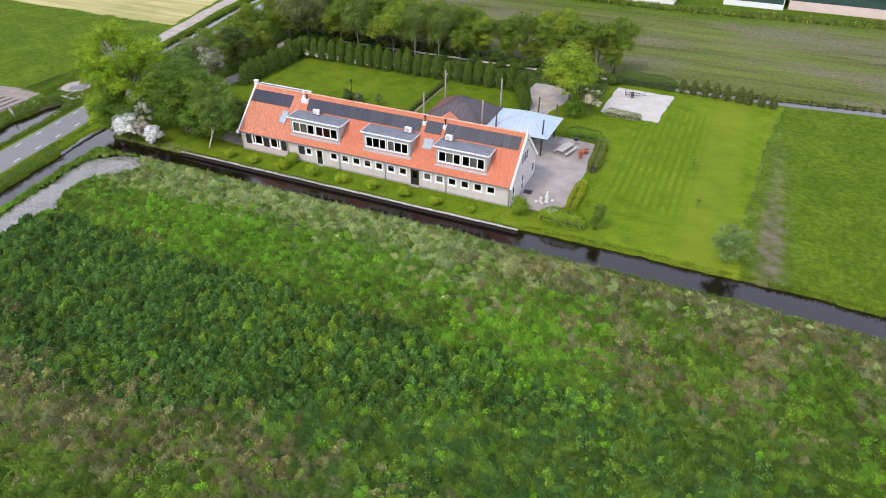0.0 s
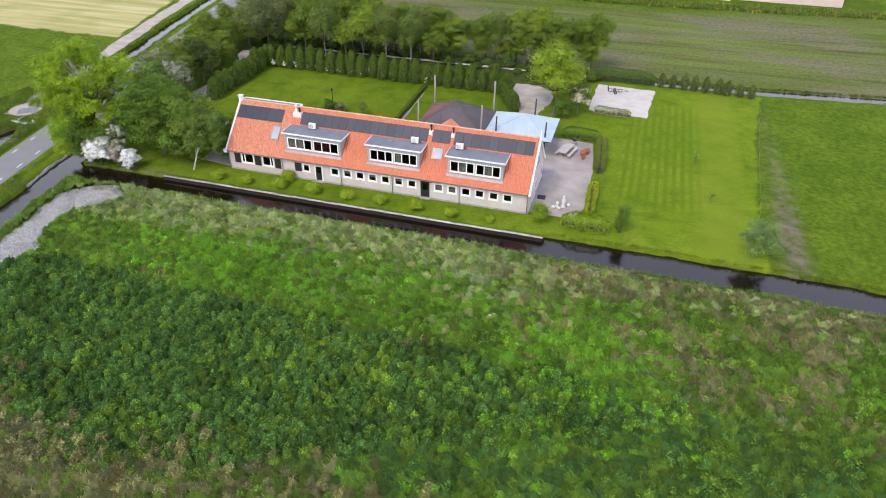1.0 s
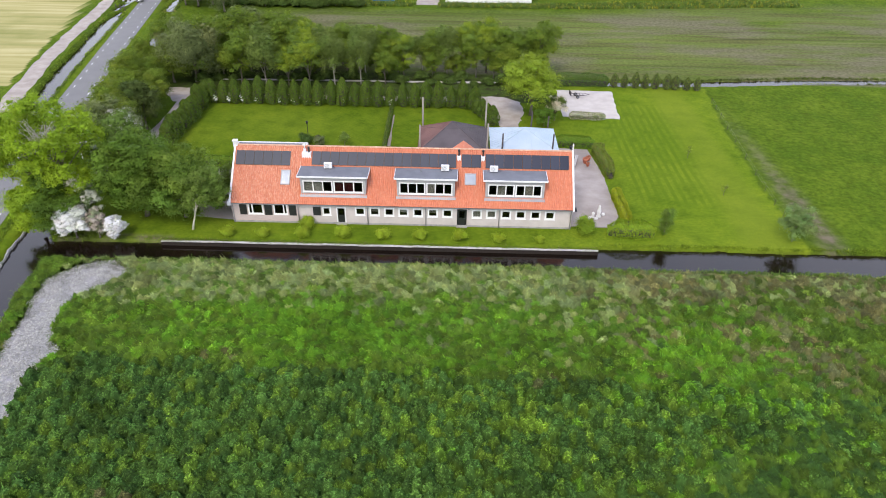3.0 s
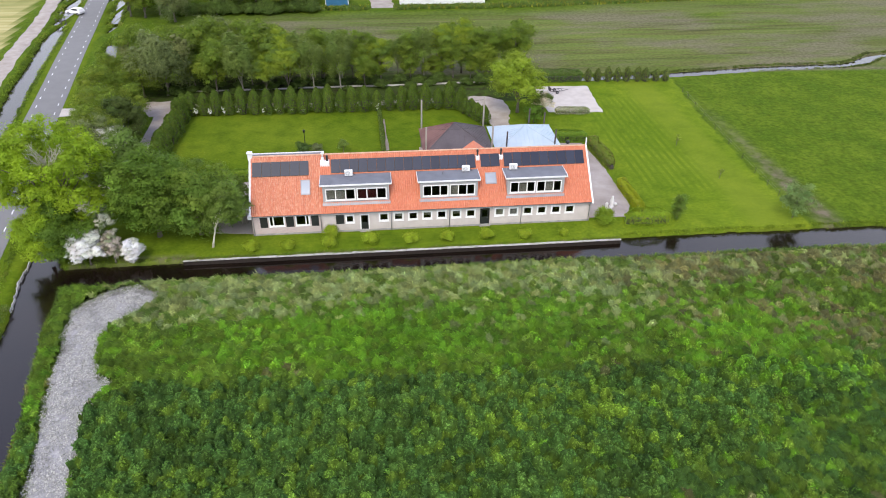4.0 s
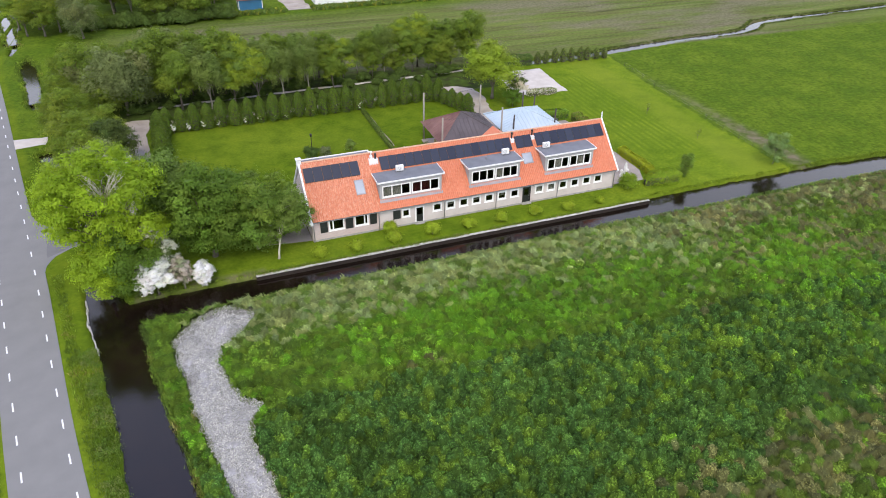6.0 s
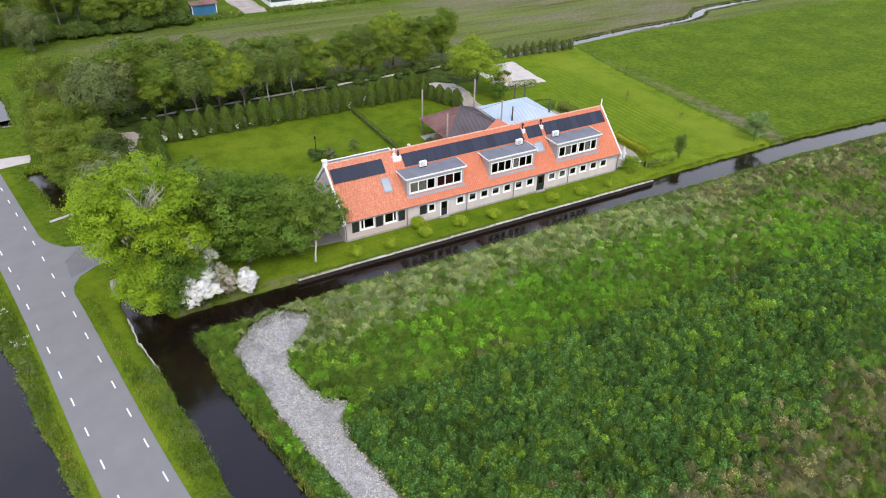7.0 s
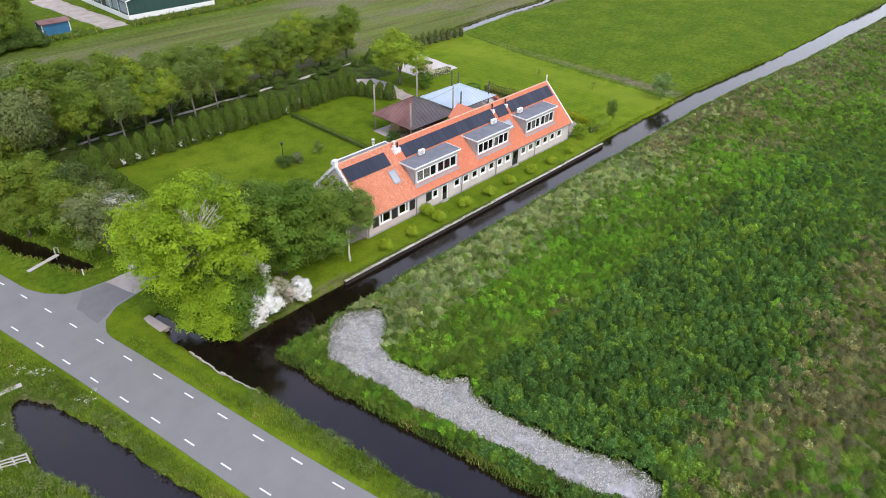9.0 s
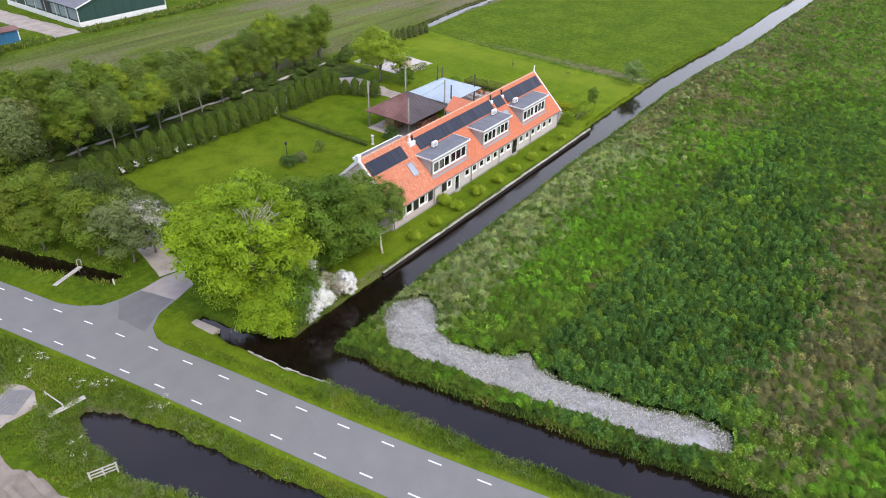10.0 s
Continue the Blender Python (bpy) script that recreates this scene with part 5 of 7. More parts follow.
def crown_chunks(centre, radii, clusters, leaves, leaf, tint, spread=0.2, low=-0.55, shell=0.5, droop=0.0, accent=None, lobes=11, lobe_size=(0.30, 0.46), hollow=None):
    """A crown of leaf clusters gathered in lobes, with an uneven outline and gaps. Returns leaf chunks and the cluster centres."""
    R = np.asarray(radii, float)
    ld = rng.normal(size=(lobes * 6, 3))
    ld /= np.linalg.norm(ld, axis=1, keepdims=True)
    ld = ld[ld[:, 2] > low]
    keep = [0]
    for q in range(1, len(ld)):
        if len(keep) < lobes and (ld[keep] @ ld[q]).max() < 1 - 0.6 * lobe_size[0]:
            keep.append(q)
    ld = ld[keep]
    lc = ld * rng.uniform(0.48, 0.72, (len(ld), 1))
    lr = rng.uniform(*lobe_size, len(ld))
    lc, lr = np.r_[lc, [[0, 0, 0.1]]], np.r_[lr, [0.5]]
    share = lr ** 2 / (lr ** 2).sum()
    which = rng.choice(len(lr), clusters, p=share)
    dirs = rng.normal(size=(clusters, 3))
    dirs /= np.linalg.norm(dirs, axis=1, keepdims=True)
    dirs[:, 2] = np.where(rng.random(clusters) < 0.6, np.abs(dirs[:, 2]), dirs[:, 2])
    m = clusters
    cen = np.asarray(centre) + (lc[which] + dirs * (lr[which] * (shell + (1 - shell) * rng.random(m) ** 0.5))[:, None]) * R
    if hollow is not None:
        # thin the clusters on the weather side of the crown, where bare twigs show
        kept = (((cen - hollow[:3]) / hollow[3]) ** 2).sum(1) > rng.uniform(0.3, 1.0, m)
        cen, dirs, which = cen[kept], dirs[kept], which[kept]
        m = len(cen)
    size = R.mean() * spread * rng.uniform(0.6, 1.25, m)
    ct = vary(tint, len(lr), 0.08, 0.03)[which] * np.exp(rng.normal(0, 0.12, (m, 1)))
    if accent is not None:
        pick = (rng.random(len(lr)) < 0.35)[which] ^ (rng.random(m) < 0.12)
        ct[pick] = vary(accent, int(pick.sum()), 0.10, 0.03)
    c2, s2 = np.repeat(cen, leaves, 0), np.repeat(size, leaves)[:, None]
    off = rng.normal(size=(m * leaves, 3)) * [0.66, 0.66, 0.32]
    pos = c2 + off * s2
    pos[:, 2] -= np.abs(rng.normal(size=m * leaves)) * droop
    nrm = off * 1.1 + np.repeat(dirs, leaves, 0) * 0.7 + np.array([0, 0, 0.55]) + rng.normal(size=pos.shape) * 0.22
    tints = np.repeat(ct, leaves, 0) * np.exp(rng.normal(0, 0.08, (m * leaves, 1)))
    cards = leaf_cards(pos, nrm, leaf * rng.uniform(0.65, 1.3, len(pos)), tints)
    return merge([cards, clumps(cen, size, ct)]), cen


def wood(height, top, radius, ends, lean=(0, 0), bends=3):
    """Trunk and limbs reaching to the cluster centres given."""
    rnd = random.Random(len(ends) + int(height * 10))
    bm = bmesh.new()
    pts, n = [], 6
    for i in range(n + 1):
        f = i / n
        pts.append((lean[0] * f + rnd.uniform(-0.08, 0.08) * height * 0.1, lean[1] * f + rnd.uniform(-0.08, 0.08) * height * 0.1, top * f - 0.1 * (i == 0)))
    tube(bm, pts, [radius * (1.35 if i == 0 else 1 - 0.72 * i / n) for i in range(n + 1)], 8)
    for e in ends:
        i = rnd.randint(2, n)
        a, b = Vector(pts[i]), Vector(e)
        m1 = a.lerp(b, 0.4) + Vector((rnd.uniform(-0.3, 0.3), rnd.uniform(-0.3, 0.3), rnd.uniform(0.1, 0.5)))
        r = radius * (0.5 - 0.05 * i)
        tube(bm, [a, m1, a.lerp(b, 0.75) + Vector((0, 0, 0.2)), b], [r, r * 0.7, r * 0.42, r * 0.16], 6)
    return bm


def tree(name, label, category, height, radius, base, tint, x=0, y=0, leaf=0.3, clusters=120, leaves=70, trunk=0.2, group="", squash=1.0, droop=0.0, accent=None, spread=0.2, shell=0.5, mat="leaf", lean=(0, 0), low=-0.55, trunk_mat="bark", limbs=14, lobes=11, lobe_size=(0.30, 0.46), hollow=None):
    """base: where the crown begins."""
    t = thing(name, label, category, x, y, 0, 0, group)
    leaf, leaves, clusters = leaf * 0.8, int(leaves * 1.15), int(clusters * 1.25)
    c = (lean[0], lean[1], (base + height) / 2)
    chunk, cen = crown_chunks(c, (radius, radius * squash, (height - base) / 2), clusters, leaves, leaf, tint, spread, low, shell, droop, accent, lobes, lobe_size, hollow)
    far = cen[rng.permutation(len(cen))[:limbs]]
    part("trunk", wood(height, base + (height - base) * 0.5, trunk, [tuple(e) for e in far], lean), M[trunk_mat], t, "", True)
    cr = new("crown", leafy_mesh("crown", [chunk], M[mat]))
    cr.parent = t
    return t


def put(ob, x, y, scale=1.0, turn=0.0, tall=1.0, z=0.0):
    return copy_thing(ob, pose(x, y, z, 0, 0, turn) @ Matrix.Diagonal((scale, scale, scale * tall, 1)))


def place(ob, x, y, scale=1.0, turn=0.0, tall=1.0):
    ob.matrix_basis = pose(x, y, 0, 0, 0, turn) @ Matrix.Diagonal((scale, scale, scale * tall, 1))
    return ob


DARK, MIDG, FRESH, LIME = (0.098, 0.185, 0.024), (0.115, 0.205, 0.030), (0.20, 0.30, 0.030), (0.235, 0.370, 0.022)

# the group by the ditch corner
maple = tree("maple_tree", "large maple with fresh yellow-green leaves beside the road", "tree", 15.6, 7.3, -0.2, LIME, -59.3, 0.1, 0.25, 640, 80, 0.42, accent=(0.205, 0.335, 0.021), spread=0.088, shell=0.45, lean=(0.4, 0.2), low=-0.97, limbs=60, lobes=34, lobe_size=(0.19, 0.33), hollow=(1.2, -1.7, 12.0, 2.7))
twig_rnd = random.Random(77)
bm = bmesh.new()
for k in range(34):
    # bare pale twigs fanning up through the open part of the crown
    foot = Vector((0.7 + twig_rnd.uniform(-0.3, 0.3), -0.5 + twig_rnd.uniform(-0.3, 0.3), 8.6 + twig_rnd.uniform(0, 0.8)))
    tip = Vector((1.2 + twig_rnd.uniform(-2.1, 2.1), -1.3 + twig_rnd.uniform(-1.6, 1.6), 11.6 + twig_rnd.uniform(-1.1, 0.9)))
    elbow = foot.lerp(tip, 0.5) + Vector((twig_rnd.uniform(-0.25, 0.25), twig_rnd.uniform(-0.25, 0.25), 0.25))
    tube(bm, [foot, elbow, tip], [0.05, 0.032, 0.012], 5)
    for q in (0.35, 0.6, 0.8):
        a = elbow.lerp(tip, q)
        tube(bm, [a, a + Vector((twig_rnd.uniform(-0.6, 0.6), twig_rnd.uniform(-0.6, 0.6), 0.4))], [0.02, 0.008], 4)
part("twigs", bm, M["pale_bark"], maple, "bare pale twigs in the open crown", True)
tree("tree", "dense dark green broadleaf tree by the ditch", "tree", 11.8, 5.0, -0.9, DARK, -49.6, 0.9, 0.27, 300, 90, 0.26, accent=(0.130, 0.225, 0.030), low=-0.97, spread=0.14, lobes=30, lobe_size=(0.18, 0.33))
tree("tree", "dense green broadleaf tree near the house end", "tree", 10.6, 4.7, -0.9, MIDG, -45.0, 0.9, 0.27, 270, 90, 0.22, accent=(0.150, 0.240, 0.036), low=-0.97, spread=0.14, lobes=30, lobe_size=(0.18, 0.33))
tree("tree", "dark broadleaf tree under a tall maple", "tree", 7.4, 3.3, -0.3, DARK, -57.4, -3.0, 0.24, 170, 90, 0.18, low=-0.95)
tree("maple_tree", "young maple with yellow-green leaves hanging over the ditch", "tree", 6.6, 3.1, -0.4, LIME, -60.0, -3.0, 0.24, 230, 80, 0.16, accent=(0.205, 0.335, 0.021), spread=0.16, low=-0.97, lobes=20, lobe_size=(0.22, 0.36))
tree("tree", "dark green broadleaf tree behind the group", "tree", 10.4, 4.2, 1.0, (0.126, 0.210, 0.042), -52.6, 4.8, 0.3, 150, 80, 0.22, low=-0.9)
tree("young_tree", "slender pale-stemmed tree with thin light green foliage", "tree", 8.8, 3.7, 0.6, (0.145, 0.235, 0.045), -43.2, -2.0, 0.2, 240, 60, 0.11, shell=0.3, spread=0.12, low=-0.8, lean=(0.9, 1.6), lobes=20, lobe_size=(0.22, 0.38), trunk_mat="pale_bark")
tree("young_tree", "bushy young tree with light green foliage beside the patio", "tree", 6.0, 2.9, -0.5, (0.125, 0.215, 0.034), -41.6, 3.6, 0.22, 150, 70, 0.09, spread=0.16, low=-0.95, lobes=14, lobe_size=(0.24, 0.4))
haw = tree("hawthorn", "hawthorn bush covered in white blossom", "flowering bush", 4.1, 2.1, 0.1, (0.82, 0.80, 0.73), -55.5, -4.2, 0.17, 330, 110, 0.1, mat="blossom", accent=(0.74, 0.75, 0.64), low=-0.8, lobes=14, spread=0.12, squash=0.75)
put(haw, -51.0, -3.9, 0.66, 70)
tree("hawthorn", "hawthorn bush with fading pinkish blossom", "flowering bush", 3.6, 1.3, 0.1, (0.46, 0.41, 0.33), -53.0, -4.0, 0.17, 130, 80, 0.08, mat="blossom", accent=(0.26, 0.28, 0.16), low=-0.8, spread=0.13)
tree("hawthorn", "taller hawthorn with greenish white blossom", "flowering bush", 7.0, 2.0, 0.6, (0.58, 0.59, 0.46), -54.9, -1.6, 0.17, 170, 70, 0.1, mat="blossom", accent=(0.16, 0.22, 0.08), low=-0.7, spread=0.12)

# along the road and drive
NW = [(-62.0, 21.5, 1.0), (-60.6, 27.0, 0.9), (-63.6, 31.5, 1.05), (-66.0, 38.0, 0.95), (-61.2, 34.5, 0.85), (-62.4, 45.5, 1.05), (-67.2, 46.5, 0.9), (-58.5, 47.0, 0.9), (-55.0, 49.5, 0.8), (-64.6, 41.6, 0.8), (-67.0, 61, 1.0), (-61, 59, 1.0), (-65.2, 27.0, 0.7)]
nw = tree("tree", "dense broadleaf tree along the drive", "tree", 8.4, 3.7, 0.5, (0.122, 0.190, 0.022), 0, 0, 0.29, 125, 100, 0.18, "trees along the drive", accent=(0.165, 0.232, 0.030), low=-0.8)
place(nw, *NW[0][:2], NW[0][2])
for k, (x, y, s) in enumerate(NW[1:]):
    put(nw, x, y, s, 67 * k + 30, random.Random(k).uniform(0.85, 1.1))
tree("hawthorn", "hawthorn with pale pinkish-white blossom by the drive", "flowering bush", 7.4, 2.3, 1.0, (0.42, 0.42, 0.34), -58.2, 17.3, 0.2, 130, 70, 0.12, mat="blossom", accent=(0.14, 0.18, 0.06), low=-0.8)
tree("tree", "dark shaded broadleaf tree leaning over the drive", "tree", 7.8, 3.2, 0.6, (0.078, 0.118, 0.030), -59.4, 25.6, 0.28, 130, 70, 0.18, low=-0.85)
tree("tree", "grey-green shrubby tree by the drive entrance", "tree", 8.2, 3.7, 0.3, (0.182, 0.231, 0.098), -60.6, 17.4, 0.26, 110, 75, 0.14, accent=(0.126, 0.182, 0.056), low=-0.85)

# tall row behind the ditch
row_a = tree("tree", "tall mixed broadleaf tree behind the ditch", "tree", 9.6, 3.6, 1.6, (0.126, 0.205, 0.026), 0, 0, 0.30, 120, 95, 0.18, "row of tall trees", accent=(0.160, 0.235, 0.027), low=-0.8)
row_b = tree("birch_tree", "light-stemmed birch with hanging foliage", "tree", 10.2, 2.7, 1.2, (0.136, 0.200, 0.044), 0, 0, 0.26, 110, 90, 0.14, "row of tall trees", droop=0.8, low=-0.7, trunk_mat="timber")
row_c = tree("tree", "fresh green broadleaf tree behind the ditch", "tree", 9.8, 3.3, 1.5, (0.190, 0.280, 0.026), 0, 0, 0.30, 110, 95, 0.17, "row of tall trees", accent=(0.140, 0.231, 0.042), low=-0.7)
place(row_a, -57.0, 51.5, 1.0, 10)
place(row_b, -47.5, 50.6, 1.0, 40)
place(row_c, -40.5, 51.8, 0.95, 80)
rnd = random.Random(21)
for x, y, kind, s in ((-53, 55, row_a, 1.05), (-50.5, 51.5, row_a, 0.8), (-44, 53.5, row_a, 1.0), (-37.2, 51, row_b, 0.95), (-33.5, 53, row_a, 0.9), (-30, 51, row_b, 1.0), (-27, 53.2, row_a, 0.92), (-23.2, 51.0, row_c, 0.85),
                      (-20, 53.5, row_b, 0.8), (-15.5, 51.5, row_b, 0.95), (-12.2, 52.5, row_c, 1.0), (-8.4, 53.6, row_c, 1.1), (-5.2, 52.0, row_a, 0.95), (-2.0, 53.2, row_b, 0.95), (1.2, 52.4, row_a, 0.95), (-64, 52, row_a, 0.95), (-47.5, 57, row_a, 0.95), (-41, 57.5, row_c, 0.9), (-35, 57, row_a, 0.85), (-29.5, 57, row_a, 0.8), (-57, 57.5, row_c, 0.95), (-45.5, 50.2, row_a, 0.7), (-33, 50.2, row_c, 0.62), (-26, 50.4, row_a, 0.6), (-10.3, 51.0, row_a, 0.75), (-17.8, 52.6, row_a, 0.85)):
    put(kind, x, y, s, rnd.uniform(0, 360), rnd.uniform(0.9, 1.08))
tree("tree", "round fresh green tree beside the gravel drive", "tree", 9.8, 4.8, 1.2, FRESH, -1.9, 34.0, 0.3, 210, 70, 0.24, accent=(0.234, 0.351, 0.031), low=-0.6)
tree("hawthorn", "small tree with thin white blossom beside the parking area", "flowering bush", 4.2, 2.0, 0.5, (0.10, 0.15, 0.04), 1.6, 32.0, 0.22, 70, 60, 0.09, accent=(0.55, 0.53, 0.46))
tree("bush", "dark green bush beside a small blossoming tree", "bush", 3.0, 1.5, 0.1, DARK, -0.2, 29.6, 0.2, 60, 60, 0.07, low=-0.9)
tree("young_tree", "young pale grey-green tree on the lawn edge by the ditch", "tree", 4.7, 2.2, 0.5, (0.16, 0.25, 0.085), 24.7, -1.6, 0.18, 110, 40, 0.05, shell=0.4, low=-0.8, trunk_mat="bark")
willow = tree("willow_tree", "pale grey-green willow by a ditch", "tree", 9.0, 4.2, 0.6, (0.142, 0.190, 0.070), -67.6, 92.2, 0.25, 150, 110, 0.24, droop=0.5, low=-0.8)

put(willow, -58.6, 46.2, 1.25, 120, 1.05)
put(willow, -54.2, 59.0, 1.2, 200, 1.0)
put(willow, -63.0, 51.0, 1.05, 290, 1.0)
for x, y, kind, s in ((-50.6, 45.6, row_a, 0.95), (-46.1, 44.4, row_b, 1.0), (-42.4, 45.2, row_c, 0.72), (-38.7, 44.6, row_c, 0.95), (-34.6, 45.4, row_b, 0.95), (-30.2, 46.4, row_b, 0.9), (-26.0, 46.6, row_a, 0.6)):
    put(kind, x, y, s, 83 * x, 1.0)

# far trees round the sheds
far_xy = [(-76, 112), (-69, 116), (-62, 113), (-55, 117), (-49, 112), (-43, 116), (-58, 124), (-70, 127), (-46, 126), (-80, 124), (-36, 122), (-64, 134), (-50, 136)]
for k, x in enumerate((-66.5, -62.5, -55.5, -51.5, -48.3, -43, -39, -35, -31.6, -28, -24.6, -18.4, -14, -6.8, -3.4, 0.4)):
    put((nw, row_a)[k % 2], x + rnd.uniform(-0.6, 0.6), 50.6 + rnd.uniform(-0.5, 2.0), rnd.uniform(0.5, 0.68), 41 * k, rnd.uniform(0.8, 1.0))
far_xy += [(-58, 105), (-53, 101), (-49, 104), (-45, 99.5), (-41, 103), (-40, 109), (-46, 109), (-52, 109), (-62, 108), (-39, 116), (-78.4, 97.6), (-75.0, 96.4), (-72.2, 98.5), (-76.6, 102), (-80.5, 103), (-70, 103)]
for k, (x, y) in enumerate(far_xy):
    put((nw, row_a, nw, row_c)[k % 4], x, y, 1.18, 50 * k, rnd.uniform(0.85, 1.1))


under = tree("bush", "low dark bush beside the garden path", "bush", 1.5, 1.3, 0.02, (0.075, 0.125, 0.026), -58.0, 46.4, 0.24, 60, 45, 0.05, "bushes along the path", spread=0.3, low=-0.95, limbs=6)
for k in range(30):
    put(under, -56.5 + k * 2.0 + rnd.uniform(-0.8, 0.8), rnd.choice((46.2, 46.9, 47.5, 49.2, 49.4)) + rnd.uniform(-0.3, 0.3), rnd.uniform(0.6, 1.15), 37 * k, rnd.uniform(0.6, 1.1))
for k in range(24):
    put(under, -69.0 + k * 1.35 + rnd.uniform(-0.4, 0.4), 98.4 + rnd.uniform(-0.7, 1.6), rnd.uniform(1.3, 2.1), 53 * k, rnd.uniform(0.8, 1.2))


def conifer(label, height, radius, n, group, tint=(0.088, 0.150, 0.022)):
    """A clipped columnar conifer: a dense spindle of upright sprays round a dark solid core."""
    t = thing("conifer", label, "conifer", 0, 0, 0, 0, group)
    f = rng.random(n) ** 0.8
    a = rng.uniform(0, math.tau, n)
    prof = np.interp(f, [0, 0.08, 0.3, 0.62, 0.86, 1.0], [0.84, 0.98, 1.0, 0.82, 0.50, 0.10])
    lump = 0.72 + 0.52 * vnoise(a * 2.2, f * 7, int(rng.integers(99)))
    rr = radius * prof * lump * (0.72 + 0.28 * rng.random(n) ** 0.4)
    pos = np.c_[rr * np.cos(a), rr * np.sin(a), 0.08 + f * height]
    nrm = np.c_[np.cos(a), np.sin(a), np.full(n, 0.45)] + rng.normal(size=(n, 3)) * 0.45
    ch = leaf_cards(pos, nrm, rng.uniform(0.12, 0.26, n), vary(tint, n, 0.22, 0.08), 0.7)
    cr = new("crown", leafy_mesh("crown", [ch], M["leaf"]))
    cr.parent = t
    # Near-black solid body stands in for the shade deep in the foliage.
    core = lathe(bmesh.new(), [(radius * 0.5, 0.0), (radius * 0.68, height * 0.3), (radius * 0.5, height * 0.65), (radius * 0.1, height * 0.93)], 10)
    part("trunk", core, M["dark_timber"], t, "dark solid core for the shaded inside")
    return t


con_a = conifer("dark green columnar conifer of a tall garden row", 4.0, 1.10, 2900, "conifer row behind the lawn")
con_b = conifer("dark green columnar conifer of a tall garden row", 3.8, 1.06, 2700, "conifer row behind the lawn", (0.100, 0.165, 0.024))
place(con_a, -49.2, 36.9)
place(con_b, -47.3, 37.0)
rnd = random.Random(5)
for k, (x, y) in enumerate(((-51.1, 37.1), (-53.1, 37.2))):
    put((con_b, con_a)[k % 2], x, y, 0.98, 77 * k, 0.95)
for k in range(19):
    put((con_a, con_b)[k % 2], -45.35 + k * 1.93 + rnd.uniform(-0.15, 0.15), 37.0 + rnd.uniform(-0.2, 0.2) - 0.02 * k, rnd.uniform(0.92, 1.08), rnd.uniform(0, 360), rnd.uniform(0.9, 1.1))
for k in range(10):
    put((con_b, con_a)[k % 2], -54.1 + rnd.uniform(-0.12, 0.12), 20.6 + k * 1.85, rnd.uniform(1.08, 1.2), rnd.uniform(0, 360), rnd.uniform(0.72, 0.86))
for k in range(5):
    put((con_a, con_b)[k % 2], -11.0 + k * 0.75, 36.0 - k * 1.5, rnd.uniform(0.85, 0.95), rnd.uniform(0, 360), rnd.uniform(0.7, 0.85))
shrub = tree("flowering_shrub", "small white-flowering shrub between conifers", "shrub", 1.5, 0.42, 0.3, (0.80, 0.79, 0.70), -52.3, 36.3, 0.12, 26, 40, 0.03, "white shrubs along the hedge", mat="blossom", accent=(0.20, 0.27, 0.08), low=-0.9, limbs=5)
for k, x in enumerate((-50.15, -48.05, -45.8, -41.9, -39.75, -37.5, -35.8, -31.8, -27.9, -24.1)):
    put(shrub, x, 36.2 + 0.12 * (k % 3), rnd.uniform(0.8, 1.15), 61 * k)
con_s = conifer("small dark conifer of a low row by the far ditch", 2.3, 0.75, 800, "small conifers by the ditch", (0.11, 0.155, 0.04))
place(con_s, 13.6, 47.6)
for k in range(8):
    put(con_s, 15.5 + k * 1.72 + rnd.uniform(-0.2, 0.2), 47.5 - k * 0.12, rnd.uniform(0.75, 1.1), rnd.uniform(0, 360), rnd.uniform(0.85, 1.15))


def hedge(label, x0, y0, x1, y1, wide, tall, tint, n_per_m=420, leaf=0.15, name="hedge", accent=None):
    """A clipped hedge: leaves over an uneven rounded block with a dark solid core."""
    L = math.hypot(x1 - x0, y1 - y0)
    t = thing(name, label, "hedge", (x0 + x1) / 2, (y0 + y1) / 2, 0, math.degrees(math.atan2(y1 - y0, x1 - x0)))
    n = int(L * n_per_m * 1.7)
    u = rng.uniform(-L / 2, L / 2, n)
    a = rng.uniform(-0.25, math.pi + 0.25, n)
    lump = 0.72 + 0.5 * vnoise(u * 0.9 + 50, a * 1.5, int(rng.integers(99))) + 0.12 * vnoise(u * 3 + 90, a * 4, 3)
    end = np.clip((L / 2 - np.abs(u)) / (wide * 0.6), 0.15, 1) ** 0.5
    ex = 0.55
    cx, cz = np.sign(np.cos(a)) * np.abs(np.cos(a)) ** ex, np.sign(np.sin(a)) * np.abs(np.sin(a)) ** ex
    depth = 0.8 + 0.2 * rng.random(n)
    pos = np.c_[u, wide / 2 * cx * lump * depth * end, np.maximum(0.06, tall * 0.5 + tall * 0.5 * np.where(cz > 0, cz * lump * end, cz * 4) * depth)]
    low = rng.random(n) < 0.35
    pos[low, 2] = rng.uniform(0.05, tall * 0.6, int(low.sum()))
    nrm = np.c_[rng.normal(size=n) * 0.4, cx, np.maximum(cz, 0.2)] + rng.normal(size=(n, 3)) * 0.4
    tn = vary(tint, n, 0.25, 0.1)
    if accent is not None:
        pk = rng.random(n) < 0.3
        tn[pk] = vary(accent, int(pk.sum()), 0.2, 0.1)
    ob = new("foliage", leafy_mesh("foliage", [leaf_cards(pos, nrm, leaf * rng.uniform(0.7, 1.4, n), tn)], M["leaf"]))
    ob.parent = t
    # Dark block added so gaps between the leaves look shaded.
    part("core", boxed(-L / 2 + 0.15, L / 2 - 0.15, -wide * 0.2, wide * 0.2, 0, tall * 0.42, bevel=0.1), M["dark_timber"], t, "dark block for the shaded inside of the hedge")
    return t


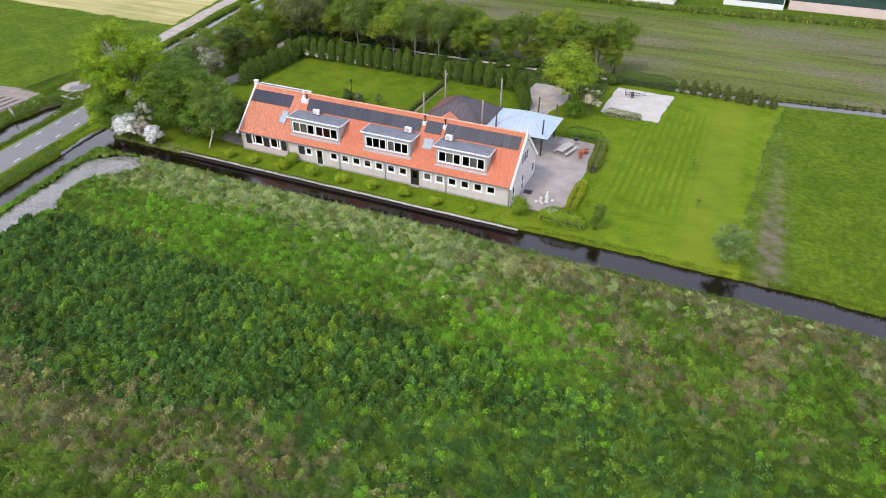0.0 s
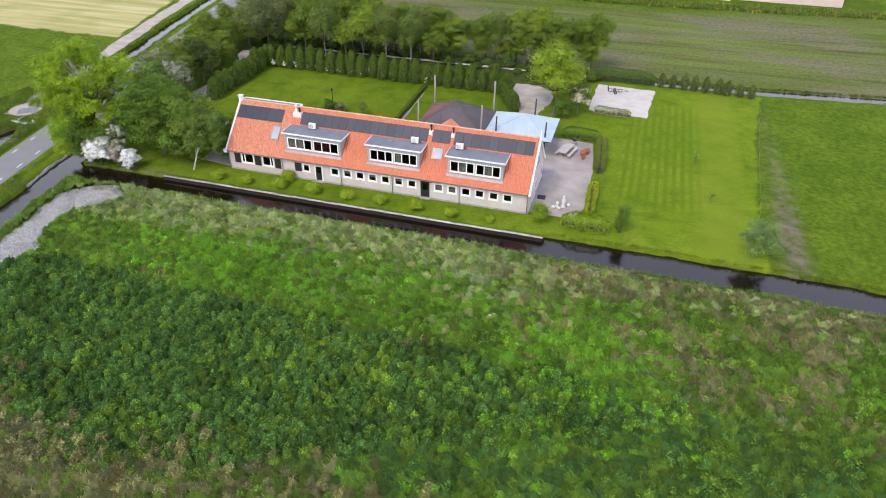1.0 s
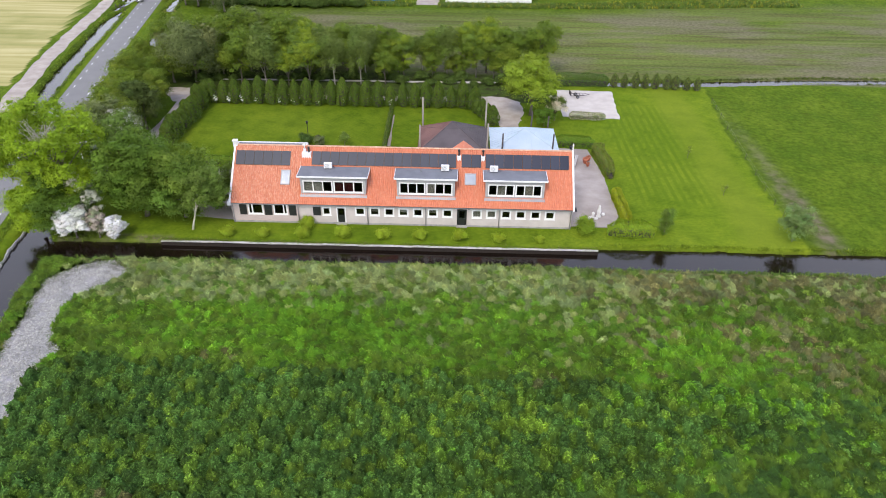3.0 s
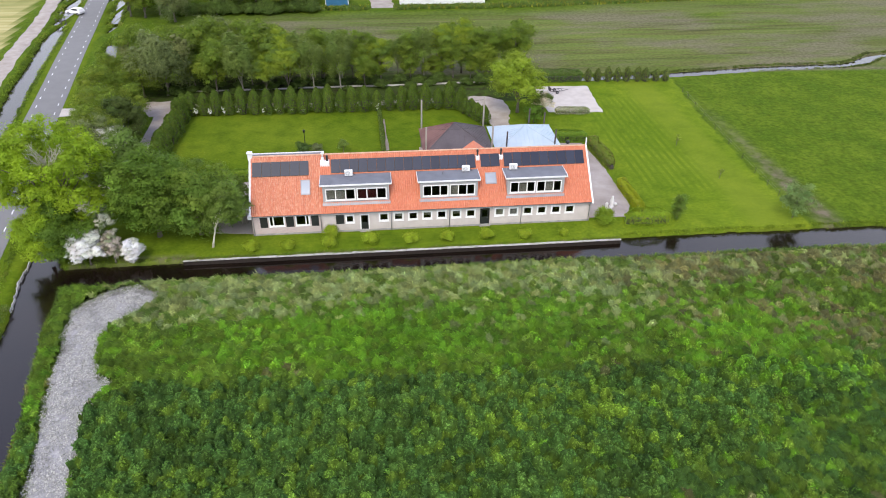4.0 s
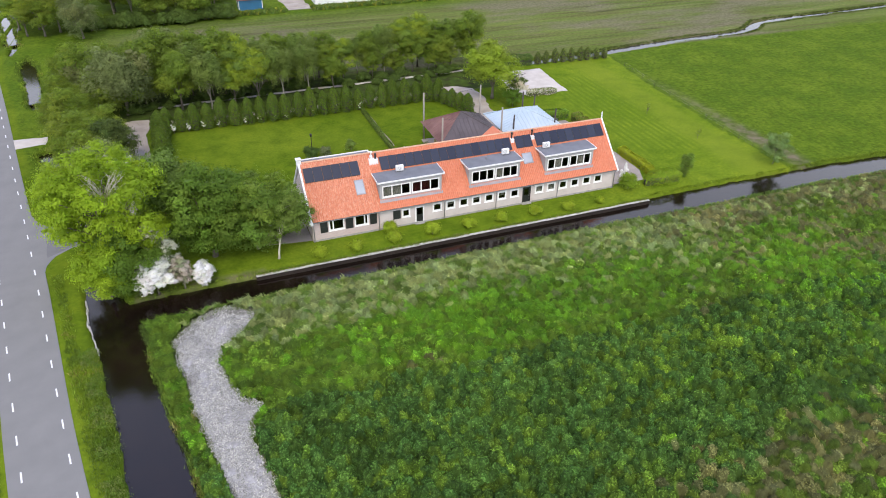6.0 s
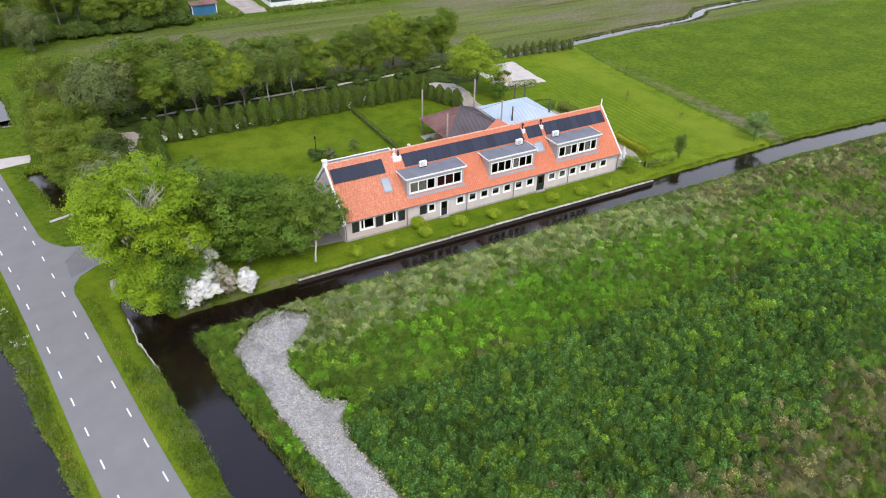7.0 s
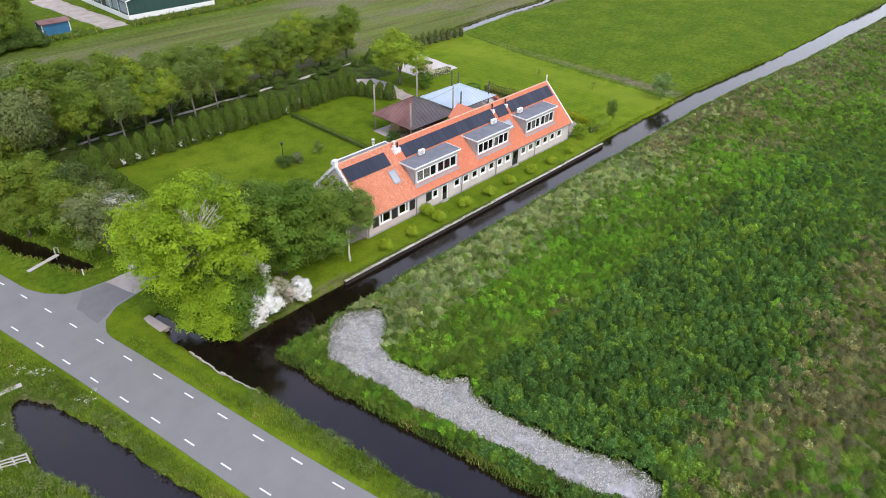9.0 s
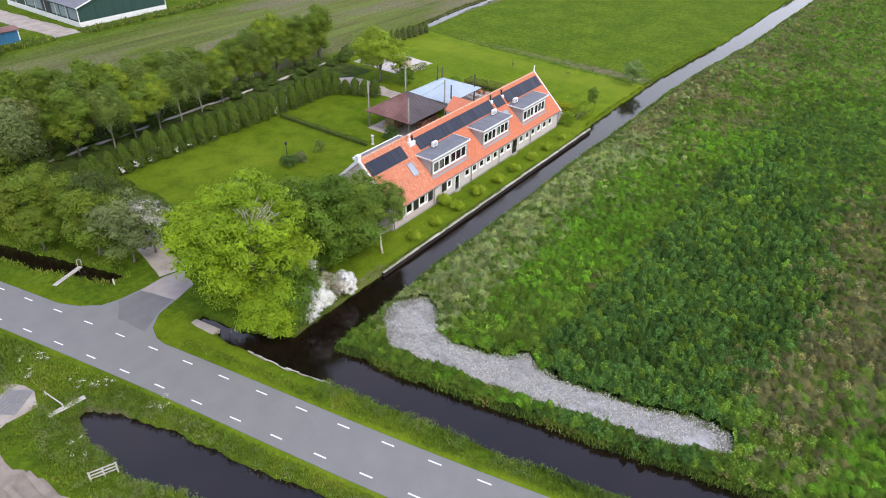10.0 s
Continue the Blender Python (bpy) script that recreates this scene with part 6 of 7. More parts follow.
GOLD = (0.29, 0.36, 0.022)
hedge("low clipped green hedge beside the patio", -47.5, 14.8, -40.2, 14.4, 1.3, 1.2, (0.160, 0.272, 0.029))
hedge("low green hedge at the end of the patio", -44.6, 9.6, -44.2, 5.4, 1.4, 1.1, (0.144, 0.256, 0.032))
hedge("bushy green hedge beside the terrace and ditch", 4.0, -1.0, 9.4, -1.2, 2.1, 1.7, (0.180, 0.300, 0.026), accent=(0.25, 0.36, 0.024))
hedge("yellow-green clipped hedge along the terrace", 6.6, 8.9, 6.9, 0.9, 1.2, 1.15, GOLD)
hedge("green hedge behind the terrace", 0.6, 22.8, 6.2, 22.6, 1.6, 1.5, (0.136, 0.248, 0.029))
hedge("mixed shrub hedge beside the terrace", 6.3, 21.6, 6.9, 12.6, 1.5, 1.6, (0.150, 0.235, 0.035), accent=(0.20, 0.19, 0.06))
hedge("thin dark hedge dividing the lawn", -23.9, 35.4, -23.6, 17.8, 0.55, 0.7, (0.112, 0.176, 0.035), 260)
hedge("low leafy hedge in front of the parking area", 4.0, 33.0, 9.6, 32.8, 1.1, 1.1, (0.160, 0.224, 0.072), 260, 0.16, accent=(0.672, 0.656, 0.560))
hedge("dark green hedge near the far ditch", 2.8, 48.0, 12.6, 47.8, 1.5, 2.1, (0.080, 0.144, 0.032))

bush = tree("round_bush", "small round yellow-green bush on the grass strip", "bush", 1.45, 0.88, 0.02, (0.26, 0.37, 0.028), 0, 0, 0.14, 90, 42, 0.04, "bushes along the house front", spread=0.36, low=-0.95, limbs=8)
XS = [-39.0, -35.0, -30.5, -25.9, -21.35, -17.2, -12.7, -8.4, -3.9]
place(bush, XS[0], -3.0, 0.85)
for k, x in enumerate(XS[1:]):
    put(bush, x, -3.0 + 0.05 * (k % 3), (0.95, 1.05, 1.1, 1.05, 1.0, 1.0, 0.95, 0.7)[k], 50 * k, (0.95, 1.0, 1.1)[k % 3])
put(bush, -30.4, -0.85, 1.1, 33, 1.0)
tree("bush", "round green bush at the corner of the house", "bush", 2.2, 1.35, 0.02, (0.190, 0.310, 0.026), 1.6, -1.0, 0.16, 70, 60, 0.06, spread=0.28, low=-0.95)
tree("bush", "upright dark green shrub on the lawn", "bush", 3.5, 0.85, 0.05, (0.120, 0.200, 0.032), 10.6, -0.7, 0.16, 60, 55, 0.06, spread=0.3, low=-0.95)
tree("bush", "low dark bush round a lamp post", "bush", 1.6, 1.2, 0.02, (0.072, 0.136, 0.032), -34.9, 21.6, 0.15, 70, 55, 0.06, spread=0.3, low=-0.95)
tree("bush", "grey-green bush beside a lamp post", "bush", 1.4, 0.9, 0.02, (0.160, 0.208, 0.096), -33.0, 21.4, 0.15, 50, 50, 0.05, spread=0.3, low=-0.95)
tree("bush", "small loose shrub on the lawn", "bush", 2.0, 0.8, 0.2, (0.160, 0.248, 0.056), -29.3, 21.3, 0.15, 40, 36, 0.04, spread=0.3)
tree("bush", "dark bush beside the hay barrack", "bush", 2.1, 1.2, 0.02, (0.064, 0.128, 0.029), -19.6, 16.6, 0.16, 60, 55, 0.06, spread=0.3, low=-0.95)


# ---- rough field in front ----
def cells(x, y, gap, seed):
    """Nearest jittered plant place: its x, y, the distance in gaps, and two random numbers of its own."""
    u, v = x / gap, y / gap
    iu, iv = np.floor(u), np.floor(v)
    best = np.full(len(x), 9.0)
    cx, cy, r1, r2 = (np.zeros(len(x)) for _ in range(4))
    for du in (-1, 0, 1):
        for dv in (-1, 0, 1):
            a, b = iu + du, iv + dv
            px, py = a + 0.15 + 0.7 * hash2(a, b, seed), b + 0.15 + 0.7 * hash2(a, b, seed + 1)
            d = np.hypot(u - px, v - py)
            near = d < best
            best = np.where(near, d, best)
            cx, cy = np.where(near, px * gap, cx), np.where(near, py * gap, cy)
            r1, r2 = np.where(near, hash2(a, b, seed + 2), r1), np.where(near, hash2(a, b, seed + 3), r2)
    return cx, cy, best, r1, r2


def plants(x, y):
    """The plant that grows at each place: its centre, its own numbers, colour kind and canopy height."""
    wx, wy = (vnoise(x * 3.1, y * 3.1, 91) - 0.5) * 0.36, (vnoise(x * 3.1, y * 3.1, 92) - 0.5) * 0.36
    cx, cy, d, r1, r2 = cells(x + wx, y + wy, 0.72, 17)
    look = field_look(cx, cy)
    pick = (look.cumsum(-1) < r1[:, None]).sum(-1).clip(0, 5)
    band = nettle_band(cx, cy)
    tuft = fbm(cx * 0.35, cy * 0.35, 95) + 0.55 * band - 0.3 * look[:, 4] - 0.12 * look[:, 1]
    leafy = tuft + 0.25 * (r2 - 0.5) > 0.60
    own = 0.35 + 1.1 * hash2(cx, cy, 9.0)
    dome = np.clip(1 - (d / 0.68) ** 2, 0, 1)
    herb = (0.48 + 0.26 * band) * own * dome ** 0.7 + 0.3 * fbm(x * 0.5, y * 0.5, 96)
    streak = vnoise((x + 0.4 * y) * 0.9, (y - 0.4 * x) * 3.0, 93)
    sward = 0.40 * streak + 0.36 * own * dome + 0.3 * fbm(x * 0.5, y * 0.5, 96)
    wet = ditch_distance(x, y)
    ok = (wet > 0.15) & ~inside(x + (fbm(x * 1.3, y * 1.3, 40) - 0.5) * 0.9, y + (fbm(x * 1.3, y * 1.3, 41) - 0.5) * 0.9, STALKS) & (x > -59 - (y + 8) * 0.12)
    top = (np.where(leafy, herb, sward) + 0.10 * vnoise(x * 4.1, y * 4.1, 94)) * (1 - (0.5 * step(x, -4, 10) + 0.1) * (1 - step(wet, 0.3, 2.2))) - 0.1
    return cx, cy, r1, r2, pick, leafy, dome, np.where(ok, top, -0.3), ok


def plant_tint(cx, cy, r1, r2, pick):
    """The colour of a whole plant."""
    k = np.exp((r2 - 0.5) * 0.75) * (0.42 + 0.70 * fbm(cx * 0.7, cy * 0.7, 71) + 0.46 * fbm(cx * 0.17, cy * 0.17, 73))
    h = (hash2(cx, cy, 5.0) - 0.5) * 0.22
    base = 0.25 * (field_look(cx, cy)[..., None] * COLOURS).sum(1) + 0.78 * COLOURS[pick]
    return base * np.stack([k * np.exp(h), k * np.exp(h * 0.3), k * np.exp(-h * 0.5)], -1)


def field_canopy(x0, x1, y0, y1, cell):
    """The closed top of the herbs and grass, plant by plant."""
    gx, gy = np.arange(x0, x1, cell), np.arange(y0, y1, cell)
    X, Y = np.meshgrid(gx, gy, indexing="ij")
    x, y = X.ravel() + rng.uniform(-0.3, 0.3, X.size) * cell, Y.ravel() + rng.uniform(-0.3, 0.3, X.size) * cell
    cx, cy, r1, r2, pick, leafy, dome, top, ok = plants(x, y)
    # Tint set darker than the leaves on top: shade painted into the gaps.
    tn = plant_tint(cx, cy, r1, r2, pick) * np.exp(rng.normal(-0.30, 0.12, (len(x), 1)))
    ny = len(gy)
    a = (np.arange(len(gx) - 1)[:, None] * ny + np.arange(ny - 1)[None, :]).ravel()
    a = a[ok[a] & ok[a + 1] & ok[a + ny] & ok[a + ny + 1]]
    T = np.concatenate([np.c_[a, a + ny, a + ny + 1], np.c_[a, a + ny + 1, a + 1]])
    return np.c_[x, y, height(x, y) + top], T, tn


def field_leaves(x0, x1, y0, y1, per_m2, size):
    n = int((x1 - x0) * (y1 - y0) * per_m2)
    x, y = rng.uniform(x0, x1, n), rng.uniform(y0, y1, n)
    cx, cy, r1, r2, pick, leafy, dome, top, ok = plants(x, y)
    ok &= leafy
    x, y, cx, cy, r1, r2, pick, dome, top = (v[ok] for v in (x, y, cx, cy, r1, r2, pick, dome, top))
    n = len(x)
    pos = np.c_[x, y, height(x, y) + top + rng.uniform(-0.04, 0.1, n)]
    nrm = np.c_[(x - cx) * 1.9, (y - cy) * 1.9, np.full(n, 0.6)] + rng.normal(0, 0.36, (n, 3))
    # Leaf tint raised above the canopy's, so the tops look lit.
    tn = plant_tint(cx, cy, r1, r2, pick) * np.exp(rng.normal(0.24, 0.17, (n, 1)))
    return leaf_cards(pos, nrm, size * rng.uniform(0.6, 1.3, n), tn, 0.5)


def field_blades(x0, x1, y0, y1, per_m2, wide, grow=1.0):
    n = int((x1 - x0) * (y1 - y0) * per_m2)
    x, y = rng.uniform(x0, x1, n), rng.uniform(y0, y1, n)
    cx, cy, r1, r2, pick, leafy, dome, top, ok = plants(x, y)
    ok &= ~leafy | (rng.random(n) < 0.12)
    x, y, cx, cy, r1, r2, pick, dome, top = (v[ok] for v in (x, y, cx, cy, r1, r2, pick, dome, top))
    n = len(x)
    ln = rng.uniform(0.16, 0.42, n) * grow
    wind = np.array([-1.0, 0.4]) * (0.2 + 1.1 * fbm(x * 0.2, y * 0.2, 51))[:, None]
    lean = (wind + np.c_[x - cx, y - cy] * 0.9 + rng.normal(0, 0.35, (n, 2))) * ln[:, None]
    # Blade tint also raised over the darker canopy.
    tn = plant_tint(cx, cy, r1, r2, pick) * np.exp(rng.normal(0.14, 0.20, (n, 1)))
    return blade_strips(np.c_[x, y, height(x, y) + top - 0.1], ln, wide * rng.uniform(0.6, 1.3, n), lean, tn)


def stuff(name, chunks, material, label, category):
    return tagged(new(name, leafy_mesh(name, chunks, M[material])), label, category, kind="stuff")


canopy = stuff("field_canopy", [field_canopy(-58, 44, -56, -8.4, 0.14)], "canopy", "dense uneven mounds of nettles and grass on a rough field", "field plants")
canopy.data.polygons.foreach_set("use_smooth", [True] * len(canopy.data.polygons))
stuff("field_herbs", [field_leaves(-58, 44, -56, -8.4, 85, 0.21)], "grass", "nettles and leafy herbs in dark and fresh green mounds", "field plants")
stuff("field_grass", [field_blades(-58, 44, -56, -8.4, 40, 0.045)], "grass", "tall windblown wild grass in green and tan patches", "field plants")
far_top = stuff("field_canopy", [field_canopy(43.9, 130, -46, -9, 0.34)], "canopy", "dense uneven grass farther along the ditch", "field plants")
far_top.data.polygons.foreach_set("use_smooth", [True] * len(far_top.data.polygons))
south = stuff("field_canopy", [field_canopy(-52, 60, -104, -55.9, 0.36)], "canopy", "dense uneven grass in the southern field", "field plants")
south.data.polygons.foreach_set("use_smooth", [True] * len(south.data.polygons))
stuff("field_grass", [field_blades(-50, 44, -74, -56, 9, 0.09, 1.3)], "grass", "tall wild grass in the southern field", "field plants")
stuff("field_grass", [field_blades(44, 140, -48, -9, 12, 0.10, 1.4)], "grass", "tall wild grass farther along the ditch", "field plants")


def rosettes(n):
    """Single broad-leaved plants standing above the rest."""
    cx, cy = np.r_[rng.normal(4, 3, n // 8), rng.uniform(-44, 32, n - n // 8)], np.r_[rng.normal(-38, 3, n // 8), np.clip(rng.normal(-29, 7, n - n // 8), -50, -14)]
    k = np.repeat(np.arange(n), 36)
    a, r = rng.uniform(0, math.tau, len(k)), rng.uniform(0.03, 0.36, len(k)) * rng.uniform(0.6, 1.4, n)[k]
    z = height(cx, cy)[k] + 0.72 - 0.9 * r + rng.uniform(-0.08, 0.08, len(k))
    pos = np.c_[cx[k] + r * np.cos(a), cy[k] + r * np.sin(a), z]
    nrm = np.c_[np.cos(a) * 0.6, np.sin(a) * 0.6, np.full(len(k), 0.9)] + rng.normal(0, 0.15, (len(k), 3))
    tone = vary((0.115, 0.21, 0.027), n, 0.2, 0.1)[k] * np.exp(rng.normal(0, 0.12, (len(k), 1)))
    return leaf_cards(pos, nrm, rng.uniform(0.10, 0.22, len(k)), tone, 0.45)


stuff("field_herbs", [rosettes(300)], "grass", "broad-leaved pale green dock plants standing in the field", "field plants")


def bank_chunks(lo, hi, n, keep, tall, tints, x0, x1, y0, y1, wide=0.06, per=5):
    """Grass tufts along ditch edges, between two distances from the water."""
    x, y = rng.uniform(x0, x1, n), rng.uniform(y0, y1, n)
    d = ditch_distance(x, y)
    ok = (d > lo) & (d < hi) & keep(x, y) & (line_distance(x, y, ROAD) > 0.5) & ~((x > -68.5) & (x < -59) & (y > 2.5) & (y < 13.6))
    x, y = x[ok], y[ok]
    k = np.repeat(np.arange(len(x)), per)
    pos = np.c_[x, y, height(x, y)][k] + np.c_[rng.normal(0, 0.13, (len(k), 2)), np.zeros(len(k))]
    ln = tall * rng.uniform(0.5, 1.25, len(k)) * (0.6 + 0.8 * fbm(x * 0.4, y * 0.4, 61))[k]
    t = np.asarray(tints)[(fbm(x * 0.35, y * 0.35, 62) * 1.6 * len(tints) - 0.5 * len(tints) + rng.normal(0, 0.5, len(x))).astype(int).clip(0, len(tints) - 1)]
    tn = t[k] * [1.24, 1.0, 0.9] * np.exp(rng.normal(0, 0.22, (len(k), 1)))
    return blade_strips(pos, ln, np.full(len(k), wide) * rng.uniform(0.6, 1.3, len(k)), rng.normal(0, 0.3, (len(k), 2)) * ln[:, None], tn)


BANK = [(0.085, 0.165, 0.025), (0.120, 0.225, 0.027), (0.150, 0.270, 0.030), (0.185, 0.235, 0.055)]
stuff("bank_grass", [bank_chunks(-0.1, 2.6, 80000, lambda x, y: (y < -8.6) & (x > -58) & (line_distance(x, y, DITCHES[1]) < 2.7) & ~inside(x, y, STALKS), 0.42, [(0.065, 0.125, 0.03), (0.10, 0.205, 0.033), (0.128, 0.225, 0.036), (0.21, 0.235, 0.085)], -58, -40, -60, -8, 0.07, 4)], "grass", "lush green reed grass on the ditch bank", "bank grass")
stuff("bank_grass", [bank_chunks(-0.1, 0.6, 60000, lambda x, y: y < -6, 0.38, [(0.085, 0.184, 0.034), (0.136, 0.255, 0.043), (0.221, 0.272, 0.102)], -45, 130, -20, -7)], "grass", "reed grass along the straight ditch", "bank grass")
stuff("bank_grass", [bank_chunks(0.1, 4.0, 60000, lambda x, y: (line_distance(x, y, ROAD) < 7) & ((x < -62.2 - 0.185 * (y + 12)) | (y < -12)), 0.26, BANK, -84, -50, -62, 12, 0.05)], "grass", "rough mixed grass on the road verges", "bank grass")
stuff("bank_grass", [bank_chunks(-0.1, 0.8, 60000, lambda x, y: x < -62, 0.30, BANK, -112, -62, 12, 130, 0.09)], "grass", "rough grass along the roadside ditches", "bank grass")
stuff("bank_grass", [bank_chunks(-0.05, 0.5, 26000, lambda x, y: ((x > 2.8) | (x < -46.3)) & (y > -6.8), 0.2, [(0.11, 0.20, 0.02), (0.155, 0.27, 0.022)], -60, 60, -8, -2)], "grass", "short grass edge of the lawn along the ditch", "bank grass")
stuff("bank_grass", [bank_chunks(0.15, 0.9, 60000, lambda x, y: y > 49 + 0.035 * np.maximum(x, 0), 0.3, [(0.060, 0.102, 0.024), (0.102, 0.170, 0.034)], -52, 120, 44, 66, 0.08)], "grass", "dark grass along the far ditch", "bank grass")


stuff("bank_grass", [bank_chunks(0.1, 12.0, 42000, lambda x, y: (x < -69.5 - 0.19 * y) & ~((x < -80.2) & (y < 2.6)) & (np.hypot(x + 78.6, y - 7.6) > 2.6), 0.22, BANK, -86, -66, -30, 30, 0.06, 4)], "grass", "rough mixed grass and weeds beside the pond", "bank grass")


def verge_herbs(n, lo, hi, x0, x1, y0, y1, keep, tints, size):
    """Low leafy mounds of weeds on the verges."""
    x, y = rng.uniform(x0, x1, n), rng.uniform(y0, y1, n)
    d = ditch_distance(x, y)
    ok = (d > lo) & (d < hi) & keep(x, y) & (line_distance(x, y, ROAD) > 0.7) & (fbm(x * 0.5, y * 0.5, 66) > 0.42)
    x, y = x[ok], y[ok]
    k = np.repeat(np.arange(len(x)), 26)
    off = rng.normal(0, 0.2, (len(k), 2))
    top = np.clip(0.42 - 1.2 * (off ** 2).sum(1), 0.05, 1) * rng.uniform(0.5, 1.2, len(x))[k]
    pos = np.c_[x[k] + off[:, 0], y[k] + off[:, 1], height(x, y)[k] + top]
    nrm = np.c_[off * 2.2, np.full(len(k), 0.6)] + rng.normal(0, 0.3, (len(k), 3))
    tn = np.asarray(tints)[rng.integers(0, len(tints), len(x))][k] * np.exp(rng.normal(0, 0.18, (len(k), 1)))
    return leaf_cards(pos, nrm, size * rng.uniform(0.6, 1.3, len(k)), tn, 0.5)


stuff("verge_weeds", [verge_herbs(9000, 0.0, 1.5, -66, -50, -60, -11, lambda x, y: line_distance(x, y, ROAD) < 6, [(0.095, 0.170, 0.022), (0.120, 0.190, 0.026), (0.150, 0.185, 0.045)], 0.12)], "grass", "dark rough weeds between the road verge and the ditch", "weeds")
stuff("verge_weeds", [verge_herbs(9000, 0.0, 3.2, -80, -60, -40, 14, lambda x, y: x < -64.5 - 0.2 * (y + 20), [(0.110, 0.190, 0.022), (0.140, 0.210, 0.026), (0.185, 0.210, 0.075)], 0.12)], "grass", "mixed green and straw-coloured weeds beside the pond", "weeds")


def umbels(spots, each):
    """White flowering cow parsley: thin stems with flat flower heads."""
    chunks = []
    for cx, cy, spread in spots:
        x, y = cx + rng.normal(0, spread, each), cy + rng.normal(0, spread, each)
        ln = rng.uniform(0.55, 0.95, each)
        base = np.c_[x, y, height(x, y)]
        chunks.append(blade_strips(base, ln, np.full(each, 0.03), rng.normal(0, 0.08, (each, 2)), vary((0.10, 0.17, 0.03), each)))
        k = np.repeat(np.arange(each), 12)
        pos = base[k] + np.c_[rng.normal(0, 0.11, (len(k), 2)), ln[k] + rng.uniform(-0.05, 0.04, len(k))]
        chunks.append(leaf_cards(pos, rng.normal(0, 0.2, (len(k), 3)) + [0, 0, 1], rng.uniform(0.05, 0.10, len(k)), vary((0.66, 0.68, 0.52), len(k), 0.08, 0.03), 0.8))
    return chunks


stuff("cow_parsley", umbels([(-75.0, 10.6, 0.5), (-74.6, 9.3, 0.4), (-74.0, 4.6, 0.4), (-73.4, 3.4, 0.3), (-72.6, 2.6, 0.35), (-75.9, 8.4, 0.4), (-71.3, -3.0, 0.5), (-77.6, -2.0, 0.6)], 4), "grass", "white-flowering cow parsley on the road verge", "wild flowers")


# bleached stalks on the ditch corner
def stalk_chunks():
    n = 80000
    x, y = rng.uniform(-56.5, -45, n), rng.uniform(-43, -8, n)
    ok = inside(x + (fbm(x * 1.3, y * 1.3, 40) - 0.5) * 0.9, y + (fbm(x * 1.3, y * 1.3, 41) - 0.5) * 0.9, STALKS)
    ok &= (fbm(x * 0.9, y * 0.9, 47) + 0.05 * rng.normal(size=n) < 0.69 - 0.16 * step(-y, 33, 40))
    x, y = x[ok], y[ok]
    m = len(x)
    pos = np.c_[x, y, height(x, y) + 0.1 + rng.uniform(0, 0.25, m)]
    nrm = rng.normal(0, 0.35, (m, 3)) + [0, 0, 1]
    grey = rng.uniform(0.3, 0.92, (m, 1))
    tn = grey * np.array([[0.80, 0.79, 0.70]]) * np.where(fbm(x * 0.6, y * 0.6, 44)[:, None] > 0.62, 0.75, 1.0)
    return leaf_cards(pos, nrm, rng.uniform(0.07, 0.19, m), tn, 0.5)


def reed_edge():
    n = 26000
    x, y = rng.uniform(-56, -44, n), rng.uniform(-43, -7, n)
    d = line_distance(x, y, [(a, b, 0) for a, b in STALKS + STALKS[:1]])
    ok = d < 0.28 * (0.2 + 1.2 * fbm(x * 0.8, y * 0.8, 49))
    x, y = x[ok], y[ok]
    k = np.repeat(np.arange(len(x)), 4)
    pos = np.c_[x, y, height(x, y)][k] + np.c_[rng.normal(0, 0.12, (len(k), 2)), np.zeros(len(k))]
    tone = np.array([(0.12, 0.21, 0.03), (0.16, 0.25, 0.04), (0.28, 0.28, 0.16)])[rng.integers(0, 3, len(x))][k] * np.exp(rng.normal(0, 0.25, (len(k), 1)))
    ln = rng.uniform(0.15, 0.38, len(k))
    return blade_strips(pos, ln, np.full(len(k), 0.05), rng.normal(0, 0.45, (len(k), 2)) * ln[:, None], tone)


stuff("bank_grass", [reed_edge()], "grass", "green grass growing into the edge of bleached reeds", "bank grass")
stuff("bleached_reeds", [stalk_chunks()], "stalk", "bleached grey-white flattened reed stalks on the ditch bank", "dead reeds")
bm = slab(bmesh.new(), ragged([(x * 0.87 - 50.5 * 0.13, y * 0.93 - 23 * 0.07) for x, y in STALKS], 0.4, 0.3, 3), -0.1, 0.14)
tagged(link_mesh("reed_bed", bm, surface("reed_litter", (0.24, 0.235, 0.23), (0.52, 0.51, 0.50), 2.5, 0.95, 12, 0.8, 0.05)), "grey debris of dead reeds under bleached stalks", "dead reeds", kind="stuff")


# ---- meadow tufts ----
def meadow_chunks(x0, x1, y0, y1, n, tints, tall, keep, wide=0.09, per=5):
    x, y = rng.uniform(x0, x1, n), rng.uniform(y0, y1, n)
    ok = keep(x, y) & ((ditch_distance(x, y) > 0.4) | (y > -5) & (y < -4) & (x < 2.6)) & (fbm(x * 0.25, y * 0.25, 81) + rng.normal(0, 0.2, n) > 0.42)
    x, y = x[ok], y[ok]
    k = np.repeat(np.arange(len(x)), per)
    pos = np.c_[x, y, np.zeros(len(x))][k] + np.c_[rng.normal(0, 0.18, (len(k), 2)), np.zeros(len(k))]
    ln = tall * rng.uniform(0.5, 1.3, len(k))
    t = np.asarray(tints)[rng.integers(0, len(tints), len(x))] * np.exp(rng.normal(0, 0.2, (len(x), 1)))
    return blade_strips(pos, ln, np.full(len(k), wide), rng.normal(0, 0.5, (len(k), 2)) * ln[:, None], t[k])


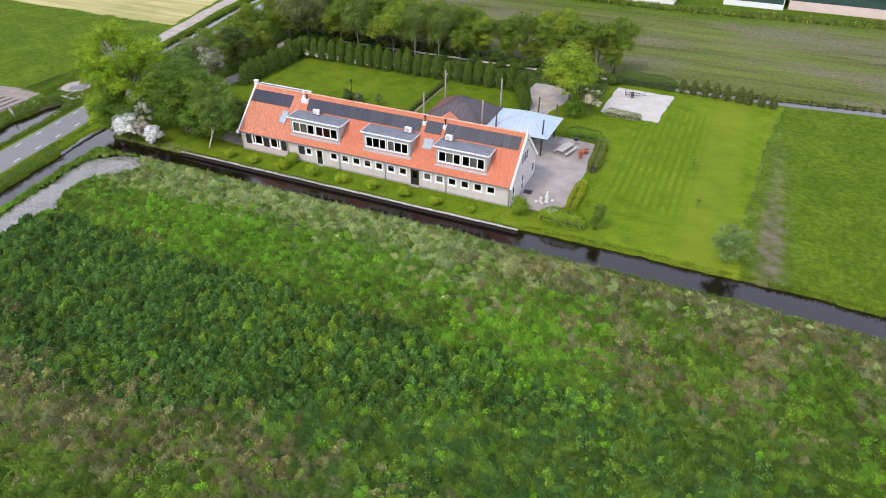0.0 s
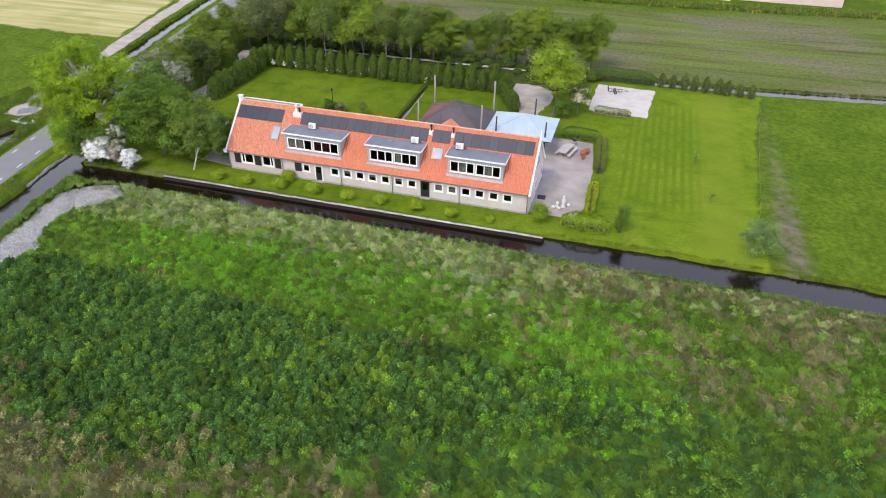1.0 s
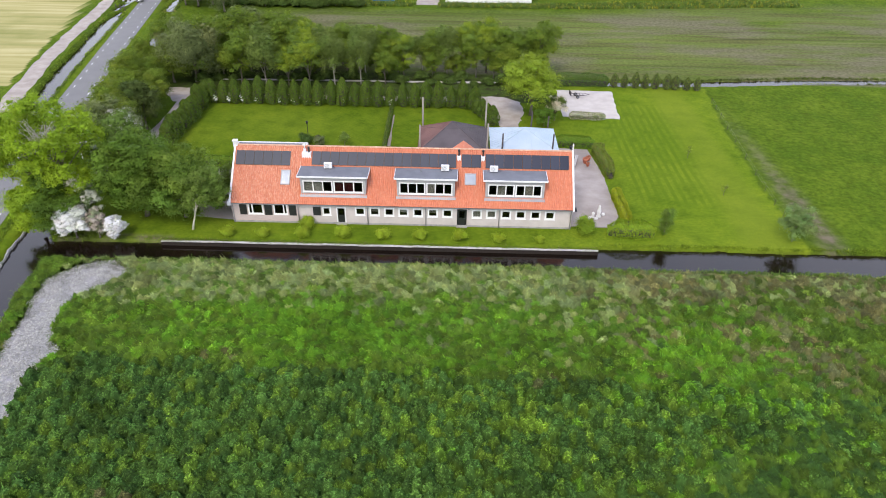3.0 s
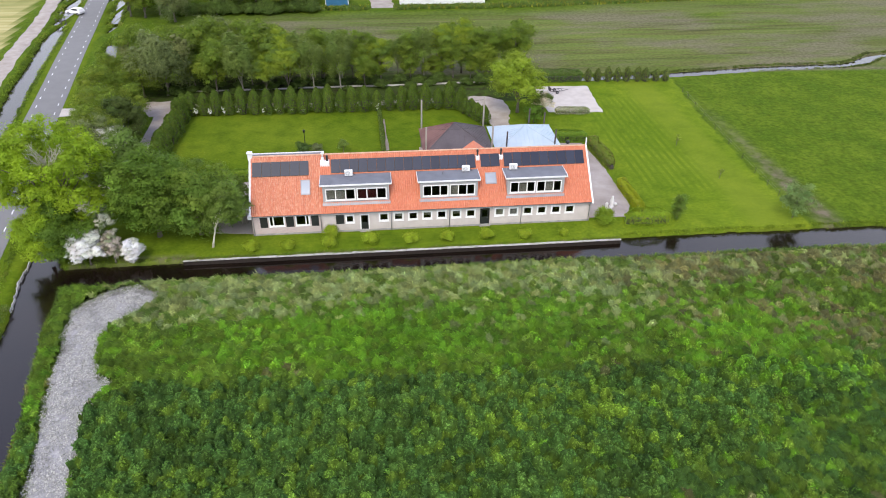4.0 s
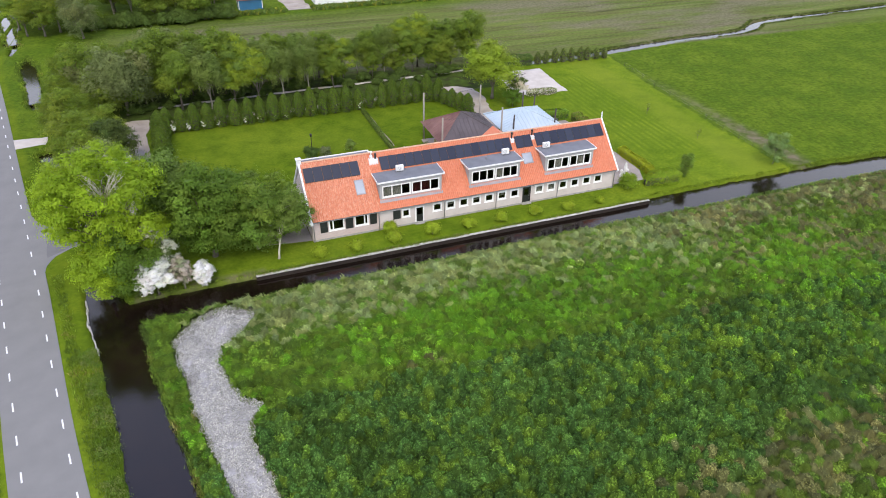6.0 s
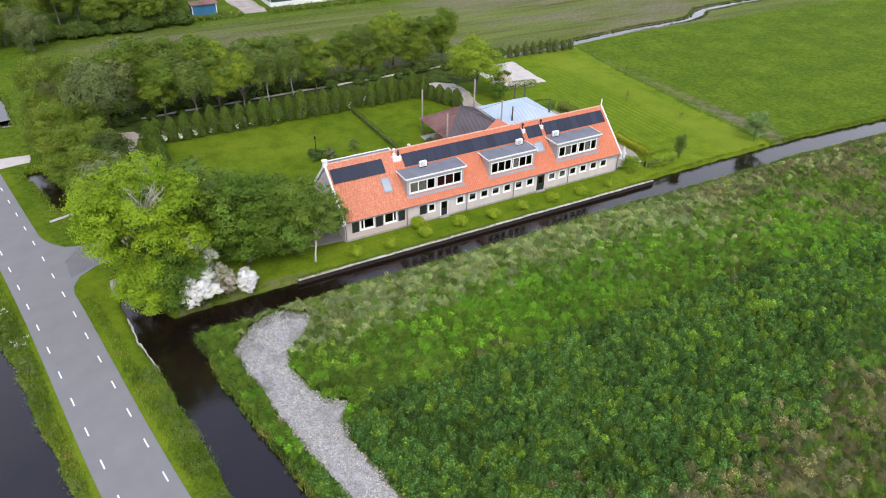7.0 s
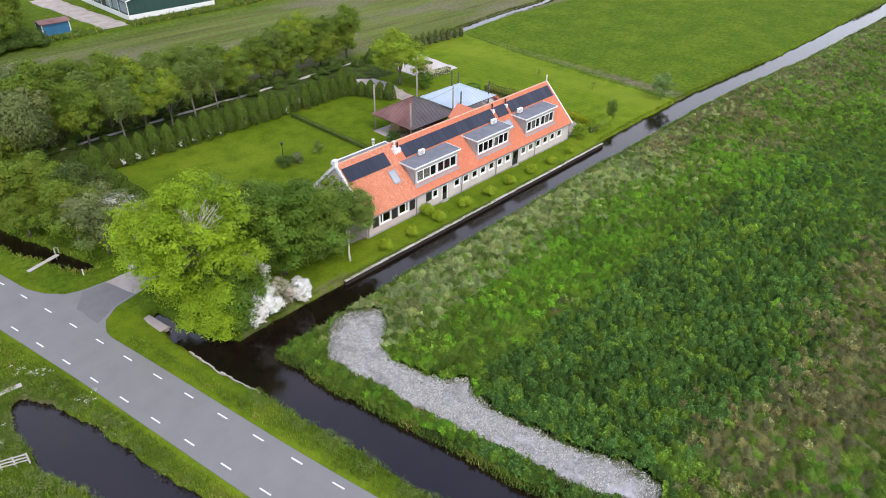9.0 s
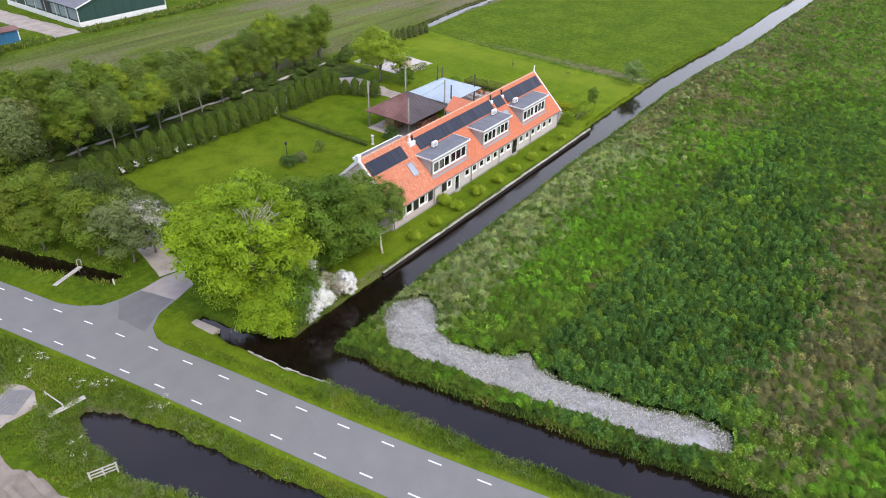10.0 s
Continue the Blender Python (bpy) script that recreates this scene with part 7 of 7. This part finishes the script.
stuff("lawn_edge_grass", [meadow_chunks(-46, 2.5, -4.34, -4.05, 2600, [(0.10, 0.18, 0.015), (0.14, 0.23, 0.018), (0.2, 0.2, 0.06)], 0.13, lambda x, y: y < 0, 0.05, 4)], "grass", "ragged grass edge along a retaining wall", "bank grass")

# ---- garden things ----
lamp = thing("lamp_post", "slender black garden lamp post standing in a bush", "lamp post", -34.6, 22.2)
part("post", tube(bmesh.new(), [(0, 0, 0), (0, 0, 2.75)], [0.06, 0.045], 8), M["black"], lamp)
part("lantern", lathe(bmesh.new(), [(0.05, 2.75), (0.12, 2.82), (0.17, 3.12), (0.2, 3.15), (0.03, 3.3)], 8), M["black"], lamp, "black lantern head")

table = thing("picnic_table", "pale wooden picnic table with two fixed benches on the terrace", "picnic table", 2.0, 17.4, 0.05, -14)
table.scale = (1.15, 1.1, 1.0)
for k in range(5):
    part("board", boxed(-0.42 + k * 0.17, -0.27 + k * 0.17, -1.5, 1.5, 0.72, 0.77, bevel=0.008), M["timber_pale"], table)
for sx in (-1, 1):
    for k in range(2):
        part("bench_board", boxed(sx * 0.78 - 0.15 + k * 0.16, sx * 0.78 - 0.01 + k * 0.16, -1.5, 1.5, 0.42, 0.46, bevel=0.008), M["timber_pale"], table)
for y in (-1.05, 1.05):
    for sx in (-1, 1):
        part("leg", tube(bmesh.new(), [(sx * 0.75, y, 0), (sx * 0.3, y, 0.72)], [0.055, 0.055], 4), M["timber"], table)
    part("crossbar", boxed(-0.9, 0.9, y - 0.05, y + 0.05, 0.34, 0.42), M["timber"], table)

bbq = thing("barbecue", "black kettle barbecue on legs at the terrace end", "barbecue", 2.7, 20.3, 0.05)
part("kettle", lathe(bmesh.new(), [(0.05, 0.55), (0.26, 0.65), (0.32, 0.8), (0.29, 0.95), (0.15, 1.06), (0.03, 1.1)], 14), M["black"], bbq, "", True)
for k in range(3):
    a = k * math.tau / 3
    part("leg", tube(bmesh.new(), [(0.38 * math.cos(a), 0.38 * math.sin(a), 0), (0.15 * math.cos(a), 0.15 * math.sin(a), 0.62)], [0.02, 0.02], 6), M["zinc"], bbq)

for x, y, s in ((4.2, 17.2, 1.0), (4.75, 18.0, 0.85), (4.4, 16.3, 0.7)):
    pot = thing("flower_pot", "large orange terracotta planter on the terrace", "planter", x, y, 0.05, 20, "terracotta planters")
    part("pot", lathe(bmesh.new(), [(0.22 * s, 0), (0.34 * s, 0.5 * s), (0.38 * s, 0.62 * s), (0.38 * s, 0.72 * s), (0.31 * s, 0.72 * s), (0.28 * s, 0.6 * s)], 16), M["orange_pot"], pot, "", True)
    part("soil", lathe(bmesh.new(), [(0.29 * s, 0.6 * s), (0.02, 0.64 * s)], 12), M["soil"], pot, "dark soil")
    leaves_n = 60
    q = rng.normal(size=(leaves_n, 3)) * [0.2 * s, 0.2 * s, 0.1 * s] + [0, 0, 0.78 * s]
    ob = new("foliage", leafy_mesh("foliage", [leaf_cards(q, q + [0, 0, 0.4], np.full(leaves_n, 0.13), vary((0.30, 0.11, 0.05), leaves_n))], M["leaf"]))
    ob.parent = pot

bm = bmesh.new()
lathe(bm, [(0.3, 0.05), (0.3, 0.16), (0.2, 0.2), (0.22, 0.5), (0.26, 0.8), (0.18, 1.15), (0.12, 1.28), (0.14, 1.4), (0.1, 1.52), (0.02, 1.58)], 12, 3.7, 2.9)
lathe(bm, [(0.22, 0.05), (0.2, 0.12), (0.14, 0.45), (0.2, 0.62), (0.05, 0.8)], 10, 3.0, 2.7)
tagged(link_mesh("garden_statue", bm, M["stone"], True), "pale stone garden statue on the terrace", "statue")
for x, y, h in ((2.6, 2.2, 0.4), (3.3, 2.2, 0.3), (4.3, 3.2, 0.35)):
    st = thing("stone_ball", "pale stone ornament beside a statue", "garden ornament", x, y, 0.05, 0, "stone ornaments")
    part("body", lathe(bmesh.new(), [(0.12, 0), (0.2, 0.06), (0.24, h * 0.5), (0.16, h * 0.9), (0.03, h)], 12), M["stone"], st, "", True)
orn = thing("garden_ornament", "white stone pedestal ornament at the end of a lawn hedge", "garden ornament", -22.6, 17.6)
part("pedestal", lathe(bmesh.new(), [(0.25, 0), (0.25, 0.1), (0.16, 0.15), (0.15, 0.75), (0.24, 0.82), (0.24, 0.9)], 12), M["stone"], orn)
part("urn", lathe(bmesh.new(), [(0.08, 0.9), (0.1, 0.98), (0.22, 1.2), (0.25, 1.4), (0.2, 1.42)], 12), M["stone"], orn, "", True)
mat_d = tagged(link_mesh("doormat", boxed(0.35, 1.35, 3.9, 4.9, 0.05, 0.075, bevel=0.008), M["tyre"]), "dark rubber doormat outside the gable door", "doormat")

bench = thing("garden_bench", "weathered wooden garden bench beside the house end", "bench", -40.3, 3.4, 0.04, 90)
for k in range(3):
    part("seat_slat", boxed(-0.8, 0.8, -0.25 + k * 0.17, -0.1 + k * 0.17, 0.42, 0.46), M["timber"], bench)
    part("back_slat", boxed(-0.8, 0.8, 0.27, 0.31, 0.55 + k * 0.15, 0.66 + k * 0.15), M["timber"], bench)
for x in (-0.72, 0.72):
    part("leg", boxed(x - 0.04, x + 0.04, -0.24, -0.16, 0, 0.42), M["timber"], bench)
    part("leg", boxed(x - 0.04, x + 0.04, 0.31, 0.38, 0, 1.0), M["timber"], bench)

trailer = thing("trailer", "dark open single-axle trailer on the white parking area", "trailer", 6.6, 42.2, 0.045, 8)
trailer.scale = (0.8, 0.8, 0.8)
for y in (-0.7, 0.7):
    part("side_rail", boxed(-1.6, 1.2, y - 0.04, y + 0.04, 0.5, 0.6), M["dark_timber"], trailer)
    wl_ = part("wheel", tube(bmesh.new(), [(-0.2, y * 1.22 - 0.1, 0.33), (-0.2, y * 1.22 + 0.1, 0.33)], [0.33, 0.33], 16), M["tyre"], trailer, "black tyre")
    part("rim", tube(bmesh.new(), [(-0.2, y * 1.22 - 0.11, 0.33), (-0.2, y * 1.22 + 0.11, 0.33)], [0.17, 0.17], 10), M["zinc"], wl_)
    part("drawbar", tube(bmesh.new(), [(1.2, y, 0.55), (2.5, 0, 0.5)], [0.04, 0.04], 6), M["dark_timber"], trailer)
for k in range(5):
    part("crossbar", boxed(-1.55 + k * 0.65, -1.47 + k * 0.65, -0.66, 0.66, 0.51, 0.57), M["dark_timber"], trailer)
part("axle", tube(bmesh.new(), [(-0.2, -0.75, 0.33), (-0.2, 0.75, 0.33)], [0.035, 0.035], 6), M["zinc"], trailer)
part("headboard", boxed(-1.72, -1.6, -0.74, 0.74, 0.55, 1.35, bevel=0.02), M["dark_timber"], trailer, "dark raised tailboard")

pile = thing("log_pile", "stack of split brown logs under the barrack roof", "log pile", -12.3, 15.6, 0.04)
rnd = random.Random(9)
bm = tube(bmesh.new(), [(0, -0.5, 0), (0, 0.5, 0)], [0.16, 0.15], 8)
bm.to_mesh(log_mesh := bpy.data.meshes.new("log"))
bm.free()
log_mesh.materials.append(surface("split_logs", (0.12, 0.055, 0.035), (0.26, 0.13, 0.085), 4, 0.9, per_object=0.7))
for r in range(5):
    for k in range(13 - (r % 2)):
        ob = new("log", log_mesh)
        ob.parent = pile
        ob.matrix_basis = pose(-2.0 + k * 0.32 + (r % 2) * 0.16, rnd.uniform(-0.08, 0.08), 0.16 + r * 0.28)
wag = thing("hay_stack", "dim stack of rectangular straw bales under the barrack", "bales", -15.5, 19.4, 0.04)
for k, (x, y, z) in enumerate(((-1.2, 0, 0), (0, 0, 0), (1.2, 0, 0), (-0.6, 0, 0.75), (0.6, 0, 0.75))):
    part("bale", boxed(x - 0.57, x + 0.57, y - 0.9, y + 0.9, z, z + 0.73, bevel=0.06), surface("straw_bale", (0.20, 0.15, 0.07), (0.34, 0.27, 0.13), 3, 0.95, 25, 0.8, 0.03) if k == 0 else bpy.data.materials["straw_bale"], wag)


def cable(a, b, sag):
    t = thing("cable", "thin dark overhead cable between poles", "cable", *a)
    d = Vector(b) - Vector(a)
    pts = [tuple(d * f - Vector((0, 0, sag * 4 * f * (1 - f)))) for f in [i / 8 for i in range(9)]]
    part("wire", tube(bmesh.new(), pts, [0.018] * 9, 4), M["black"], t)


cable((-18.15, 22.13, 6.9), (-9.35, 22.23, 6.9), 0.35)
cable((-18.15, 14.53, 6.1), (-9.35, 14.63, 6.3), 0.3)

# wire fence on the lawn's boundary
fence = thing("wire_fence", "low field fence of thin wooden posts and wire", "fence", 0, 0, 0)
line = [(25.4, -2.5), (25.9, 5), (26.4, 17), (26.9, 29), (28.2, 39), (29.3, 47.6)]
pts = dense(line, 5.5)
for x, y in pts:
    part("post", tube(bmesh.new(), [(x, y, -0.1), (x, y, 0.9)], [0.03, 0.025], 6), M["dark_timber"], fence)
for z in (0.45, 0.82):
    part("wire", tube(bmesh.new(), [(x + 0.05, y, z) for x, y in pts], [0.005] * len(pts), 4), M["timber"], fence, "thin fence wire")

for x, y, s in ((18.7, 19.5, 1.0), (20.4, 9.0, 0.8)):
    tree("sapling", "thin newly planted sapling on the lawn", "sapling", 1.9 * s, 0.5, 0.7, (0.17, 0.24, 0.04), x, y, 0.12, 18, 14, 0.025, "saplings on the lawn", limbs=6)

# ---- beside the road ----
def plank_bridge(x0, y0, x1, y1, z0, z1, label, rail=False):
    t = thing("plank_bridge", label, "footbridge", x0, y0, 0, math.degrees(math.atan2(y1 - y0, x1 - x0)))
    L = math.hypot(x1 - x0, y1 - y0)
    for k in range(2):
        part("plank", boxed(0, L, -0.24 + k * 0.25, -0.01 + k * 0.25, z0, z0 + 0.09, bevel=0.015), M["timber_pale"], t)
    if rail:
        part("post", tube(bmesh.new(), [(L - 0.1, 0.3, -0.6), (L - 0.05, 0.32, 0.75), (L + 0.1, 0.25, 0.9), (L + 0.25, 0.1, 0.8), (L + 0.2, 0.05, 0.2)], [0.05] * 5, 6), M["timber_pale"], t, "bent grey handrail post")
    return t


plank_bridge(-68.0, 19.8, -64.6, 20.9, 0.05, 0.05, "weathered grey plank bridge with one post over a roadside ditch", True)
plank_bridge(-77.3, 3.3, -74.4, 3.0, 0.12, 0.1, "pale weathered plank lying at the pond's end")
rail_t = thing("low_rail", "thin pale wooden rail beside the cattle grid", "rail", -76.2, 5.8)
part("rail", tube(bmesh.new(), [(0, 0, 0.45), (0.15, -2.6, 0.5)], [0.05, 0.05], 6), M["timber_pale"], rail_t)
for f in (0.05, 0.95):
    part("post", tube(bmesh.new(), [(0.15 * f, -2.6 * f, -0.1), (0.15 * f, -2.6 * f, 0.6)], [0.05, 0.05], 6), M["timber_pale"], rail_t)
gate = thing("field_gate", "small weathered white slatted gate by the pond", "gate", -78.6, -5.0, 0, -22)
for z in (0.25, 0.55, 0.85):
    part("slat", boxed(0, 1.9, -0.02, 0.02, z, z + 0.11), M["timber_pale"], gate)
for x in (0.05, 0.95, 1.85):
    part("upright", boxed(x - 0.06, x + 0.06, -0.065, -0.022, -0.1, 1.05), M["timber_pale"], gate)
grid = thing("cattle_grid", "steel cattle grid with parallel bars set in sand", "cattle grid", -78.2, 7.2, 0.03, 35)
for k in range(11):
    part("bar", boxed(-1.3, 1.3, -1.0 + k * 0.2, -0.93 + k * 0.2, 0.01, 0.09), M["zinc"], grid)
for x in (-1.3, 0, 1.3):
    part("beam", boxed(x - 0.06, x + 0.06, -1.05, 1.1, -0.02, 0.008), M["zinc"], grid)
post_w = thing("marker_post", "short white marker post at the ditch end", "post", -64.2, 15.4)
part("post", tube(bmesh.new(), [(0, 0, -0.1), (0, 0, 0.7)], [0.06, 0.06], 8), M["white"], post_w)
rail2 = thing("ditch_fence", "dark wooden rail fence standing in the ditch head", "fence", -92.2, 93.2)
for x in (-1.0, 0.0, 1.0):
    part("post", boxed(x - 0.06, x + 0.06, -0.06, 0.06, -0.9, 1.0), M["dark_timber"], rail2)
part("rail", boxed(-1.1, 1.1, -0.1, -0.062, 0.6, 0.72), M["dark_timber"], rail2)

# parked car far up the road
car = thing("car", "small white hatchback parked beside the road", "car", -91.5, 100.6, 0.0, 155)
bm = bmesh.new()
side = [(-2.05, 0.35), (-2.1, 0.75), (-1.95, 0.95), (-1.75, 1.4), (-0.9, 1.5), (0.2, 1.47), (0.95, 1.0), (1.85, 0.85), (2.08, 0.65), (2.08, 0.35)]
va = [bm.verts.new((x, -0.87 if z < 1.05 else -0.7, z)) for x, z in side]
vb = [bm.verts.new((x, 0.87 if z < 1.05 else 0.7, z)) for x, z in side]
bm.faces.new(va)
bm.faces.new(vb)
for i in range(len(side)):
    j = (i + 1) % len(side)
    bm.faces.new((va[i], va[j], vb[j], vb[i]))
bmesh.ops.bevel(bm, geom=list(bm.edges), offset=0.05, segments=2, affect="EDGES")
body = part("body", bm, M["car"], car)
for sy in (-1, 1):
    part("side_window", boxed(-1.4, 0.35, sy * 0.79 - 0.012, sy * 0.79 + 0.012, 1.02, 1.36, bevel=0.01), M["black"], car, "dark side window")
    for x in (-1.3, 1.3):
        w_ = part("wheel", tube(bmesh.new(), [(x, sy * 0.78 - 0.1, 0.31), (x, sy * 0.78 + 0.12, 0.31)], [0.31, 0.31], 16), M["tyre"], car, "black tyre")
        part("rim", tube(bmesh.new(), [(x, sy * 0.78 - 0.11, 0.31), (x, sy * 0.78 + 0.13, 0.31)], [0.18, 0.18], 10), M["zinc"], w_)
    part("headlight", boxed(1.98, 2.1, sy * 0.6 - 0.16, sy * 0.6 + 0.16, 0.62, 0.76, bevel=0.02), M["zinc"], car)
ws = bmesh.new()
ws.faces.new([ws.verts.new(p) for p in ((0.27, -0.66, 1.46), (0.27, 0.66, 1.46), (0.98, 0.74, 1.03), (0.98, -0.74, 1.03))])
bmesh.ops.solidify(ws, geom=list(ws.faces), thickness=0.02)
part("windscreen", ws, M["black"], car, "dark windscreen")


# ---- farm sheds in the distance ----
def shed(x0, x1, y0, y1, wall, ridge, base, wall_mat, base_mat, roof_mat, label, along="x", bays=4.0):
    t = thing("farm_shed", label, "shed", (x0 + x1) / 2, (y0 + y1) / 2)
    hx, hy = (x1 - x0) / 2, (y1 - y0) / 2
    part("plinth", boxed(-hx, hx, -hy, hy, 0, base, bevel=0.02), base_mat, t)
    part("wall", boxed(-hx + 0.08, hx - 0.08, -hy + 0.08, hy - 0.08, base + 0.002, wall), wall_mat, t)
    k = int(hx * 2 / bays)
    for i in range(k + 1):
        u = -hx + 0.1 + (2 * hx - 0.2) * i / max(k, 1)
        part("post", boxed(u - 0.09, u + 0.09, -hy + 0.02, -hy + 0.075, base + 0.004, wall - 0.01), M["white"] if i in (0, k) else wall_mat, t)
    k = int(hy * 2 / bays)
    for i in range(k + 1):
        u = -hy + 0.1 + (2 * hy - 0.2) * i / max(k, 1)
        part("post", boxed(-hx + 0.02, -hx + 0.075, u - 0.09, u + 0.09, base + 0.004, wall - 0.01), M["white"], t)
    for sgn in (-1, 1):
        r = bmesh.new()
        v = [(-hx - 0.3, sgn * (hy + 0.3), wall), (hx + 0.3, sgn * (hy + 0.3), wall), (hx + 0.3, 0, ridge), (-hx - 0.3, 0, ridge)] if along == "x" else \
            [(sgn * (hx + 0.3), -hy - 0.3, wall), (sgn * (hx + 0.3), hy + 0.3, wall), (0, hy + 0.3, ridge), (0, -hy - 0.3, ridge)]
        lo, hi = [r.verts.new(p) for p in v], [r.verts.new((p[0], p[1], p[2] + 0.12)) for p in v]
        r.faces.new(lo)
        r.faces.new(hi)
        for i in range(4):
            r.faces.new((lo[i], lo[(i + 1) % 4], hi[(i + 1) % 4], hi[i]))
        part("roof", r, roof_mat, t)
        g = bmesh.new()
        flat = [(sgn * (hx - 0.1), -hy + 0.1, wall), (sgn * (hx - 0.1), hy - 0.1, wall), (sgn * (hx - 0.1), 0, ridge - 0.06)] if along == "x" else \
            [(-hx + 0.1, sgn * (hy - 0.1), wall), (hx - 0.1, sgn * (hy - 0.1), wall), (0, sgn * (hy - 0.1), ridge - 0.06)]
        back = [(p[0] - (sgn * 0.1 if along == "x" else 0), p[1] - (sgn * 0.1 if along == "y" else 0), p[2]) for p in flat]
        va, vb = [g.verts.new(p) for p in flat], [g.verts.new(p) for p in back]
        g.faces.new(va)
        g.faces.new(vb)
        for i in range(3):
            g.faces.new((va[i], va[(i + 1) % 3], vb[(i + 1) % 3], vb[i]))
        part("gable", g, wall_mat, t)
        if along == "y":
            for side in (-1, 1):
                edge_pts = [(side * (hx + 0.3), sgn * (hy + 0.33), wall + 0.02), (0, sgn * (hy + 0.33), ridge + 0.02)]
                part("bargeboard", tube(bmesh.new(), edge_pts, [0.14, 0.14], 4), M["white"], t, "white roof edge")
    return t


big_shed = shed(-17.0, 4.0, 104.6, 136, 4.0, 7.4, 1.1, M["shed_green"], M["white"], M["felt"], "long dark green shed with a white base and grey roof", "y")
for k in range(6):
    y0 = -15.2 + k * 3.6
    if k != 3:
        part("window", boxed(-10.46, -10.43, y0, y0 + 3.1, 1.5, 3.6), M["skylight"], big_shed, "pale translucent wall panel")
# No opening here: a black sheet stands in for the shaded interior.
part("door", boxed(-10.47, -10.43, -4.3, -1.5, 0.05, 3.7), M["black"], big_shed, "dark sheet for a shaded open doorway")
shed(14.5, 27.6, 111, 134, 4.2, 6.5, 1.2, M["shed_green"], M["white"], M["shed_green"], "dark green farm shed with white base panels")
shed(28.6, 52, 112.5, 140, 4.2, 6.5, 2.0, M["shed_green"], M["shed_pink"], M["felt"], "farm shed with a pale pink lower wall")
shed(-35.0, -29.4, 104.6, 108, 2.3, 2.7, 0.3, M["shed_blue"], M["shed_blue"], M["rust_red"], "small bright blue sheet-metal shed with a rusty roof", "x", 2.0)
strip("yard", [(-21.5, 99.5), (-21, 106), (-22.5, 118), (-24, 140)], 2.8, 0.03, M["gravel"], "pale sandy farmyard track", "track", 0.3)
stuff("bank_grass", [meadow_chunks(-60, 70, 99, 110, 16000, [(0.10, 0.17, 0.03), (0.13, 0.21, 0.03), (0.13, 0.17, 0.04), (0.11, 0.17, 0.03), (0.12, 0.18, 0.03), (0.28, 0.28, 0.03)], 0.7, lambda x, y: (y > 99.5 + 0.1 * np.maximum(x - 10, 0)) & (y < 103.5 + 0.14 * np.maximum(x - 8, 0)) & (np.abs(x + 21.5) > 3), 0.16, 5)], "grass", "tall flowering weeds in front of the sheds", "weeds")
